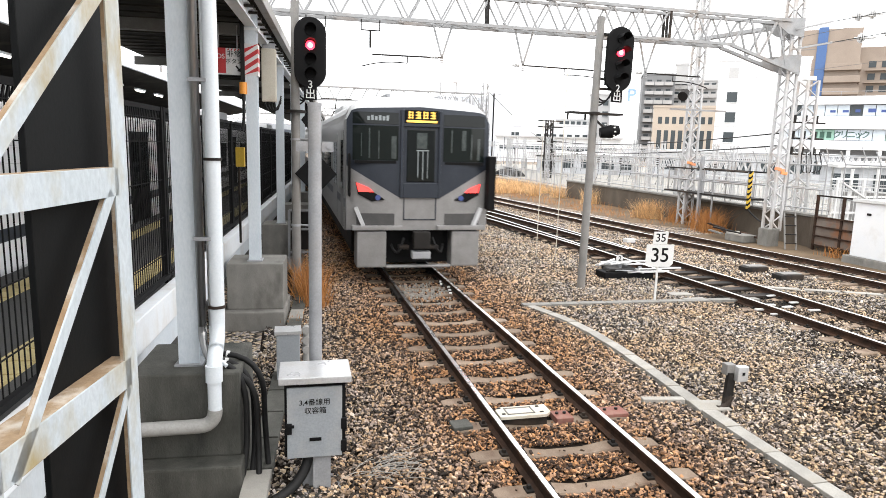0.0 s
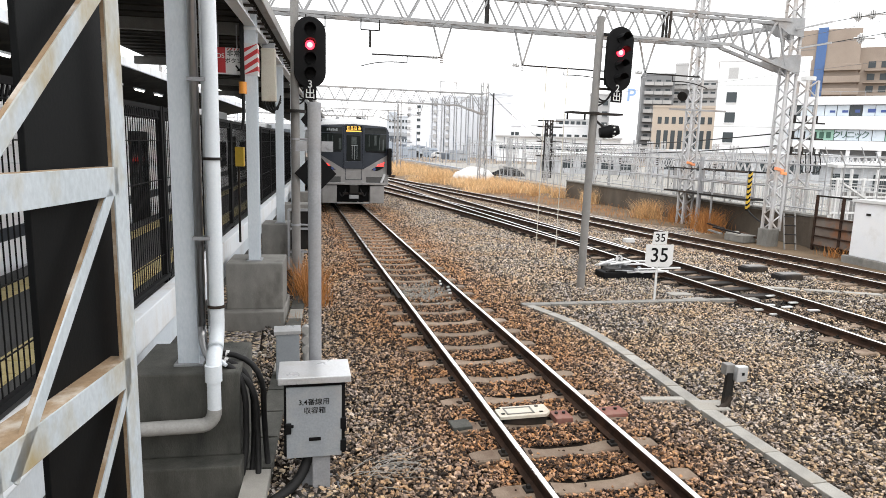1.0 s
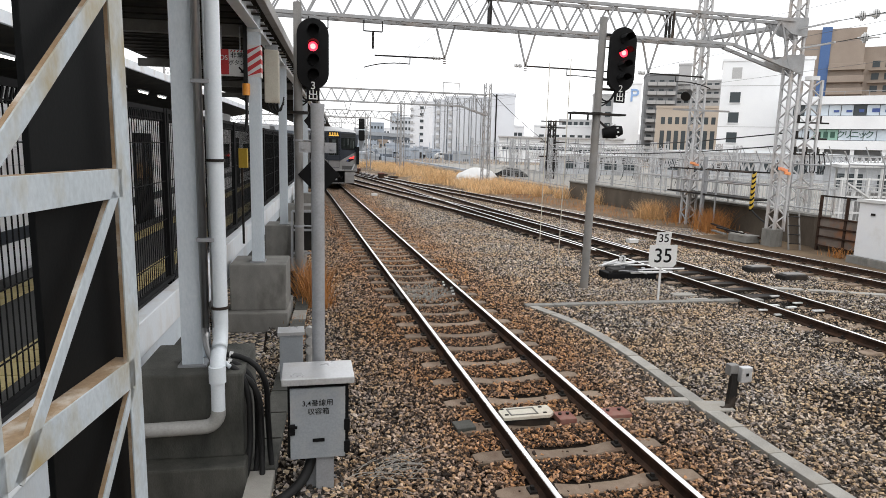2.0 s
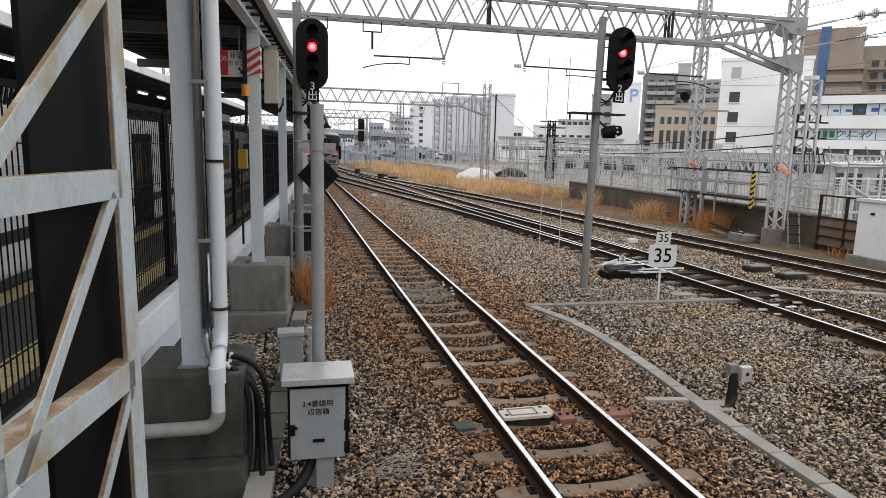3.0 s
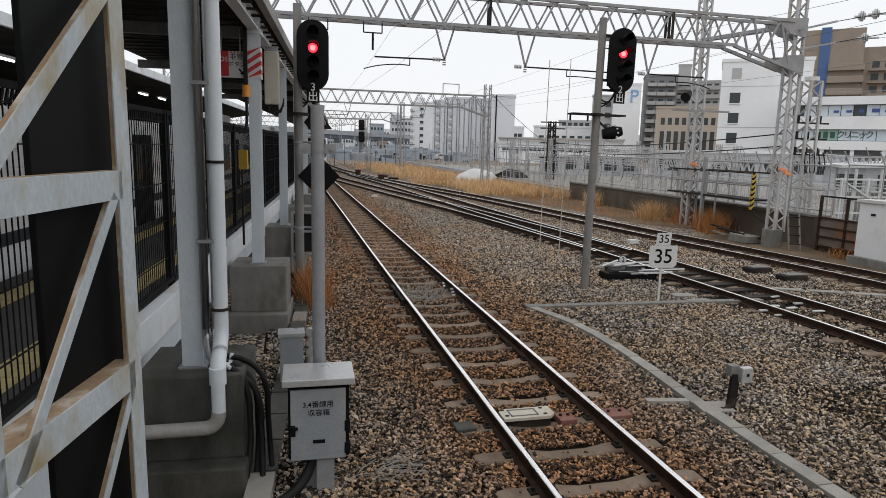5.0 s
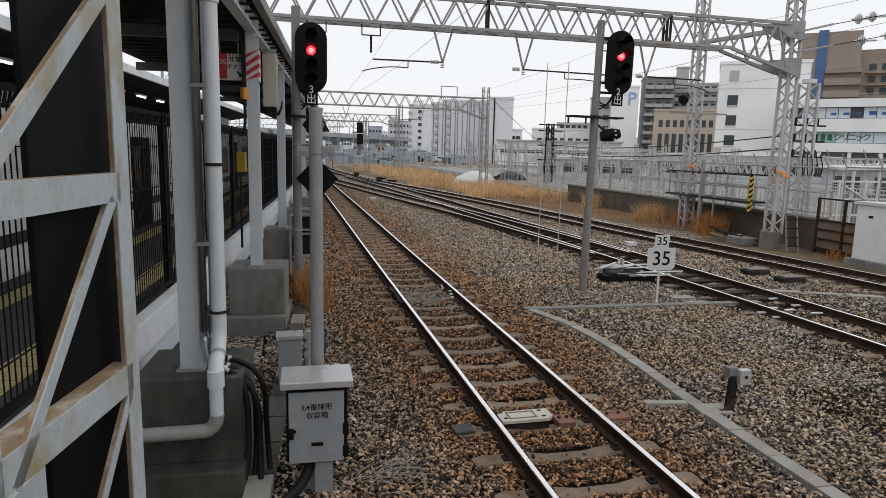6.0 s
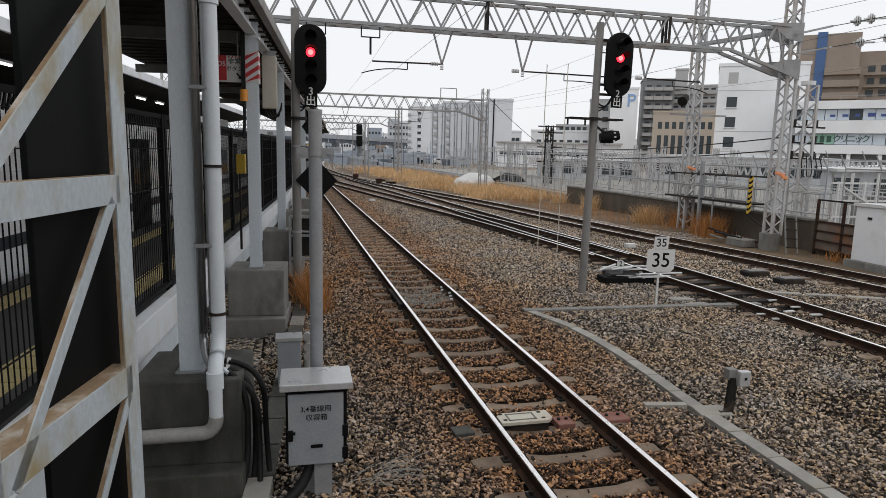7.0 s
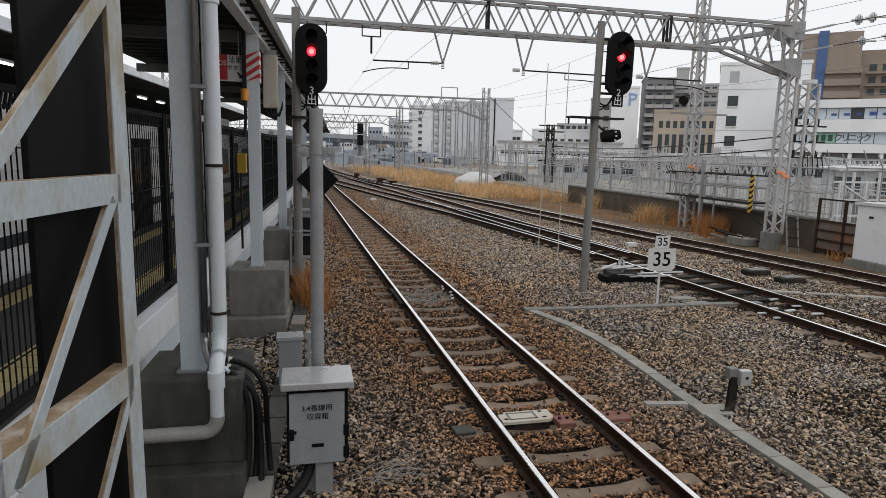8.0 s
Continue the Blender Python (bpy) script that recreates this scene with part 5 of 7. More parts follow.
for x, y, a in ((8.05, 11.5, -4), (8.1, 11.0, 3)):
    bm = BM()
    box(bm, -0.24, 0.24, -0.12, 0.12, 0, 0.09)
    solid("concrete_slab", bm, M_trough, "weathered grey concrete slab sunk in the ballast", "slab", pose(x, y, -0.19, 0, 0, a), group="ballast slabs", bevel=0.01)
for x, y, w, h in ((7.75, 55.0, 0.45, 0.55), (9.2, 57.5, 0.8, 0.16), (8.9, 62.0, 0.9, 0.14), (6.9, 66.0, 0.5, 0.5)):
    vb = thing("verge_box", "low rusty brown equipment box on the bare verge", "track box", pose(x, y, -0.2), group="verge boxes")
    bm = BM()
    box(bm, -w / 2, w / 2, -0.3, 0.3, 0, h)
    part("case", bm, M_rail, vb, bevel=0.02)
    bm = BM()
    box(bm, -w / 2 - 0.04, w / 2 + 0.04, -0.34, 0.34, h, h + 0.05)
    part("lid", bm, M_redrust if h > 0.3 else M_dark, vb)


# ---- catenary gantries ----
def lattice_mast(ob, x, y, z0, z1, w, wt, legs=0.05, lace=0.03, pitch=None, name="mast", mat=None):
    """A tapering square lattice mast: four legs with zigzag lacing."""
    bm = BM()
    pitch = pitch or w * 0.9
    def wd(z):
        return w + (wt - w) * (z - z0) / (z1 - z0)
    for sx in (-1, 1):
        for sy in (-1, 1):
            bar(bm, (x + sx * w / 2, y + sy * w / 2, z0), (x + sx * wt / 2, y + sy * wt / 2, z1), legs, legs)
    z, k = z0, 0
    while z < z1 - pitch * 0.5:
        z2 = min(z + pitch, z1)
        a, b = wd(z) / 2, wd(z2) / 2
        s = 1 if k % 2 else -1
        for q in (-1, 1):
            bar(bm, (x + q * s * a, y + q * a, z), (x - q * s * b, y + q * b, z2), lace, lace * 0.5)
            bar(bm, (x + q * a, y + q * s * a, z), (x + q * b, y - q * s * b, z2), lace, lace * 0.5)
        z, k = z2, k + 1
    return part(name, bm, mat or M_lattice, ob)


def truss(ob, x0, x1, y, zb, zt, dy, panel, chord=0.085, lace=0.048):
    """A box truss of two Warren planes."""
    n = max(2, round((x1 - x0) / panel))
    for q in (-1, 1):
        bm = BM()
        for z in (zb, zt):
            bar(bm, (x0, y + q * dy / 2, z), (x1, y + q * dy / 2, z), chord, chord)
        part("chord", bm, M_lattice, ob)
        step = (x1 - x0) / n
        members = []
        for s in (1, -1):
            bm = BM()
            bar(bm, (0, 0, zb if s > 0 else zt), (step / 2, 0, zt if s > 0 else zb), lace, lace * 0.6, (0, 1, 0))
            members.append(mesh_of("web_member", bm, M_lattice))
        for k in range(2 * n):
            o = new("web_member", members[k % 2])
            o.parent, o.matrix_basis = ob, pose(x0 + step * k / 2, y + q * dy / 2, 0)
    bm = BM()
    for k in range(n):
        xa, xb = x0 + (x1 - x0) * k / n, x0 + (x1 - x0) * (k + 1) / n
        for z in (zb, zt):
            bar(bm, (xa, y - dy / 2, z), (xb, y + dy / 2, z), lace * 0.6, lace * 0.6)
    part("wind_brace", bm, M_lattice, ob)["kind"] = "stuff"


def hanger(ob, x, y, zb, drop, arm):
    """A V-shaped dropper under the truss with a cantilever and insulators."""
    bm = BM()
    bar(bm, (x - 0.27, y, zb), (x, y, zb - drop), 0.045, 0.045, (0, 1, 0))
    bar(bm, (x + 0.27, y, zb), (x, y, zb - drop), 0.045, 0.045, (0, 1, 0))
    for k in range(3):
        tube(bm, [(x, y, zb - drop - 0.06 * k), (x, y, zb - drop - 0.06 * k - 0.025)], 0.05, 8)
    part("dropper", bm, M_lattice, ob)
    bm = BM()
    tube(bm, [(x, y, zb - drop), (x - arm, y, zb - drop - 0.02)], 0.022, 8)
    tube(bm, [(x - arm * 0.5, y, zb - drop), (x - arm * 0.5, y, zb - drop - 0.2)], 0.015, 6)
    tube(bm, arc((x - arm * 0.5, y, zb - drop - 0.2), (x - arm * 0.85, y, zb - drop - 0.15), (x - arm * 1.15, y, zb - drop - 0.35)), 0.016, 6)
    part("steady_arm", bm, M_dark, ob)
    bm = BM()
    for k in range(5):
        d = 0.12 + k * 0.045
        tube(bm, [(x - d, y, zb - drop), (x - d - 0.02, y, zb - drop)], 0.055, 10)
    part("insulator", bm, M_signwhite, ob)


g1 = thing("catenary_gantry", "large grey steel lattice gantry carrying the overhead wires", "catenary gantry", group="catenary gantries")
truss(g1, -8.73, 13.39, 17.8, 6.15, 7.0, 0.55, 0.9217)
for x in (5.52, 11.2):
    bm = BM()
    for q in (-0.27, 0.0, 0.27):
        bar(bm, (x + q * 0.2, 17.8 + q, 6.15), (x + q * 0.2, 17.8 + q, 7.0), 0.06, 0.06)
    part("joint_plate", bm, M_dark, g1, "dark bolted truss joint")
lattice_mast(g1, 15.72, 17.8, 0.35, 9.2, 0.36, 0.32, 0.075, 0.045, 0.26, mat=M_mast)
lattice_mast(g1, -9.3, 17.8, -0.2, 9.2, 0.7, 0.5, 0.07, 0.05, 0.45)
for z in (6.75, 6.15):
    bm = BM()
    bar(bm, (15.6, 17.7, z), (15.6, 16.1, z), 0.05, 0.05)
    part("feeder_arm", bm, M_mast, g1)
bm = BM()
box(bm, 15.42, 15.88, 17.57, 18.03, -0.25, 0.42)
part("mast_foot", bm, M_conc, g1, "concrete foot of the mast", bevel=0.03)
bm = BM()
for q in (-0.27, 0.27):
    bar(bm, (13.3, 17.8 + q, 7.0), (15.4, 17.8 + q, 7.0), 0.09, 0.09)
    bar(bm, (13.3, 17.8 + q, 6.13), (15.4, 17.8 + q, 5.55), 0.09, 0.09)
    for xa, za, xb, zb in ((13.3, 6.13, 13.9, 7.0), (13.9, 7.0, 14.3, 5.85), (14.3, 5.85, 14.9, 7.0), (14.9, 7.0, 15.35, 5.6)):
        bar(bm, (xa, 17.8 + q, za), (xb, 17.8 + q, zb), 0.06, 0.04, (0, 1, 0))
    prism(bm, [(14.75, 5.72), (15.9, 5.35), (15.9, 6.0), (15.2, 5.95)], 17.79 + q, 17.81 + q)
    prism(bm, [(14.6, 7.03), (15.9, 7.12), (15.9, 6.5), (15.3, 6.6)], 17.79 + q, 17.81 + q)
part("knee_frame", bm, M_lattice, g1)
for x, d, a in ((4.25, 0.88, 1.95), (6.65, 0.95, -2.6), (10.6, 0.95, -1.9)):
    hanger(g1, x, 17.8, 6.13, d, a)
for xa in (0.55, 2.0, 9.1):
    bm = BM()
    bar(bm, (xa, 17.8, 6.13), (xa, 17.8, 5.85), 0.03, 0.03)
    bar(bm, (xa, 17.8, 5.85), (xa + 0.5, 17.8, 5.85), 0.03, 0.03)
    bar(bm, (xa + 0.5, 17.8, 5.85), (xa + 0.5, 17.8, 6.13), 0.03, 0.03)
    tube(bm, [(xa + 0.25, 17.8, 5.85), (xa + 0.25, 17.8, 5.4)], 0.03, 8)
    part("feeder_hanger", bm, M_dark, g1)

tie = thing("tie_beam", "grey steel beam tying the gantry to the lattice mast", "beam")
bm = BM()
for dx in (-0.12, 0.12):
    bar(bm, (16.3 + dx, 23.3, 7.35), (15.75 + dx, 17.9, 6.95), 0.05, 0.12)
part("chord", bm, M_lattice, tie)
bm = BM()
for k in range(9):
    a, b = Vector((16.3, 23.3, 7.35)).lerp(Vector((15.75, 17.9, 6.95)), k / 9), Vector((16.3, 23.3, 7.35)).lerp(Vector((15.75, 17.9, 6.95)), (k + 1) / 9)
    d = 0.12 if k % 2 else -0.12
    bar(bm, a + Vector((d, 0, 0)), b - Vector((d, 0, 0)), 0.04, 0.04)
part("lacing", bm, M_lattice, tie)
mast_b = thing("lattice_mast", "slim grey steel lattice mast beside the retaining wall", "mast", pose(0, 0, 0))
lattice_mast(mast_b, 16.35, 23.5, -0.25, 12.0, 0.40, 0.32, 0.075, 0.045, 0.30, mat=M_mast)
for z, w in ((4.55, 1.3),):
    bm = BM()
    bar(bm, (16.35 - w, 23.2, z), (16.35 + w, 23.2, z), 0.07, 0.07)
    part("cross_arm", bm, M_lattice, mast_b)
bm = BM()
tube(bm, [(15.4, 22.7, 5.2), (15.1, 22.5, 5.0)], 0.12, 12, 0.2)
part("horn_lamp", bm, M_dark, mast_b)

for y, x0, x1, zb, zt, nm in ((50, -8, 13.4, 6.02, 6.98, 2), (84, -12, 12.0, 6.2, 7.1, 3), (112, -14, 11.0, 6.3, 7.2, 4), (145, -18, 9.0, 6.4, 7.3, 5)):
    g = thing("catenary_gantry", "grey steel lattice gantry further along the line", "catenary gantry", group="catenary gantries")
    truss(g, x0, x1, y, zb, zt, 0.6, 0.96)
    xm = x1 + 2.2
    lattice_mast(g, xm, y, -0.2, zt + 0.9, 0.55, 0.45, 0.07, 0.04, 0.5)
    lattice_mast(g, x0 - 0.3, y, -0.2, zt + 0.9, 0.75, 0.55, 0.08, 0.06, 0.8)
    bm = BM()
    for q in (-0.3, 0.3):
        bar(bm, (x1, y + q, zt), (xm, y + q, zt), 0.09, 0.09)
        bar(bm, (x1, y + q, zb), (xm, y + q, zb - 0.7), 0.09, 0.09)
        bar(bm, (x1, y + q, zb), (x1 + 1.1, y + q, zt), 0.06, 0.05)
        bar(bm, (x1 + 1.1, y + q, zt), (xm, y + q, zb - 0.6), 0.06, 0.05)
        bar(bm, (x1 + 1.1, y + q, zt), (x1 + 1.1, y + q, zb - 0.3), 0.06, 0.05)
    part("knee_frame", bm, M_lattice, g)
    for x in (track_main(y) + 1.6, track_far(y) + 1.8):
        hanger(g, x, y, zb, 0.9, 1.8)
    if nm == 2:
        bm = BM()
        bar(bm, (11.9, y, zt), (11.9, y, zt + 0.8), 0.06, 0.06)
        bar(bm, (13.2, y, zt), (13.2, y, zt + 0.8), 0.06, 0.06)
        bar(bm, (11.9, y, zt + 0.8), (13.2, y, zt + 0.8), 0.06, 0.06)
        part("feeder_frame", bm, M_lattice, g)
for x, y, z in ((13.0, 75, 7.9), (9.2, 76, 6.0), (4.6, 92, 5.0)):
    mm = thing("lattice_mast", "slim far lattice mast beside the tracks", "mast", pose(0, 0, 0), group="far lattice masts")
    lattice_mast(mm, x, y, -0.2, z, 0.5, 0.4, 0.06, 0.04, 0.55)

# far signal above the tracks
fs = thing("far_signal", "two-headed black railway signal further along the line", "railway signal", pose(8.2, 74.5, 0))
bm = BM()
for z in (5.25, 3.95):
    box(bm, -0.35, 0.35, 0, 0.15, z - 0.75, z + 0.45)
part("head", bm, M_black, fs, bevel=0.12)
bm = BM()
box(bm, -0.8, -0.7, 0.1, 0.2, -0.2, 6.2)
box(bm, -0.8, 0.3, 0.1, 0.2, 4.5, 4.58)
part("post", bm, M_lattice, fs)


# ---- retaining wall, its walkway and what stands by it ----
bm = BM()
box(bm, 16.9, 17.3, 17.2, 36.5, -0.3, 0.85)
solid("wall_retaining", bm, M_wall, "stained dark concrete retaining wall beside the tracks", "wall", kind="structure", bevel=0.02)
bm = BM()
box(bm, 16.7, 17.0, 14.9, 17.2, -0.3, 0.9)
solid("wall_retaining_end", bm, M_wall, "stained concrete end of the retaining wall", "wall", kind="structure", bevel=0.02)
bm = BM()
box(bm, 16.85, 17.35, 17.2, 36.5, 0.85, 0.93)
solid("wall_coping", bm, M_conc, "pale concrete coping of the retaining wall", "coping", kind="structure", bevel=0.01)
bm = BM()
box(bm, 17.3, 60, -40, 90, -0.4, 0.35)
solid("upper_ground", bm, M_trough, "paved ground behind the retaining wall", "ground", kind="structure")


# ---- buildings ----
M_bwhite = surface("white_render", (0.98, 1.0, 1.03), (1.05, 1.07, 1.08), 0.2, 0.7, bump=0.05, fine=8, stain=(0.55, 0.55, 0.55), stain_amount=0.3, stain_scale=0.15)
M_bgrey = surface("grey_render", (0.50, 0.50, 0.50), (0.58, 0.58, 0.58), 0.2, 0.8, bump=0.05, fine=8)
M_bdarkgrey = surface("dark_grey_render", (0.20, 0.205, 0.21), (0.26, 0.265, 0.27), 0.2, 0.8, bump=0.05, fine=8)
M_btan = surface("tan_render", (0.52, 0.44, 0.36), (0.60, 0.51, 0.42), 0.2, 0.8, bump=0.05, fine=8)
M_bbrown = surface("brown_tile", (0.33, 0.265, 0.215), (0.40, 0.33, 0.27), 0.2, 0.7, bump=0.05, fine=8)
# distance haze is mixed into the next two pale colours
M_bpale = surface("haze_tinted_concrete", (0.88, 0.90, 0.93), (0.96, 0.97, 1.0), 0.1, 0.8, bump=0.03, fine=5)
M_bslab = surface("haze_tinted_slab", (0.80, 0.83, 0.88), (0.88, 0.90, 0.94), 0.1, 0.8, bump=0.03, fine=5)


M_balcony = surface("pale_balcony_wall", (0.43, 0.42, 0.41), (0.52, 0.51, 0.50), 0.3, 0.8, bump=0.05, fine=8)


def building(label, x, y, w, d, z0, z1, yaw, mat, rows, cols, wz, ww, wh, zfirst, margin=0.06, name="apartment_building", balcony=False, roof=None):
    """A block that faces the line: wall, parapet roof, and every window as a part with its own frame depth."""
    ob = thing(name, label, "building", pose(x, y, 0, 0, 0, -yaw))
    bm = BM()
    box(bm, -w / 2, w / 2, 0, d, z0, z1)
    part("wall", bm, mat, ob)
    bm = BM()
    box(bm, -w / 2 - 0.15, w / 2 + 0.15, -0.15, d, z1, z1 + 0.5)
    part("roof", bm, roof or mat, ob)
    if rows and cols:
        pane = BM()
        box(pane, -ww / 2, ww / 2, -0.04, 0.1, 0, wh)
        pane = mesh_of("window", pane, M_pane)
        fr = BM()
        box(fr, -ww / 2 - 0.12, ww / 2 + 0.12, -0.16, 0.05, -0.16, -0.02)
        fr = mesh_of("window_sill", fr, mat)
        bal = BM()
        pitch = w * (1 - 2 * margin) / cols
        box(bal, -pitch * 0.46, pitch * 0.46, -1.1, -1.0, -0.3, 0.85)
        box(bal, -pitch * 0.46, pitch * 0.46, -1.1, 0.0, -0.3, -0.15)
        bal = mesh_of("balcony", bal, M_balcony)
        for r in range(rows):
            for c in range(cols):
                m = pose(-w / 2 + w * margin + pitch * (c + 0.5), 0, zfirst + r * wz)
                o = new("window", pane)
                o.parent, o.matrix_basis = ob, m
                s = new("balcony" if balcony else "window_sill", bal if balcony else fr)
                s.parent, s.matrix_basis = ob, m
    return ob


V = 13.7
white = building("white office block with a column of four windows", 76.2, 91.7, 13.4, 12, 0, 18.0, 36.8, M_bwhite, 0, 0, 3, 1, 1, 4, name="office_building")
for k, z in enumerate((1.4, 5.1, 8.4, 11.7)):
    bm = BM()
    box(bm, -5.2, -3.6, -0.05, 0.2, z - 0.4, z + 1.3)
    w1 = part("window", bm, M_pane, white)
    bm = BM()
    box(bm, -5.3, -3.5, -0.2, 0.05, z - 0.55, z - 0.42)
    part("sill", bm, M_bwhite, w1)
for z in (3.9, 7.3, 14.0):
    bm = BM()
    box(bm, -6.75, 6.75, -0.03, 0.05, z, z + 0.08)
    part("joint", bm, M_bgrey, white)
bm = BM()
box(bm, -5.2, -3.7, -0.04, 0.1, 15.2, 17.0)
part("vent", bm, M_bgrey, white)

mall = thing("shopping_building", "white shopping building with sign bands and roof parking", "building", pose(86.6, 73.0, 0, 0, 0, -47.5))
for z0, z1, mat, nm in ((-0.3, 0.6, M_bgrey, "plinth"), (3.9, 5.2, M_bwhite, "spandrel"), (6.9, 8.8, M_bwhite, "spandrel"), (10.5, 11.7, M_bwhite, "spandrel")):
    bm = BM()
    box(bm, -16, 16, -0.6, 16, z0, z1)
    part(nm, bm, mat, mall)
bm = BM()
box(bm, -15.8, 15.8, 0.6, 15, 1.0, 11.5)
part("core", bm, M_bdarkgrey, mall)
for k in range(9):
    bm = BM()
    box(bm, -15.6 + k * 3.9, -15.1 + k * 3.9, -0.4, 0.2, -0.2, 3.9)
    part("pillar", bm, M_bwhite, mall)
M_signgreen = surface("green_sign_panel", (0.30, 0.52, 0.42), (0.36, 0.58, 0.48), 1, 0.5, bump=0)
M_signblue = surface("blue_sign_ink", (0.05, 0.09, 0.30), (0.06, 0.11, 0.34), 1, 0.5, bump=0)
M_signink = surface("dark_green_ink", (0.03, 0.10, 0.07), (0.04, 0.12, 0.08), 1, 0.5, bump=0)
M_signpale = surface("pale_sign_glass", (0.62, 0.70, 0.78), (0.70, 0.78, 0.85), 1, 0.3, bump=0)
for z, hh in ((5.2, 1.7), (8.8, 1.7)):
    for k in range(20):
        bm = BM()
        box(bm, -15.9 + k * 1.59, -14.4 + k * 1.59, -0.1, 0.1, z + 0.08, z + hh - 0.08)
        green = z < 7
        pn = part("sign_panel", bm, (M_signgreen if k in (2, 3, 8, 9) else M_signpale) if green else (M_signpale if k % 5 else M_pane), mall)
rng = random.Random(4)
for k in range(3):
    bm = BM()
    box(bm, -12.4 + k * 0.9, -11.8 + k * 0.9, -0.16, -0.1, 5.6, 6.5)
    part("sign_character", bm, M_signink, mall)
for k, c in enumerate("クリニック"):
    lettering("sign_character", c, 1.2, pose(-9.25 + k * 0.9, -0.13, 6.05, *STAND), M_signink, mall, thick=0.02)
for k in range(9):
    bm = BM()
    x = -10 + k * 1.59
    box(bm, x - 0.5, x + rng.uniform(0.1, 0.5), -0.16, -0.1, 9.35, 9.35 + rng.uniform(0.3, 0.6))
    part("sign_bar", bm, M_signblue, mall)
for k in range(11):
    bm = BM()
    box(bm, -15.5 + k * 3.05, -15.42 + k * 3.05, -0.5, -0.42, 11.7, 12.4)
    part("roof_post", bm, M_lattice, mall)
bm = BM()
box(bm, -16, 16, -0.5, -0.42, 12.35, 12.42)
part("roof_rail", bm, M_lattice, mall)
van = thing("parked_van", "white van parked on the roof deck", "van", Matrix.Translation((88.5, 74.5, 11.7)) @ pose(0, 0, 0, 0, 0, -47.5))
bm = BM()
prism(bm, [(-2.2, 0.35), (2.2, 0.35), (2.2, 0.95), (1.5, 1.1), (1.0, 1.85), (-2.1, 1.85), (-2.2, 1.2)], -0.8, 0.8)
part("body", bm, M_signwhite, van, bevel=0.06)
bm = BM()
prism(bm, [(-1.9, 1.2), (1.1, 1.2), (0.85, 1.7), (-1.9, 1.7)], -0.815, 0.815)
part("window", bm, M_glass, van)
for x in (-1.3, 1.4):
    bm = BM()
    tube(bm, [(x, -0.82, 0.33), (x, -0.6, 0.33)], 0.33, 16)
    part("wheel", bm, M_rubber, van)

brown = thing("apartment_tower", "brown apartment tower with a blue stripe and balconies", "building", pose(139.5, 141.5, 0, 0, 0, -44))
bm = BM()
box(bm, -9.5, 5.0, 0, 18, 0, 35.5)
box(bm, 5.0, 20, 3.0, 18, 0, 31.0)
part("wall", bm, M_bbrown, brown)
bm = BM()
box(bm, -4.9, -2.6, -0.35, 0.1, 10, 36.0)
part("blue_stripe", bm, M_blue, brown)
for r in range(5):
    bm = BM()
    box(bm, -2.6, 5.5, -1.4, 3, 12.5 + r * 3.1, 14.2 + r * 3.1)
    part("balcony", bm, M_bbrown, brown, bevel=0.1)
    bm = BM()
    box(bm, 6.5, 18, 1.6, 3.2, 12.5 + r * 3.1, 12.8 + r * 3.1)
    part("floor_slab", bm, M_bbrown, brown)
    for k in range(4):
        bm = BM()
        box(bm, 7.2 + k * 2.8, 8.8 + k * 2.8, 2.9, 3.05, 13.4 + r * 3.1, 15.0 + r * 3.1)
        part("window", bm, M_pane, brown)
    bm = BM()
    box(bm, -9.4, -5.2, -0.06, 0.1, 10.6 + r * 3.1 * 1.6, 10.75 + r * 3.1 * 1.6)
    part("joint", bm, M_bdarkgrey, brown)

building("grey apartment block with stacked balconies", 119.2, 171.6, 14.0, 12, 0, 23.8, 42.0, M_bgrey, 9, 6, 2.55, 1.3, 1.5, 1.4, balcony=True)
hut = building("lift house on the roof of the apartment block", 115.6, 173.5, 3.6, 4, 23, 28.6, 34.0, M_bgrey, 0, 0, 2.55, 1.3, 1.5, 1.4, name="roof_house")
# the block's darker left face, built as a wing of its own
building("left face of the grey apartment block, built as a darker grey wing with stacked balconies", 105.0, 168.5, 8.9, 10, 0, 24.6, 27.0, M_bdarkgrey, 9, 3, 2.6, 1.3, 1.5, 1.0, balcony=True)
tan = building("tan office building with tall narrow windows", 90.0, 132.4, 14.2, 12, 0, 13.0, 34.0, M_btan, 1, 8, 3, 0.95, 4.6, 3.2, name="office_building")
for k in range(8):
    bm = BM()
    x = -14.2 / 2 + 14.2 * 0.06 + 14.2 * 0.88 / 8 * (k + 0.5)
    box(bm, x - 0.45, x + 0.45, -0.04, 0.1, 9.3, 10.9)
    part("window", bm, M_pane, tan)
ptow = building("white parking tower with a blue letter sign", 86.2, 154.0, 6.9, 8, 0, 20.0, 27.5, M_bwhite, 0, 0, 3, 1, 1, 4, name="parking_tower")
lettering("letter", "P", 4.6, pose(1.7, -0.1, 17.0, *STAND), surface("pale_blue_letter", (0.30, 0.48, 0.80), (0.34, 0.52, 0.85), 1, 0.5, bump=0), ptow, thick=0.05)
building("grey block behind the parking tower", 85.2, 165.0, 6.0, 8, 0, 17.8, 27.5, M_bgrey, 5, 2, 3.0, 1.5, 1.4, 3)
low = building("long low white building with a strip of windows", 57.5, 130.1, 26.5, 10, -1, 4.6, 23.8, M_bwhite, 1, 26, 2, 0.85, 0.75, 2.5, margin=0.02, name="low_building")
bm = BM()
box(bm, -13.6, 13.6, -0.8, 10, 5.1, 5.4)
part("eave", bm, M_bgrey, low)
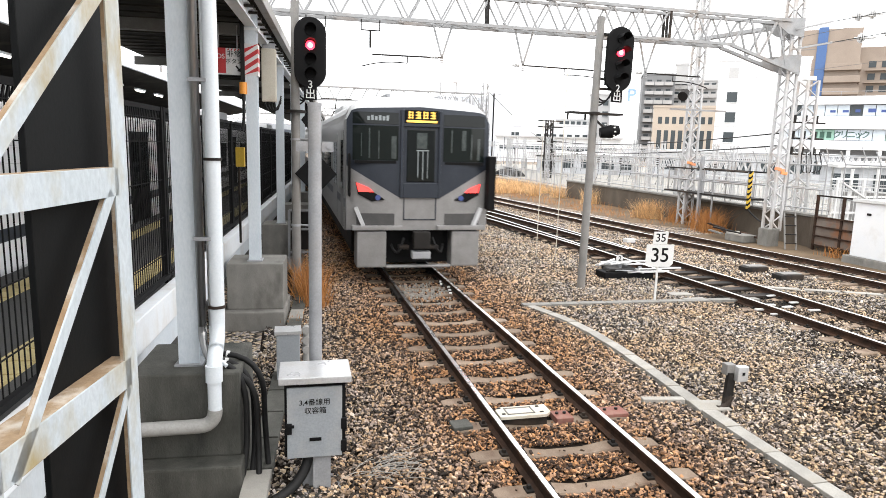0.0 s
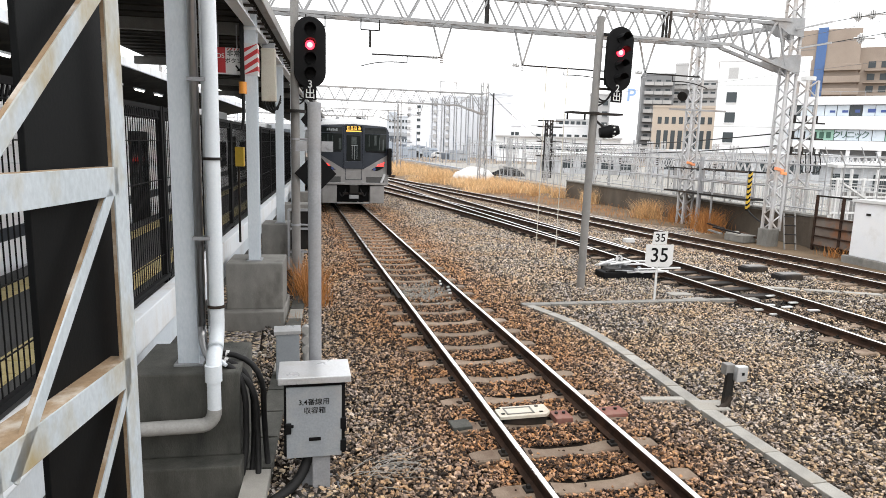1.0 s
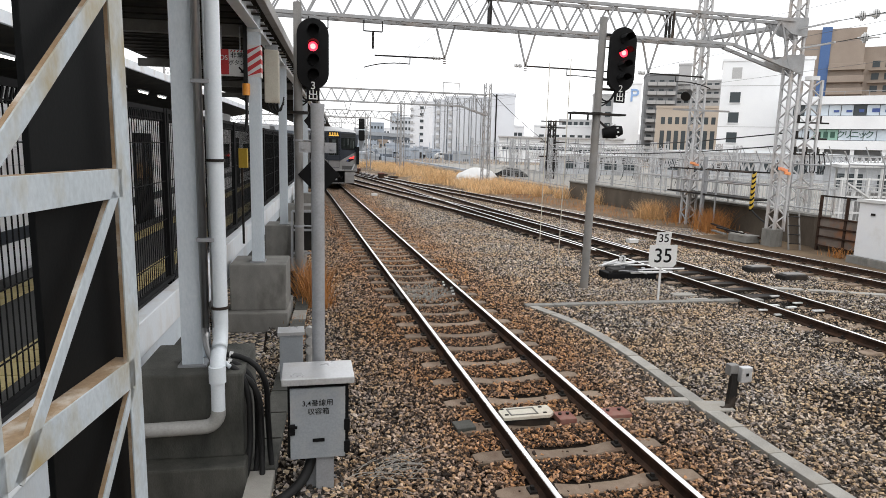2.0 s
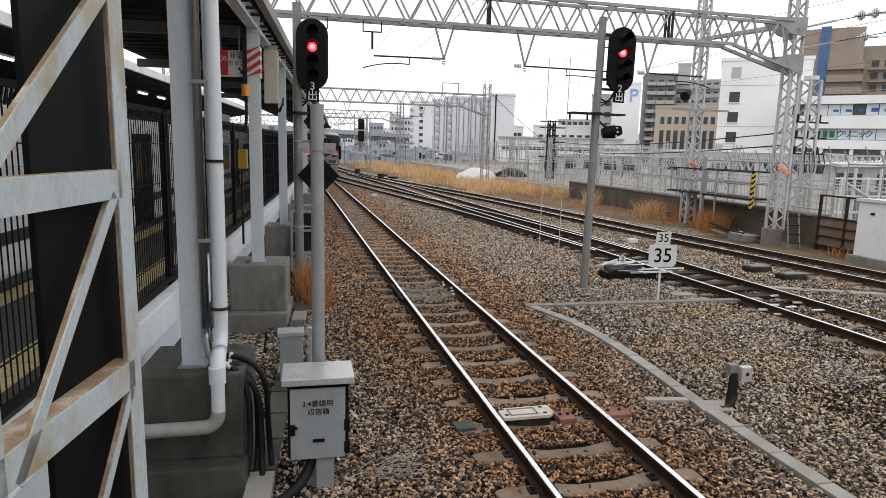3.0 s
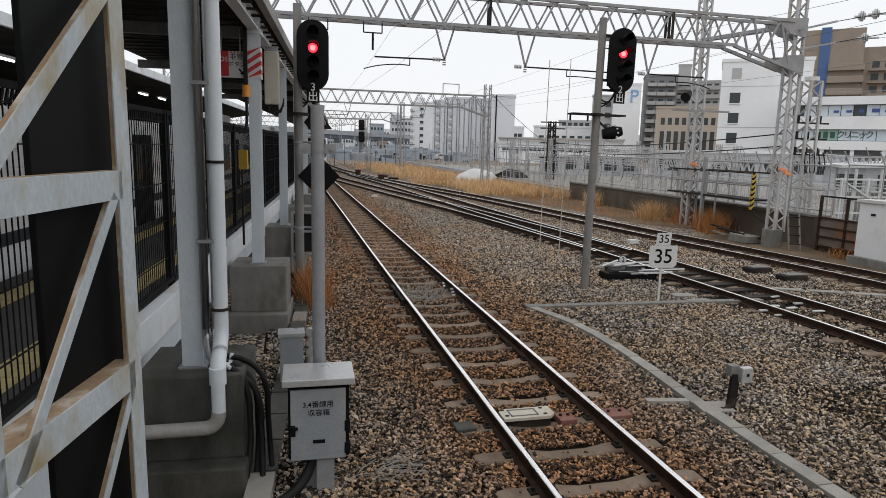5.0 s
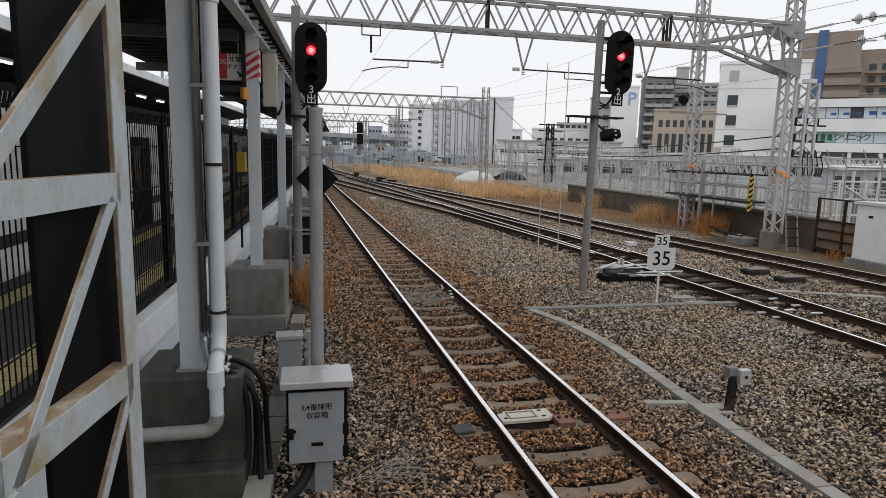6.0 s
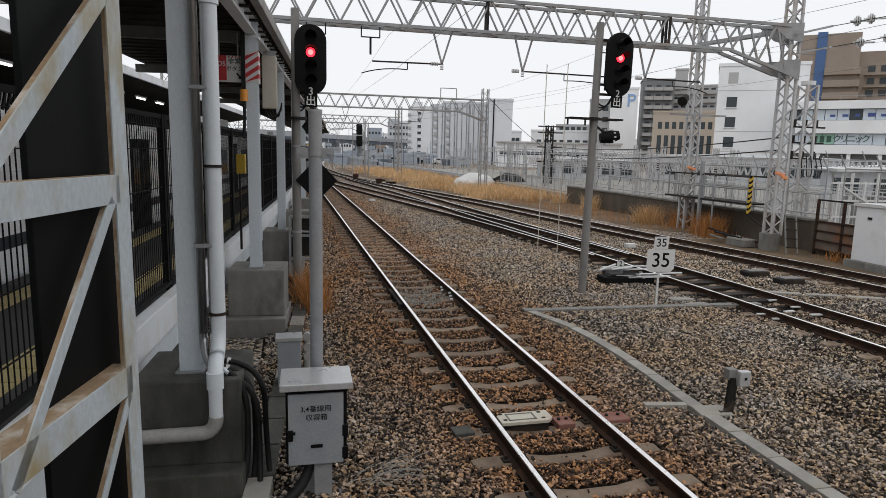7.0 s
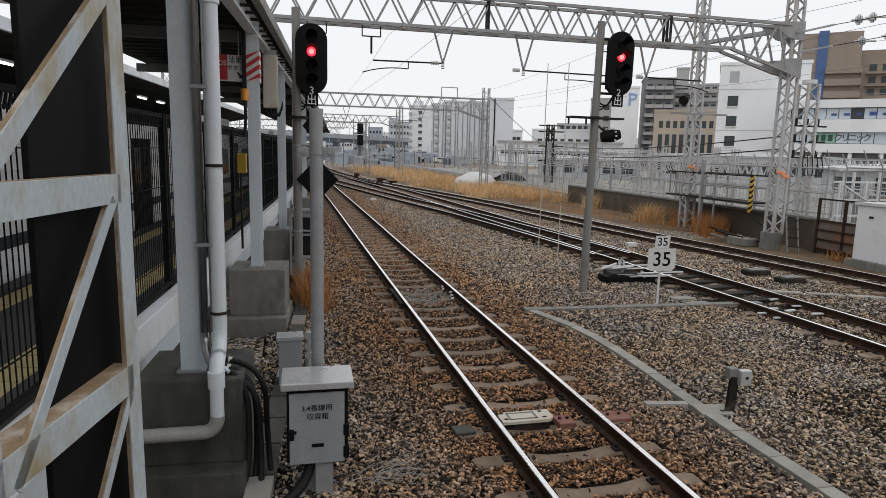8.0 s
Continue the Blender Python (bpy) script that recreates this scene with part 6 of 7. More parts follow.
building("long white upper block with small windows", 80.2, 176.0, 20.4, 8, 0, 9.4, 24.5, M_bwhite, 1, 8, 3, 1.4, 1.0, 6.0, name="low_building")
building("grey flat-topped city block", 87.3, 184.6, 12.0, 8, 0, 11.6, 25.3, M_bgrey, 2, 6, 3, 1.2, 1.3, 7.0, name="low_building")
building("low pale concrete city block", 66.5, 188.0, 8.0, 8, 0, 9.2, 19.5, M_bpale, 1, 5, 3, 1.2, 1.0, 6.5, name="low_building")
sr = building("pale windowless slab block with a dark seam", 51.6, 152.1, 5.8, 8, -3, 15.5, 18.8, M_bslab, 0, 0, 3, 1, 1, 4, name="slab_block")
bm = BM()
box(bm, -1.9, -1.6, -0.2, 0.1, -2, 15.8)
part("seam", bm, M_black, sr)
for cx, w, z1 in ((46.1, 12.1, 15.4), (39.3, 4.6, 14.6)):
    sl = building("pale grey slab block with dark vertical lines standing in for poles", cx, 164.1 + (47 - cx) * 0.25, w, 14, -3, z1, V, M_bslab, 0, 0, 3, 1, 1, 4, name="slab_block")
    # dark strips added on the wall, standing in for poles before it
    for k in range(int(w / 1.05)):
        bm = BM()
        x = -w / 2 + 0.6 + k * 1.05 + 0.2 * (k % 3)
        box(bm, x - 0.07, x + 0.07, -0.22, 0.0, -2, z1 - 0.3 * (k % 2))
        part("drain_line", bm, M_bdarkgrey, sl)
    for k in range(7):
        bm = BM()
        box(bm, -w / 2 + 1.0, -w / 2 + 1.8, -0.5, 0.1, 0.5 + k * 2.1, 1.5 + k * 2.1)
        part("balcony", bm, M_bgrey, sl)
tw = building("slim pale apartment tower with paired windows", 46.1, 225.5, 7.9, 8, -2, 18.0, V, M_bpale, 8, 1, 2.3, 1.3, 1.0, -0.6, margin=0.0)
for k in range(8):
    bm = BM()
    box(bm, -4.1, -3.0, -0.9, 1.0, -1.0 + k * 2.3, -0.2 + k * 2.3)
    part("side_balcony", bm, M_bgrey, tw)
bm = BM()
box(bm, -2.0, 1.0, 1, 6, 18.0, 20.0)
part("roof_house", bm, M_bpale, tw)
# distance haze is put into these blue-grey colours; the air itself is clear
M_bblue = surface("haze_tinted_blue_grey", (0.38, 0.44, 0.52), (0.52, 0.58, 0.66), 0.2, 0.8, bump=0.03, fine=5)
M_haze = surface("haze_tinted_render", (0.56, 0.61, 0.67), (0.66, 0.70, 0.75), 0.2, 0.8, bump=0.03, fine=5)
M_hazedeck = surface("haze_tinted_viaduct", (0.42, 0.45, 0.49), (0.52, 0.55, 0.58), 0.15, 0.8, bump=0.03, fine=5, stain=(0.25, 0.27, 0.30), stain_amount=0.5, stain_scale=0.2)
M_hazedark = surface("haze_and_shade_dark", (0.10, 0.12, 0.15), (0.16, 0.19, 0.23), 0.3, 0.8, bump=0.03, fine=5)


def polar(d, a):
    return d * math.sin(radians(a)), d * math.cos(radians(a))


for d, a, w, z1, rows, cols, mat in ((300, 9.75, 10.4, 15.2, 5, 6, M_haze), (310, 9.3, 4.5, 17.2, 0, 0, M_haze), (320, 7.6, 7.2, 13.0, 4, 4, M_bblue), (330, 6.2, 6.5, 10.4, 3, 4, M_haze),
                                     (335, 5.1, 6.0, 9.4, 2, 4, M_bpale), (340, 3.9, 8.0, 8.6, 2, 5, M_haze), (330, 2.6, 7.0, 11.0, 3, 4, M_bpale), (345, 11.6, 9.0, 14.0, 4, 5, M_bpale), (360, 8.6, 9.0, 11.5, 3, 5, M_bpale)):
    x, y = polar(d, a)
    building("far grey city block, haze tinted into its colour", x, y, w, 8, -2, z1, a, mat, rows, cols, 2.9, 0.9, 1.2, z1 - 2.6 - 2.9 * (rows - 1), name="far_block")
rng = random.Random(11)
for k in range(10):
    building("far city block, haze tinted into its colour", 150 + k * 9, 250 - k * 14, 12, 8, -2, rng.uniform(6, 14), V + 20, M_bpale, 2, 4, 2.8, 0.9, 1.1, 1, name="far_block")
x, y = polar(172, 8.15)
building("small dark red house below the viaduct", x, y, 2.3, 4, -1.5, 3.6, 8, M_bbrown, 2, 2, 2.0, 0.4, 0.8, 0.2, name="far_house")
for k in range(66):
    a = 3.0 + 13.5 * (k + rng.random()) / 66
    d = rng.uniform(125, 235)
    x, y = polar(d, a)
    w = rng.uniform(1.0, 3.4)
    building("small far house or shed, haze tinted into its colour", x, y, w, 5, -1.5, rng.uniform(0.2, 2.7), a + rng.uniform(-25, 25), rng.choice([M_bblue, M_bblue, M_hazedeck, M_bblue, M_haze, M_hazedark, M_hazedeck]), rng.choice([0, 0, 1]), rng.choice([2, 3, 4]), 2.8, w * 0.1, 0.4, -0.2 + 0.4 * rng.random(), name="far_house")

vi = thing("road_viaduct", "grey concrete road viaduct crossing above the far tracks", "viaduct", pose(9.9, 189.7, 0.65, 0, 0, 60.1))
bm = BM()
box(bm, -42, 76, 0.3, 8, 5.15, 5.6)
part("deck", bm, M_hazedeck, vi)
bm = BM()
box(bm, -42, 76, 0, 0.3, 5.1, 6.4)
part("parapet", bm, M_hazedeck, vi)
# dark girder colour paints the shade under the deck
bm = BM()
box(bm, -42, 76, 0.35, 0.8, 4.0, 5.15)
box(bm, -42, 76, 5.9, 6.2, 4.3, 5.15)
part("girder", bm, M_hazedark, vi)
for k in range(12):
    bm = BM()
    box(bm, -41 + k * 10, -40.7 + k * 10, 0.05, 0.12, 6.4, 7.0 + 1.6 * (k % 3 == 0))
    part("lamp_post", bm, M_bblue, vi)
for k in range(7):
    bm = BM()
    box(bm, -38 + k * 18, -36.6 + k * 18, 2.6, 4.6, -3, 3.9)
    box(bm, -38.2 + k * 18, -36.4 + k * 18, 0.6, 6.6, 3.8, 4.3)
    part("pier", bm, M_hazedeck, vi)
bm = BM()
box(bm, 17.6, 17.9, 62, 210, -0.3, 0.55)
solid("wall_lineside", bm, M_bblue, "low grey-blue concrete lineside wall, haze tinted into its colour", "wall", kind="structure")


# ---- dry grass bank ----
def grass(name, label, n, place, h0, h1, wid, mat, seed):
    rng = np.random.default_rng(seed)
    vs, fs = [], []
    for k in range(n):
        x, y, z = place(rng)
        a, h = rng.uniform(0, 6.28), rng.uniform(h0, h1)
        lx, ly = rng.normal(0, 0.38) * h, rng.normal(0, 0.38) * h
        dx, dy = math.cos(a) * wid / 2, math.sin(a) * wid / 2
        i = len(vs)
        vs += [(x - dx, y - dy, z), (x + dx, y + dy, z), (x + lx * 0.4 + dx * 0.8, y + ly * 0.4 + dy * 0.8, z + h * 0.6), (x + lx * 0.4 - dx * 0.8, y + ly * 0.4 - dy * 0.8, z + h * 0.6), (x + lx, y + ly, z + h)]
        fs += [(i, i + 1, i + 2, i + 3), (i + 3, i + 2, i + 4)]
    me = bpy.data.meshes.new(name)
    me.from_pydata(vs, [], fs)
    me.materials.append(mat)
    return tagged(new(name, me), label, "grass", kind="stuff")


M_straw = surface("dry_straw", (0.68, 0.40, 0.17), (0.98, 0.70, 0.40), 0.28, 0.9, bump=0, island=0.5)
M_weed = surface("rust_brown_weed", (0.46, 0.19, 0.05), (0.60, 0.28, 0.09), 2, 0.9, bump=0, island=0.35)


def bank_clumps():
    rng = random.Random(17)
    out = []
    for k in range(620):
        y = 39.5 + 58 * rng.random() ** 1.5
        x0 = track_far(y) + 1.9 + 0.9 * math.sin(y * 0.6) + (2.0 if y > 55 else 0)
        x1 = 16.6 + (1.3 if y > 38 else 0.0)
        out.append((x0 + (x1 - x0) * rng.random() ** 0.8, y, rng.uniform(0.15, 0.45)))
    return out


CLUMPS = bank_clumps()


def bank(rng):
    x, y, s = CLUMPS[int(rng.integers(len(CLUMPS)))]
    return x + rng.normal(0, s), y + rng.normal(0, s * 1.3), GZ - 0.05 - rng.random() * 0.25


def tuft_at(spots, s):
    def place(rng):
        x, y = spots[int(rng.integers(len(spots)))]
        return x + rng.normal(0, s), y + rng.normal(0, s), GZ - 0.03
    return place


grass("dry_grass", "tall straw-coloured dry grass on the bank", 34000, bank, 0.35, 0.95, 0.022, M_straw, 3)
grass("dry_grass", "straw-brown dry tufts along the retaining wall", 2600, tuft_at([(16.2, 36.0), (16.4, 32.2), (15.7, 25.6), (15.95, 25.3), (15.2, 37.5)], 0.2), 0.2, 1.05, 0.014, M_straw, 4)
grass("dry_weeds", "rust-brown dead weeds beside the mast", 1700, tuft_at([(16.2, 21.6), (16.3, 22.3), (15.9, 21.2), (16.4, 24.0)], 0.25), 0.2, 1.1, 0.013, M_weed, 5)
def verge(rng):
    y = rng.uniform(21, 40)
    return min(16.95, track_far(y) + 2.3 + abs(rng.normal(0, 2.0)) + max(0, 24 - y) * 0.6), y, GZ - 0.02


grass("dry_weeds", "short withered weeds on the bare soil below the wall", 2600, verge, 0.08, 0.4, 0.012, M_weed, 12)
grass("dry_weeds", "small rust-brown weeds before the rusty gate", 160, tuft_at([(16.1, 15.5), (16.2, 14.9)], 0.2), 0.15, 0.45, 0.02, M_weed, 9)
grass("dry_weeds", "rust-brown dead weeds at the signal pole", 700, tuft_at([(0.42, 12.0), (0.38, 12.5), (0.5, 11.6)], 0.13), 0.3, 0.95, 0.012, M_weed, 6)
grass("dry_weeds", "thin withered weeds by the column pedestals", 260, tuft_at([(0.2, 9.6), (0.25, 14.0), (0.3, 15.5), (0.1, 10.4)], 0.12), 0.08, 0.3, 0.008, M_weed, 15)
bm = BM()
row = []
for k in range(110):
    y = 20.5 + k * 0.75
    e = track_far(y) + 2.0 + 0.7 * noise.noise(Vector((y * 0.5, 3, 1))) + 0.4 * noise.noise(Vector((y * 1.7, 8, 1))) + max(0, 24 - y) * 0.8
    row.append([bm.verts.new((min(e, 16.9), y, -0.22)), bm.verts.new((min(e + 0.5, 16.92), y, -0.155 + 0.02 * noise.noise(Vector((y, 0, 0))))), bm.verts.new((17.0, y, -0.11 + 0.04 * noise.noise(Vector((y * 0.8, 5, 0)))))])
for p, q in zip(row, row[1:]):
    for i in (0, 1):
        bm.faces.new((p[i], p[i + 1], q[i + 1], q[i]))
bank_soil = solid("bank_soil", bm, surface("straw_soil", (0.10, 0.065, 0.035), (0.22, 0.15, 0.085), 0.8, 0.95, bump=0.6, fine=20), "dry soil under the grass bank", "soil", kind="structure")

bm = BM()
row = []
for k in range(22):
    y = 11.0 + k * 0.45
    e = track_far(y) + 1.25 + 0.25 * noise.noise(Vector((y * 0.9, 2, 7)))
    row.append([bm.verts.new((e, y, -0.2)), bm.verts.new((e + 0.35, y, -0.165 + 0.02 * noise.noise(Vector((y * 2, 4, 0))))), bm.verts.new((16.95, y, -0.15))])
for p, q in zip(row, row[1:]):
    for i in (0, 1):
        bm.faces.new((p[i], p[i + 1], q[i + 1], q[i]))
solid("verge_soil", bm, bank_soil.data.materials[0], "trodden brown soil between track and wall", "soil", kind="structure")


def heap(x, y, rx, ry, rz, mat, label):
    bm = BM()
    bmesh.ops.create_icosphere(bm, subdivisions=4, radius=1.0)
    for v in bm.verts:
        k = 1 + 0.10 * noise.noise(v.co * 2.3) + 0.03 * noise.noise(v.co * 7)
        v.co = Vector((v.co.x * rx * k, v.co.y * ry * k, max(-0.1, v.co.z) * rz * k))
    for f in bm.faces:
        f.smooth = True
    solid("tarpaulin_mound", bm, mat, label, "mound", pose(x, y, -0.2), group="sheeted mounds")


heap(15.9, 53, 2.0, 1.3, 1.25, M_signwhite, "heap under a white sheet behind the grass")
heap(19.0, 53, 1.8, 1.2, 1.25, M_black, "heap under a black sheet behind the grass")


# ---- overhead wires ----
def wire(label, pts, r, mat=None, name="overhead_wire"):
    bm = BM()
    tube(bm, pts, r, 5)
    return solid(name, bm, mat or M_wire, label, "wire", group="overhead wires")


for path in (track_main, track_right, track_far):
    wire("thin contact wire over a track", [(path(y) + (0.2 if (i % 2) else -0.2), y, 5.05) for i, y in enumerate((-10, 17.8, 50, 84, 112, 145))], 0.004)
    pts = []
    for a, b in ((-12, 17.8), (17.8, 50), (50, 84), (84, 112)):
        for k in range(9):
            f = k / 9
            y = a + (b - a) * f
            pts.append((path(y), y, 5.95 - 0.5 * 4 * f * (1 - f)))
    wire("thin sagging messenger wire over a track", pts, 0.004)
for p0, p1, sag in (((30, 8.0, 9.6), (15.6, 16.2, 6.75), 0.0), ((30, 8.0, 9.1), (15.6, 16.3, 6.15), 0.0), ((21.5, 50.2, 3.0), (15.9, 50, 7.2), 0.2), ((15.6, 17.7, 3.55), (21.4, 50.3, 3.5), 0.35), ((15.6, 17.7, 3.15), (21.4, 50.3, 2.9), 0.35)):
    a, b = Vector(p0), Vector(p1)
    wire("black feeder cable strung between masts", [a.lerp(b, k / 12) - Vector((0, 0, sag * 4 * (k / 12) * (1 - k / 12))) for k in range(13)], 0.022 if p0[2] < 4 else 0.012, M_rubber)
ins = BM()
for k in range(4):
    tube(ins, [(0, 0, k * 0.05), (0, 0, k * 0.05 + 0.02)], (0.10, 0.15, 0.15, 0.10)[k], 14)
tube(ins, [(0, 0, -0.1), (0, 0, 0.45)], 0.03, 8)
ins = mesh_of("insulator", ins, M_signwhite)
for x, y, z in ((16.22, 16.0, 6.91), (16.6, 15.9, 6.98), (16.41, 16.0, 6.31), (17.26, 15.9, 6.5)):
    ob = new("wire_insulator", ins)
    ob.matrix_basis = pose(x, y, z, 90, 0, 55)
    tagged(ob, "white ribbed porcelain insulator on a feeder cable", "insulator", "wire insulators")


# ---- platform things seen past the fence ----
# stainless with daylight put into its colour, for the standing train
M_litsteel = surface("lit_stainless", (1.1, 1.1, 1.12), (1.2, 1.2, 1.22), 2, 0.3, 0.2, bump=0.03, stretch=(1, 0.1, 4))
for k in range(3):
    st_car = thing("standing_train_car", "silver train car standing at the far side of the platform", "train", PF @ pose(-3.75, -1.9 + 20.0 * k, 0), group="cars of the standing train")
    car_common(st_car, 19.5, False, M_litsteel, M_black)
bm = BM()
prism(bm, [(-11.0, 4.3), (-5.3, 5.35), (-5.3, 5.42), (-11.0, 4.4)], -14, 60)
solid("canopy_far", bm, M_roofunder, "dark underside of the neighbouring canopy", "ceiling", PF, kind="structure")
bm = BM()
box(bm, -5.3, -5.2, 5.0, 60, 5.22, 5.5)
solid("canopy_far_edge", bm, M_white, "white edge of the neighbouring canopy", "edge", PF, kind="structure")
# added dark panel that covers the sky in the view's top-left corner
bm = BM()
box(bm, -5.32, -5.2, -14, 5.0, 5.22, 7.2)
solid("canopy_far_fascia", bm, M_roofunder, "dark panel added to fill the upper left of the camera's view", "fascia", PF, kind="structure")
for k in range(12):
    fl = thing("platform_lamp", "lit fluorescent strip lamp under the canopy", "lamp", PF @ pose(-6.6, 6 + k * 3.0, 4.82), group="platform lamps")
    bm = BM()
    tube(bm, [(0, 0, 0), (0, 1.2, 0)], 0.03, 8)
    part("tube", bm, M_lamp, fl)
    bm = BM()
    box(bm, -0.06, 0.06, -0.05, 1.25, 0.03, 0.1)
    part("fitting", bm, M_white, fl)

# signs and boxes on the second column
es = thing("emergency_sign", "white and red emergency button sign hung under the canopy", "sign", pose(-0.80, 10.72, 3.84, 0, 0, -4))
bm = BM()
box(bm, -0.30, 0.16, -0.02, 0.02, 0, 0.40)
bd = part("board", bm, M_signwhite, es)
bm = BM()
box(bm, -0.30, -0.09, -0.026, -0.02, 0.02, 0.40)
part("red_field", bm, M_red, bd)
for k in range(5):
    bm = BM()
    prism(bm, [(-0.07 + k * 0.05, 0.365), (-0.05 + k * 0.05, 0.365), (-0.03 + k * 0.05, 0.395), (-0.05 + k * 0.05, 0.395)], -0.024, -0.02)
    part("hatch", bm, M_red, bd)
bm = BM()
prism(bm, [(0.05, 0.13), (0.07, 0.145), (0.115, 0.09), (0.13, 0.115), (0.14, 0.045), (0.07, 0.06), (0.095, 0.075)], -0.024, -0.02)
part("arrow", bm, M_black, bd)
lettering("lettering", "非常", 0.10, pose(0.03, -0.0225, 0.31, *STAND), M_black, bd)
lettering("lettering", "ボタン", 0.085, pose(0.03, -0.0225, 0.20, *STAND), M_black, bd)
lettering("lettering", "SOS", 0.10, pose(-0.19, -0.028, 0.27, *STAND), M_signwhite, bd)
bm = BM()
bar(bm, (-0.2, 0, 0.4), (-0.2, 0, 0.75), 0.02, 0.02)
bar(bm, (0.08, 0, 0.4), (0.08, 0, 0.75), 0.02, 0.02)
part("hanger", bm, M_galv, es)
bn = thing("warning_band", "red and white striped band round a canopy column", "warning band", PF @ pose(0.64, COLS[1], 3.84))
bm = BM()
box(bm, -0.108, 0.108, -0.113, 0.113, 0, 0.48)
part("base", bm, M_signwhite, bn)
for k in range(4):
    bm = BM()
    z = -0.02 + k * 0.135
    vs = [(-0.11, max(0, z - 0.06)), (0.11, min(0.48, z + 0.09)), (0.11, min(0.48, z + 0.16)), (-0.11, min(0.48, max(0.001, z + 0.01)))]
    prism(bm, vs, -0.116, 0.116)
    part("red_stripe", bm, M_red, bn)
pb = thing("power_box", "cream distribution box with looped cables under the canopy", "distribution box", PF @ pose(0.72, 12.6, 3.55))
bm = BM()
box(bm, -0.12, 0.14, -0.1, 0.1, 0, 0.95)
part("case", bm, M_cream, pb, bevel=0.02)
bm = BM()
box(bm, -0.1, 0.12, -0.02, 0.02, 0.95, 1.05)
part("bracket", bm, M_galv, pb)
for k in range(4):
    bm = BM()
    tube(bm, arc((-0.08 + 0.06 * k, 0, 0), (0.0 + 0.05 * k, -0.05, -0.35), (0.22, 0, 0.0 + 0.04 * k)), 0.014, 6)
    part("cable", bm, M_rubber, pb)
ab = thing("alarm_lamp", "small orange alarm lamp with hanging cable", "lamp", PF @ pose(0.52, 10.72, 3.55))
bm = BM()
tube(bm, [(0, 0, 0), (0, 0, 0.18)], 0.06, 12)
part("lens", bm, surface("orange_plastic", (0.95, 0.35, 0.03), (1.0, 0.4, 0.05), 2, 0.3, bump=0), ab)
bm = BM()
tube(bm, arc((0, 0, 0), (0.02, 0, -0.4), (-0.03, 0, -0.55)), 0.025, 8)
box(bm, -0.03, 0.03, -0.03, 0.03, 0.18, 1.1)
part("cable", bm, M_rubber, ab)
yb2 = thing("yellow_box", "yellow emergency box on the platform fence", "emergency box", PF @ pose(0.38, 11.2, 2.4))
bm = BM()
box(bm, -0.065, 0.075, -0.06, 0.06, 0, 0.32)
part("case", bm, M_yellow, yb2, bevel=0.01)
bm = BM()
tube(bm, [(-0.02, 0, 0), (-0.02, 0, -1.28)], 0.02, 8)
part("stem", bm, M_dark, yb2)
# low equipment frame by the first signal
ef = thing("equipment_frame", "grey steel equipment frame behind the signal pole", "steel frame", pose(0.35, 15.2, 0))
for z in (0.25, 0.8, 1.25):
    bm = BM()
    bar(bm, (-0.3, 0, z), (0.3, 0, z), 0.05, 0.05)
    part("shelf_bar", bm, M_galv, ef)
for x in (-0.3, 0.3):
    bm = BM()
    bar(bm, (x, 0, -0.16), (x, 0, 1.25), 0.05, 0.05)
    part("upright", bm, M_galv, ef)
bm = BM()
box(bm, -0.25, 0.25, 0.05, 0.4, 0.3, 1.2)
part("box", bm, M_dark, ef, bevel=0.02)


# ---- platform end under the camera; unseen wall and roof added to dim reflections ----
bm = BM()
box(bm, -30, 40, -40.3, -40, -0.3, 8)
solid("wall_station", bm, M_bgrey, "unseen plain grey wall behind the camera, added to dim reflections", "wall", kind="structure")
bm = BM()
box(bm, -12, -2.0, -30, -4, 6.0, 6.2)
solid("ceiling_station", bm, M_roofunder, "unseen dark roof behind the camera, added to hold back sky light", "ceiling", kind="structure")
bm = BM()
box(bm, -1.9, 0.9, -16, 1.2, 0.9, 1.1)
solid("platform_end", bm, M_asphalt, "dark asphalt platform end", "platform", kind="structure")
bm = BM()
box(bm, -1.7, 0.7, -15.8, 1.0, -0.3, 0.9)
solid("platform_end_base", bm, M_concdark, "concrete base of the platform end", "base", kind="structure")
for x, y in ((-11.8, -4.2), (-2.2, -4.2), (-2.2, -29.8), (-11.8, -29.8)):
    bm = BM()
    box(bm, x - 0.15, x + 0.15, y - 0.15, y + 0.15, -0.3, 6.0)
    solid("station_column", bm, M_grey, "unseen grey steel column carrying the added roof", "column", kind="structure")

for k in range(58):
    a = radians(3.0 + k * 0.30)
    d = 112 + 22 * math.sin(k * 1.7)
    fp2 = thing("far_pole", "thin grey pole standing among the far buildings", "pole", pose(d * math.sin(a), d * math.cos(a), 0), group="far poles")
    bm = BM()
    tube(bm, [(0, 0, -0.3), (0, 0, 1.5 + 2.9 * (math.sin(k * 2.3) ** 2))], 0.055, 6)
    part("shaft", bm, M_bblue if k % 3 else M_hazedark, fp2)
    if k % 4 == 1:
        bm = BM()
        z = 1.3 + 2.7 * (math.sin(k * 2.3) ** 2)
        bar(bm, (-0.8, 0, z), (0.8, 0, z), 0.08, 0.08)
        part("cross_arm", bm, M_hazedark, fp2)
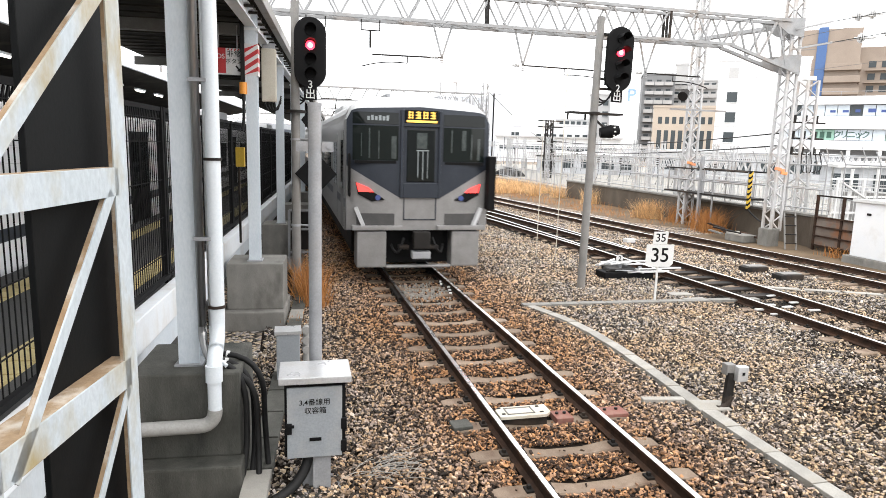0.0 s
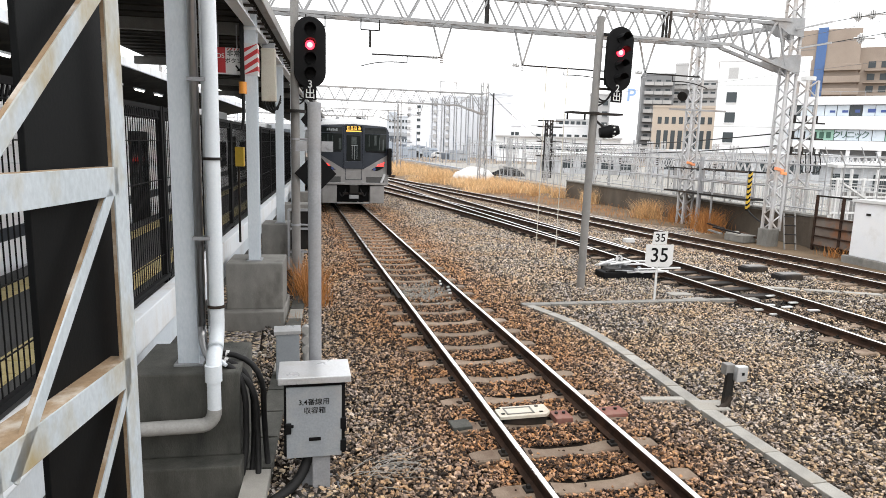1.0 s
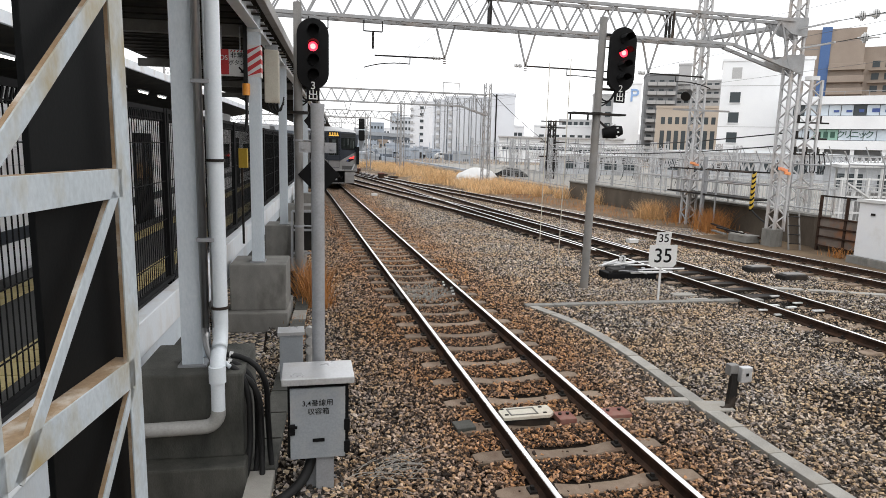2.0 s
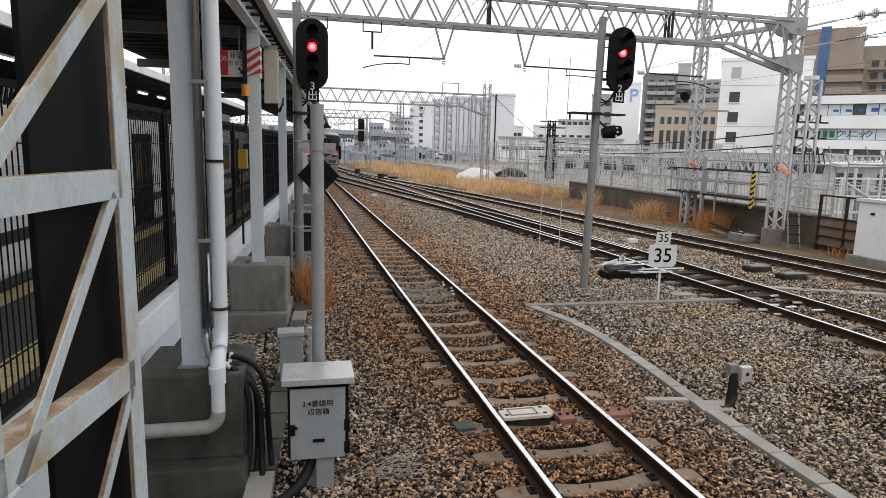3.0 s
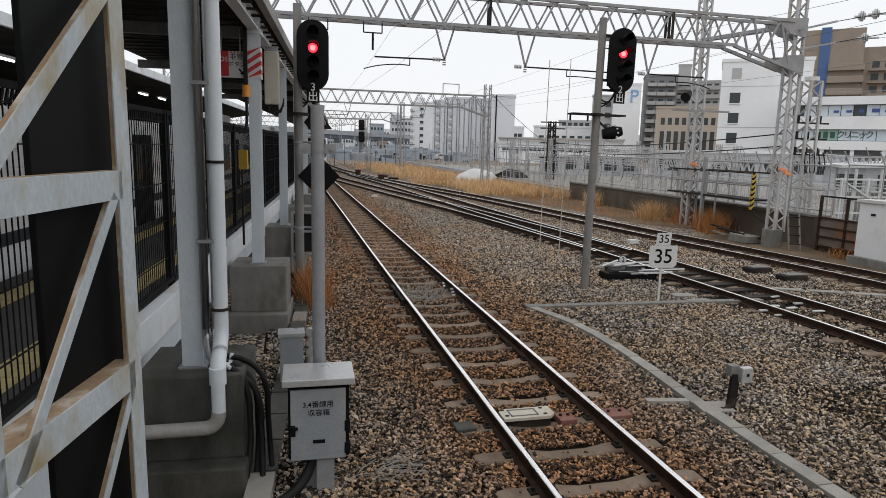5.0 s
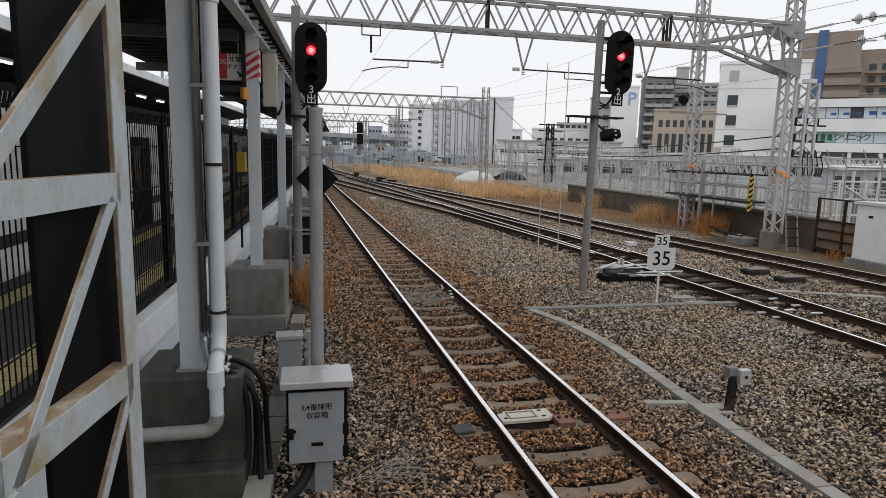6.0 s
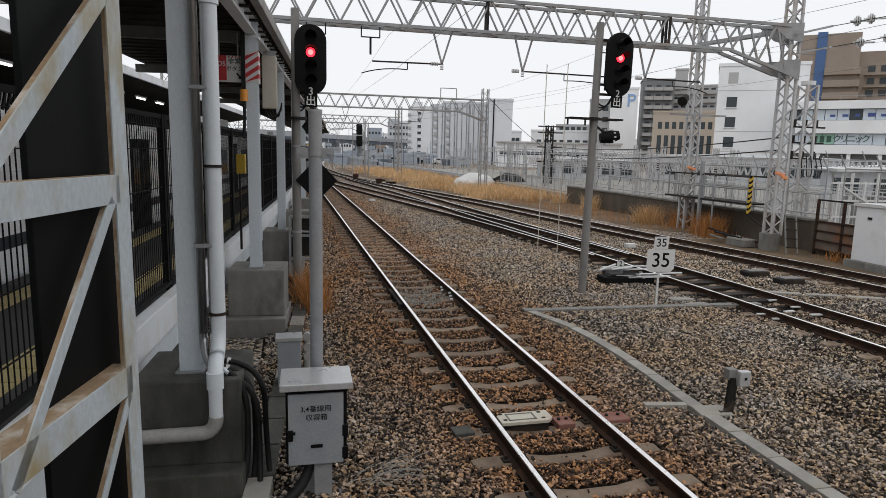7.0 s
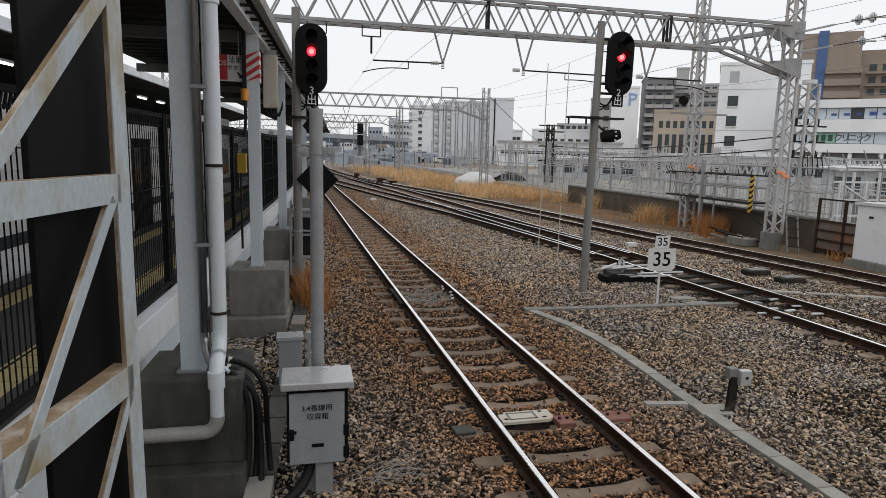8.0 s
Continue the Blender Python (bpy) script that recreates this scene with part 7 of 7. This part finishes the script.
for k in range(4):
    a = radians(7.0 + k * 2.15 + 0.5 * math.sin(k * 3.1))
    car2 = thing("parked_car", "small parked car far behind the grass bank", "car", Matrix.Translation((150 * math.sin(a), 150 * math.cos(a), -0.19)) @ pose(0, 0, 0, 0, 0, 20 * math.sin(k)), group="parked cars")
    bm = BM()
    prism(bm, [(-1.9, 0.3), (1.9, 0.3), (1.9, 0.85), (1.1, 0.95), (0.6, 1.45), (-1.2, 1.45), (-1.85, 0.95)], -0.75, 0.75)
    part("body", bm, [M_signwhite, M_bblue, M_black][k % 3], car2, bevel=0.08)
    bm = BM()
    prism(bm, [(-1.45, 0.98), (0.85, 0.98), (0.5, 1.36), (-1.1, 1.36)], -0.765, 0.765)
    part("window", bm, M_glass, car2)
    for x in (-1.2, 1.2):
        bm = BM()
        tube(bm, [(x, -0.78, 0.3), (x, 0.78, 0.3)], 0.3, 12)
        part("wheel", bm, M_rubber, car2)

# added filler wall that shuts out the sky below the neighbouring canopy
bm = BM()
box(bm, -12.2, -12.0, -14, 60, 0.0, 4.4)
solid("wall_far_platform", bm, M_bdarkgrey, "dark wall added to close the bright gap below the neighbouring canopy", "wall", PF, kind="structure")
bm = BM()
box(bm, -11.9, -5.9, -14, 60, 0.3, 1.1)
solid("platform_far", bm, M_asphalt, "neighbouring dark asphalt platform", "platform", PF, kind="structure")
rng = random.Random(31)
bm = BM()
for k in range(45):
    x, y, a, L = rng.gauss(0.82, 0.17), rng.gauss(5.35, 0.16), rng.uniform(-0.6, 1.0), rng.uniform(0.12, 0.34)
    z = -0.125 + rng.uniform(0, 0.03)
    tube(bm, arc((x, y, z), (x + L * 0.5 * math.cos(a), y + L * 0.5 * math.sin(a), z + 0.03), (x + L * math.cos(a), y + L * math.sin(a), z + rng.uniform(-0.01, 0.03)), 3), 0.003, 4)
solid("fallen_straw", bm, M_trough, "pale dead straw lying beside the cabinet", "straw", kind="stuff")


# ---- steel walkway, striped post, ladder and cabinet by the wall ----
wk = thing("steel_walkway", "grey steel walkway with handrails bracketed off the retaining wall", "walkway", pose(16.35, 0, 0))
bm = BM()
box(bm, -0.35, 0.55, 19.4, 24.6, 1.20, 1.26)
part("deck", bm, M_dark, wk)
for y in (19.5, 21.4, 22.0, 24.4):
    bm = BM()
    tube(bm, [(-0.3, y, -0.2 if y in (21.4,) else 1.2), (-0.3, y, 2.2)], 0.035, 8)
    part("stanchion", bm, M_lattice, wk)
for x in (-0.3, 0.5):
    for z in (2.2, 1.75):
        bm = BM()
        tube(bm, [(x, 19.4, z), (x, 24.6, z)], 0.028, 8)
        part("handrail", bm, M_dark if z > 2 else M_lattice, wk)
bm = BM()
bar(bm, (-0.3, 22.2, -0.2), (-0.3, 22.2, 2.7), 0.12, 0.12)
part("leg", bm, M_galv, wk)
st = thing("striped_post", "yellow and black striped warning post", "warning post", pose(16.05, 19.4, 0))
bm = BM()
box(bm, -0.05, 0.05, -0.04, 0.04, 0.85, 2.25)
part("core", bm, M_black, st)
for k in range(7):
    bm = BM()
    prism(bm, [(-0.056, 0.9 + k * 0.19), (0.056, 1.0 + k * 0.19), (0.056, 1.1 + k * 0.19), (-0.056, 1.0 + k * 0.19)], -0.046, 0.046)
    part("stripe", bm, M_yellow, st)
bm = BM()
tube(bm, arc((0, 0, 0.9), (0.1, -0.4, 0.5), (0.05, -1.2, 0.4)), 0.03, 8)
part("cable", bm, M_rubber, st)
ld = thing("steel_ladder", "short grey steel ladder leaning at the mast foot", "ladder", pose(15.75, 16.95, 0, 0, 0, -20))
for x in (-0.17, 0.17):
    bm = BM()
    bar(bm, (x, -0.1, -0.15), (x, 0.25, 1.0), 0.04, 0.05)
    part("stile", bm, M_pole, ld)
for k in range(4):
    bm = BM()
    bar(bm, (-0.17, -0.05 + 0.085 * k, 0.05 + 0.28 * k), (0.17, -0.05 + 0.085 * k, 0.05 + 0.28 * k), 0.09, 0.03)
    part("tread", bm, M_dark, ld)
wc = thing("white_equipment_cabinet", "white steel equipment cabinet on a concrete plinth", "cabinet", pose(16.05, 14.05, 0))
bm = BM()
box(bm, -0.3, 0.75, -1.3, 0.65, 0.05, 1.60)
part("body", bm, surface("cabinet_white", (0.95, 0.97, 1.0), (1.0, 1.0, 1.0), 2, 0.45, bump=0.03, stain=(0.5, 0.47, 0.42), stain_amount=0.4), wc, bevel=0.02)
bm = BM()
prism(bm, [(-0.36, 1.60), (0.80, 1.60), (0.80, 1.66), (-0.36, 1.68)], -1.36, 0.71)
part("roof", bm, M_signwhite, wc)
bm = BM()
box(bm, -0.4, 0.85, -1.4, 0.8, -0.2, 0.05)
part("plinth", bm, M_conc, wc, bevel=0.02)
for y in (0.2, -0.6):
    bm = BM()
    box(bm, -0.33, -0.3, y - 0.09, y + 0.03, 1.25, 1.31)
    part("handle", bm, M_dark, wc)
# rusty sheet gate between wall and cabinet
rg = thing("rusty_gate", "rusty brown steel gate with sheet panels", "gate", pose(16.55, 14.9, 0))
for y in (0.0, 0.95, 1.95):
    bm = BM()
    box(bm, -0.03, 0.03, y - 0.04, y + 0.04, -0.15, 1.62)
    part("post", bm, M_rail, rg)
for k in range(4):
    bm = BM()
    box(bm, -0.05, 0.05, 0, 1.95, 0.0 + 0.3 * k, 0.045 + 0.3 * k)
    part("rail", bm, M_rail, rg)
M_sheet = surface("rust_sheet", (0.16, 0.12, 0.095), (0.24, 0.20, 0.17), 2, 0.8, bump=0.2, stain=(0.24, 0.09, 0.03), stain_amount=0.8, stain_scale=1.5)
for k in range(3):
    bm = BM()
    box(bm, 0.0, 0.02, 0.03, 1.92, 0.045 + 0.3 * k, 0.30 + 0.3 * k)
    part("panel", bm, M_sheet, rg)
bm = BM()
bar(bm, (0, 0, 1.6), (0, 1.95, 1.6), 0.05, 0.05)
part("top_rail", bm, M_dark, rg)
# scrap lying by the mast
rng = random.Random(21)
for k in range(9):
    bm = BM()
    a = rng.uniform(-0.5, 0.5)
    L = rng.uniform(0.5, 1.3)
    bar(bm, (-L / 2, 0, 0), (L / 2, 0, rng.uniform(0, 0.12)), 0.12, 0.05)
    solid("scrap_board", bm, rng.choice([M_dark, M_trough, M_conc, M_rail]), "discarded board lying beside the wall", "scrap", pose(15.5 + rng.uniform(-0.5, 0.5), 19.3 + rng.uniform(-0.9, 0.8), -0.08 + 0.03 * k, 0, 0, 90 + math.degrees(a)), group="scrap boards")
bm = BM()
box(bm, -0.3, 0.3, -0.4, 0.4, 0, 0.25)
solid("concrete_block", bm, M_conc, "broken concrete block beside the mast foot", "block", pose(15.3, 18.7, -0.15, 0, 0, 10), bevel=0.02)


# ---- fences and steelwork behind the wall ----
def wire_fence(name, label, x, y0, y1, z0, z1, pitch, bent=True, mesh=0.28, xe=None):
    """Tall posts with outward-bent tips, two pipes and thin wires."""
    ob = thing(name, label, "fence", kind="")
    xe = x if xe is None else xe
    n = round((y1 - y0) / pitch)
    for k in range(n + 1):
        f = k / n
        y, xx = y0 + (y1 - y0) * f, x + (xe - x) * f
        bm = BM()
        tube(bm, [(xx, y, z0), (xx, y, z1)] + ([(xx - 0.25, y, z1 + 0.42)] if bent else []), 0.022, 6)
        part("post", bm, M_fencegrey, ob)
    for z in (z0 + 0.15, (z0 + z1) / 2, z1):
        bm = BM()
        tube(bm, [(x, y0, z), (xe, y1, z)], 0.024, 6)
        part("pipe", bm, M_fencegrey, ob)
    bm = BM()
    L = y1 - y0
    for k in range(int(L / mesh)):
        f = k * mesh / L
        bar(bm, (x + (xe - x) * f, y0 + L * f, z0), (x + (xe - x) * f, y0 + L * f, z1), 0.005, 0.005)
    for k in range(int((z1 - z0) / 0.4)):
        bar(bm, (x, y0, z0 + k * 0.4), (xe, y1, z0 + k * 0.4), 0.005, 0.005)
    part("wire_mesh", bm, M_fencegrey, ob)["kind"] = "stuff"
    return ob


wire_fence("tall_wire_fence", "grey wire mesh fence with bent post tips on the wall", 17.1, 17.2, 36.5, 0.93, 2.55, 1.6, True, 0.45)
wire_fence("tall_wire_fence", "grey wire mesh fence behind the dry grass bank", 18.0, 38, 100, 0.1, 2.0, 2.2, False, 0.4, 16.5)
wire_fence("tall_wire_fence", "grey wire fence at the back of the paved ground", 26.0, 20, 90, 0.35, 2.9, 2.0, True, 0.5, 24.0)
wire_fence("tall_wire_fence", "grey wire mesh fence behind the white cabinet", 17.6, 8.0, 17.0, 0.35, 2.6, 1.3)

for x, y, L, z, a in ((22.5, 26, 30, 2.2, 2), (31.0, 24, 40, 2.6, -6)):
    lg = thing("lattice_girder", "grey steel lattice girder lying behind the fence", "girder", pose(x, y, 0, 0, 0, a), group="lattice girders")
    for dx in (0, 0.5):
        bm = BM()
        bar(bm, (dx, 0, z - 0.25), (dx, L, z - 0.25), 0.06, 0.06)
        bar(bm, (dx, 0, z + 0.25), (dx, L, z + 0.25), 0.06, 0.06)
        part("chord", bm, M_mast, lg)
    bm = BM()
    n = int(L / 0.5)
    for k in range(n):
        for dx in (0, 0.5):
            bar(bm, (dx, L * k / n, z - 0.25), (dx, L * (k + 0.5) / n, z + 0.25), 0.035, 0.035)
            bar(bm, (dx, L * (k + 0.5) / n, z + 0.25), (dx, L * (k + 1) / n, z - 0.25), 0.035, 0.035)
    part("web", bm, M_mast, lg)["kind"] = "stuff"
    for k in range(5):
        bm = BM()
        bar(bm, (0.25, L * k / 4, -0.2), (0.25, L * k / 4, z - 0.25), 0.12, 0.12)
        part("stand", bm, M_lattice, lg)
sm = thing("switchgear_mast", "white lattice mast with switchgear and round cap", "mast", pose(0, 0, 0))
lattice_mast(sm, 19.6, 21.1, 0.3, 5.7, 0.55, 0.48, 0.09, 0.055, 0.34, mat=M_mast)
bm = BM()
tube(bm, [(19.6, 21.1, 5.7), (19.6, 21.1, 5.85)], 0.26, 20)
part("cap", bm, M_signwhite, sm)
bm = BM()
for z in (2.9, 3.5, 4.1):
    bar(bm, (18.9, 20.9, z), (20.4, 20.9, z), 0.06, 0.06)
    for x in (19.0, 19.5, 20.0):
        tube(bm, [(x, 20.9, z), (x, 20.9, z + 0.28)], 0.05, 8)
part("insulator_arm", bm, M_dark, sm)
bm = BM()
for k in range(5):
    tube(bm, arc((19.3 + 0.2 * k, 20.7, 3.0), (19.2 + 0.3 * k, 20.6, 2.2), (19.6 + 0.12 * k, 20.8, 2.2), 8), 0.02, 6)
part("looped_cable", bm, M_rubber, sm)
sm2 = thing("switchgear_mast", "short dark switchgear mast with insulators", "mast", pose(0, 0, 0))
lattice_mast(sm2, 21.5, 50.5, 0.2, 5.2, 0.5, 0.45, 0.1, 0.07, 0.4, mat=M_dark)
bm = BM()
for z in (2.2, 3.4, 4.6, 5.1):
    bar(bm, (20.4, 50.3, z), (22.6, 50.3, z), 0.1, 0.1)
part("cross_arm", bm, M_dark, sm2)
for x, y, z, c in ((15.68, 17.595, 2.36, 0), (15.78, 17.57, 2.26, 1), (15.55, 17.59, 2.40, 0), (16.38, 23.27, 2.36, 0), (16.2, 23.25, 2.42, 1)):
    bm = BM()
    box(bm, -0.12, 0.12, -0.03, 0.03, -0.05, 0.05)
    solid("orange_tape", bm, surface("orange_tape" if c else "red_orange_tape", (0.95, 0.34, 0.12) if c else (0.85, 0.28, 0.18), (1.0, 0.40, 0.16), 3, 0.6, bump=0.05), "orange warning tape wrapped round the mast", "tape", pose(x, y, z, 0, 8, 0), group="orange tapes", bevel=0.02)

# white steel frames and low sheds behind the fence, at the wall's end
fr = thing("white_steel_frame", "white painted steel stand with railings behind the wall", "steel stand", pose(0, 0, 0))
for k in range(7):
    bm = BM()
    bar(bm, (18.2 + 0.55 * k, 17.8, 0.3), (18.2 + 0.55 * k, 17.8, 2.15 + 0.3 * (k % 2)), 0.07, 0.07)
    part("upright", bm, M_signwhite, fr)
for z in (0.95, 1.5, 2.1):
    bm = BM()
    bar(bm, (17.9, 17.8, z), (22.2, 17.8, z), 0.06, 0.06)
    part("rail", bm, M_signwhite, fr)
bm = BM()
bar(bm, (18.3, 17.75, 2.0), (20.3, 17.75, 1.0), 0.08, 0.05)
part("diagonal", bm, M_signwhite, fr)


M_shed = surface("shed_grey", (0.50, 0.52, 0.55), (0.64, 0.66, 0.69), 1, 0.8, bump=0.05, fine=10, stain=(0.15, 0.14, 0.13), stain_amount=0.5, stain_scale=0.6)


def shed(x, y, w, d, z0, z1, yaw, mat, label, win=3):
    ob = thing("low_shed", label, "shed", pose(x, y, 0, 0, 0, yaw), group="low sheds")
    bm = BM()
    box(bm, -w / 2, w / 2, 0, d, z0, z1)
    part("wall", bm, mat, ob)
    bm = BM()
    prism(bm, [(-w / 2 - 0.3, z1), (w / 2 + 0.3, z1), (w / 2 + 0.3, z1 + 0.12), (0, z1 + 0.35), (-w / 2 - 0.3, z1 + 0.12)], -0.3, d)
    part("roof", bm, M_white, ob)
    for k in range(win):
        bm = BM()
        cx = -w / 2 + w * (k + 0.5) / win
        box(bm, cx - w / win * 0.32, cx + w / win * 0.32, -0.03, 0.02, z1 - (z1 - z0) * 0.65, z1 - (z1 - z0) * 0.2)
        part("window", bm, M_pane, ob)


shed(33, 29, 6, 4, 0.2, 2.3, -40, M_shed, "low grey shed with windows behind the fence")
shed(42, 52, 16, 6, 0.2, 2.9, -25, M_shed, "long low grey shed behind the fence", 7)
shed(30, 60, 10, 5, 0.2, 2.2, -20, M_shed, "low white shed far behind the fence", 5)
shed(50, 40, 7, 5, 0.2, 2.2, -45, M_shed, "grey flat shed below the shopping building", 6)


# ---- switchyard steelwork, guard rails and a shelter behind the wall ----
def portal(x, y, w, h, yaw, mat, label):
    """Two slim posts, a laced beam and insulator strings with drop wires."""
    ob = thing("switchyard_portal", label, "steel portal", pose(x, y, 0, 0, 0, yaw), group="switchyard portals")
    for sx in (-w / 2, w / 2):
        lattice_mast(ob, sx, 0, 0.2, h + 0.5, 0.26, 0.22, 0.05, 0.03, 0.3, name="post", mat=mat)
    bm = BM()
    for z in (h, h - 0.34):
        bar(bm, (-w / 2, 0, z), (w / 2, 0, z), 0.05, 0.05)
    n = int(w / 0.4)
    for k in range(n):
        xa, xb = -w / 2 + w * k / n, -w / 2 + w * (k + 1) / n
        bar(bm, (xa, 0, h - 0.34 if k % 2 else h), (xb, 0, h if k % 2 else h - 0.34), 0.03, 0.03, (0, 1, 0))
    part("beam", bm, mat, ob)
    for k in range(4):
        xk = -w / 2 + w * (k + 0.5) / 4
        bm = BM()
        for q in range(4):
            tube(bm, [(xk, 0, h - 0.45 - 0.11 * q), (xk, 0, h - 0.50 - 0.11 * q)], 0.075, 8)
        part("insulator", bm, M_signwhite if k % 2 else M_dark, ob)
        bm = BM()
        tube(bm, arc((xk, 0, h - 0.8), (xk + 0.2, 0.1, h - 1.5), (xk + 0.1, 0.3, 0.9), 5), 0.014, 5)
        part("drop_wire", bm, M_rubber, ob)
    return ob


for x, y, w, h, yaw in ((20.3, 27.5, 3.2, 2.75, 12), (22.5, 33.0, 4.0, 2.9, -8), (21.2, 38.5, 3.6, 2.8, 10), (24.8, 43.0, 5.0, 3.1, -14), (22.0, 47.0, 4.2, 3.2, 4), (27.5, 52.0, 5.5, 3.3, -12), (22.6, 57.0, 4.8, 3.2, 6),
                        (29.0, 62.0, 6.0, 3.4, -10), (23.5, 68.0, 5.2, 3.3, 0), (30.5, 74.0, 6.0, 3.6, -8), (26.0, 80.0, 6.0, 3.5, 5)):
    portal(x, y, w, h, yaw, M_mast if y < 45 else M_fencegrey, "pale grey laced steel portal with insulators")


def guard_rail(x0, y0, x1, y1, z0, z1, pitch, mat, label):
    """Posts, two rails and balusters between two points."""
    ob = thing("guard_rail", label, "guard rail", group="guard rails")
    a, b = Vector((x0, y0, 0)), Vector((x1, y1, 0))
    n = max(2, round((b - a).length / 1.2))
    for k in range(n + 1):
        p = a.lerp(b, k / n)
        bm = BM()
        bar(bm, p + Vector((0, 0, z0 - 0.12)), p + Vector((0, 0, z1)), 0.05, 0.05)
        part("post", bm, mat, ob)
    for z in (z0, z1):
        bm = BM()
        bar(bm, a + Vector((0, 0, z)), b + Vector((0, 0, z)), 0.05, 0.05)
        part("rail", bm, mat, ob)
    bm = BM()
    m = int((b - a).length / pitch)
    for k in range(m):
        p = a.lerp(b, (k + 0.5) / m)
        bar(bm, p + Vector((0, 0, z0)), p + Vector((0, 0, z1)), 0.014, 0.014)
    part("baluster", bm, mat, ob)["kind"] = "stuff"
    return ob


guard_rail(17.5, 17.3, 17.5, 29.5, 1.05, 1.75, 0.2, M_mast, "pale steel guard rail with close balusters on the wall")
guard_rail(19.2, 16.6, 21.6, 30.0, 0.6, 1.7, 0.18, M_signwhite, "white steel guard rail across the paved ground")
guard_rail(24.0, 20.5, 23.0, 34.0, 0.55, 1.6, 0.2, M_signwhite, "white steel guard rail beside the sheds")
guard_rail(17.2, 37.0, 17.8, 52.0, 0.5, 1.25, 0.3, M_fencegrey, "grey pipe rail behind the sheeted heaps")
sh = thing("open_shelter", "white flat-roofed open shelter on slim posts", "shelter", pose(21.3, 18.8, 0, 0, 0, -38))
bm = BM()
prism(bm, [(-1.7, 2.45), (2.9, 2.62), (2.9, 2.74), (-1.7, 2.57)], -1.2, 1.6)
part("roof", bm, M_signwhite, sh, bevel=0.02)
for xq in (-1.5, 0.0, 1.4, 2.7):
    for yq in (-1.0, 1.4):
        bm = BM()
        bar(bm, (xq, yq, 0.3), (xq, yq, 2.5), 0.07, 0.07)
        part("post", bm, M_signwhite, sh)
for z in (1.15, 0.75):
    bm = BM()
    bar(bm, (-1.5, -1.0, z), (2.7, -1.0, z), 0.05, 0.05)
    part("rail", bm, M_lattice, sh)
bm = BM()
box(bm, -1.3, 2.5, 1.3, 1.36, 0.35, 1.5)
part("back_panel", bm, M_balcony, sh)


# ---- what moves: the train runs off along the near track ----
def motions():
    ways = [(0.0, 13.07), (0.5, 20.15), (1.0, 27.3), (1.5, 34.6), (2.0, 41.9), (2.5, 49.1), (3.0, 56.3), (3.5, 63.3), (4.0, 70.0), (5.0, 83.6), (6.0, 97.4), (7.0, 111.3), (8.0, 125.3)]
    for k, car in enumerate(CARS):
        walk(car, [(t, car_pose(y + (0 if k == 0 else 21.0 + (k - 1) * 20.7))) for t, y in ways])


motions()
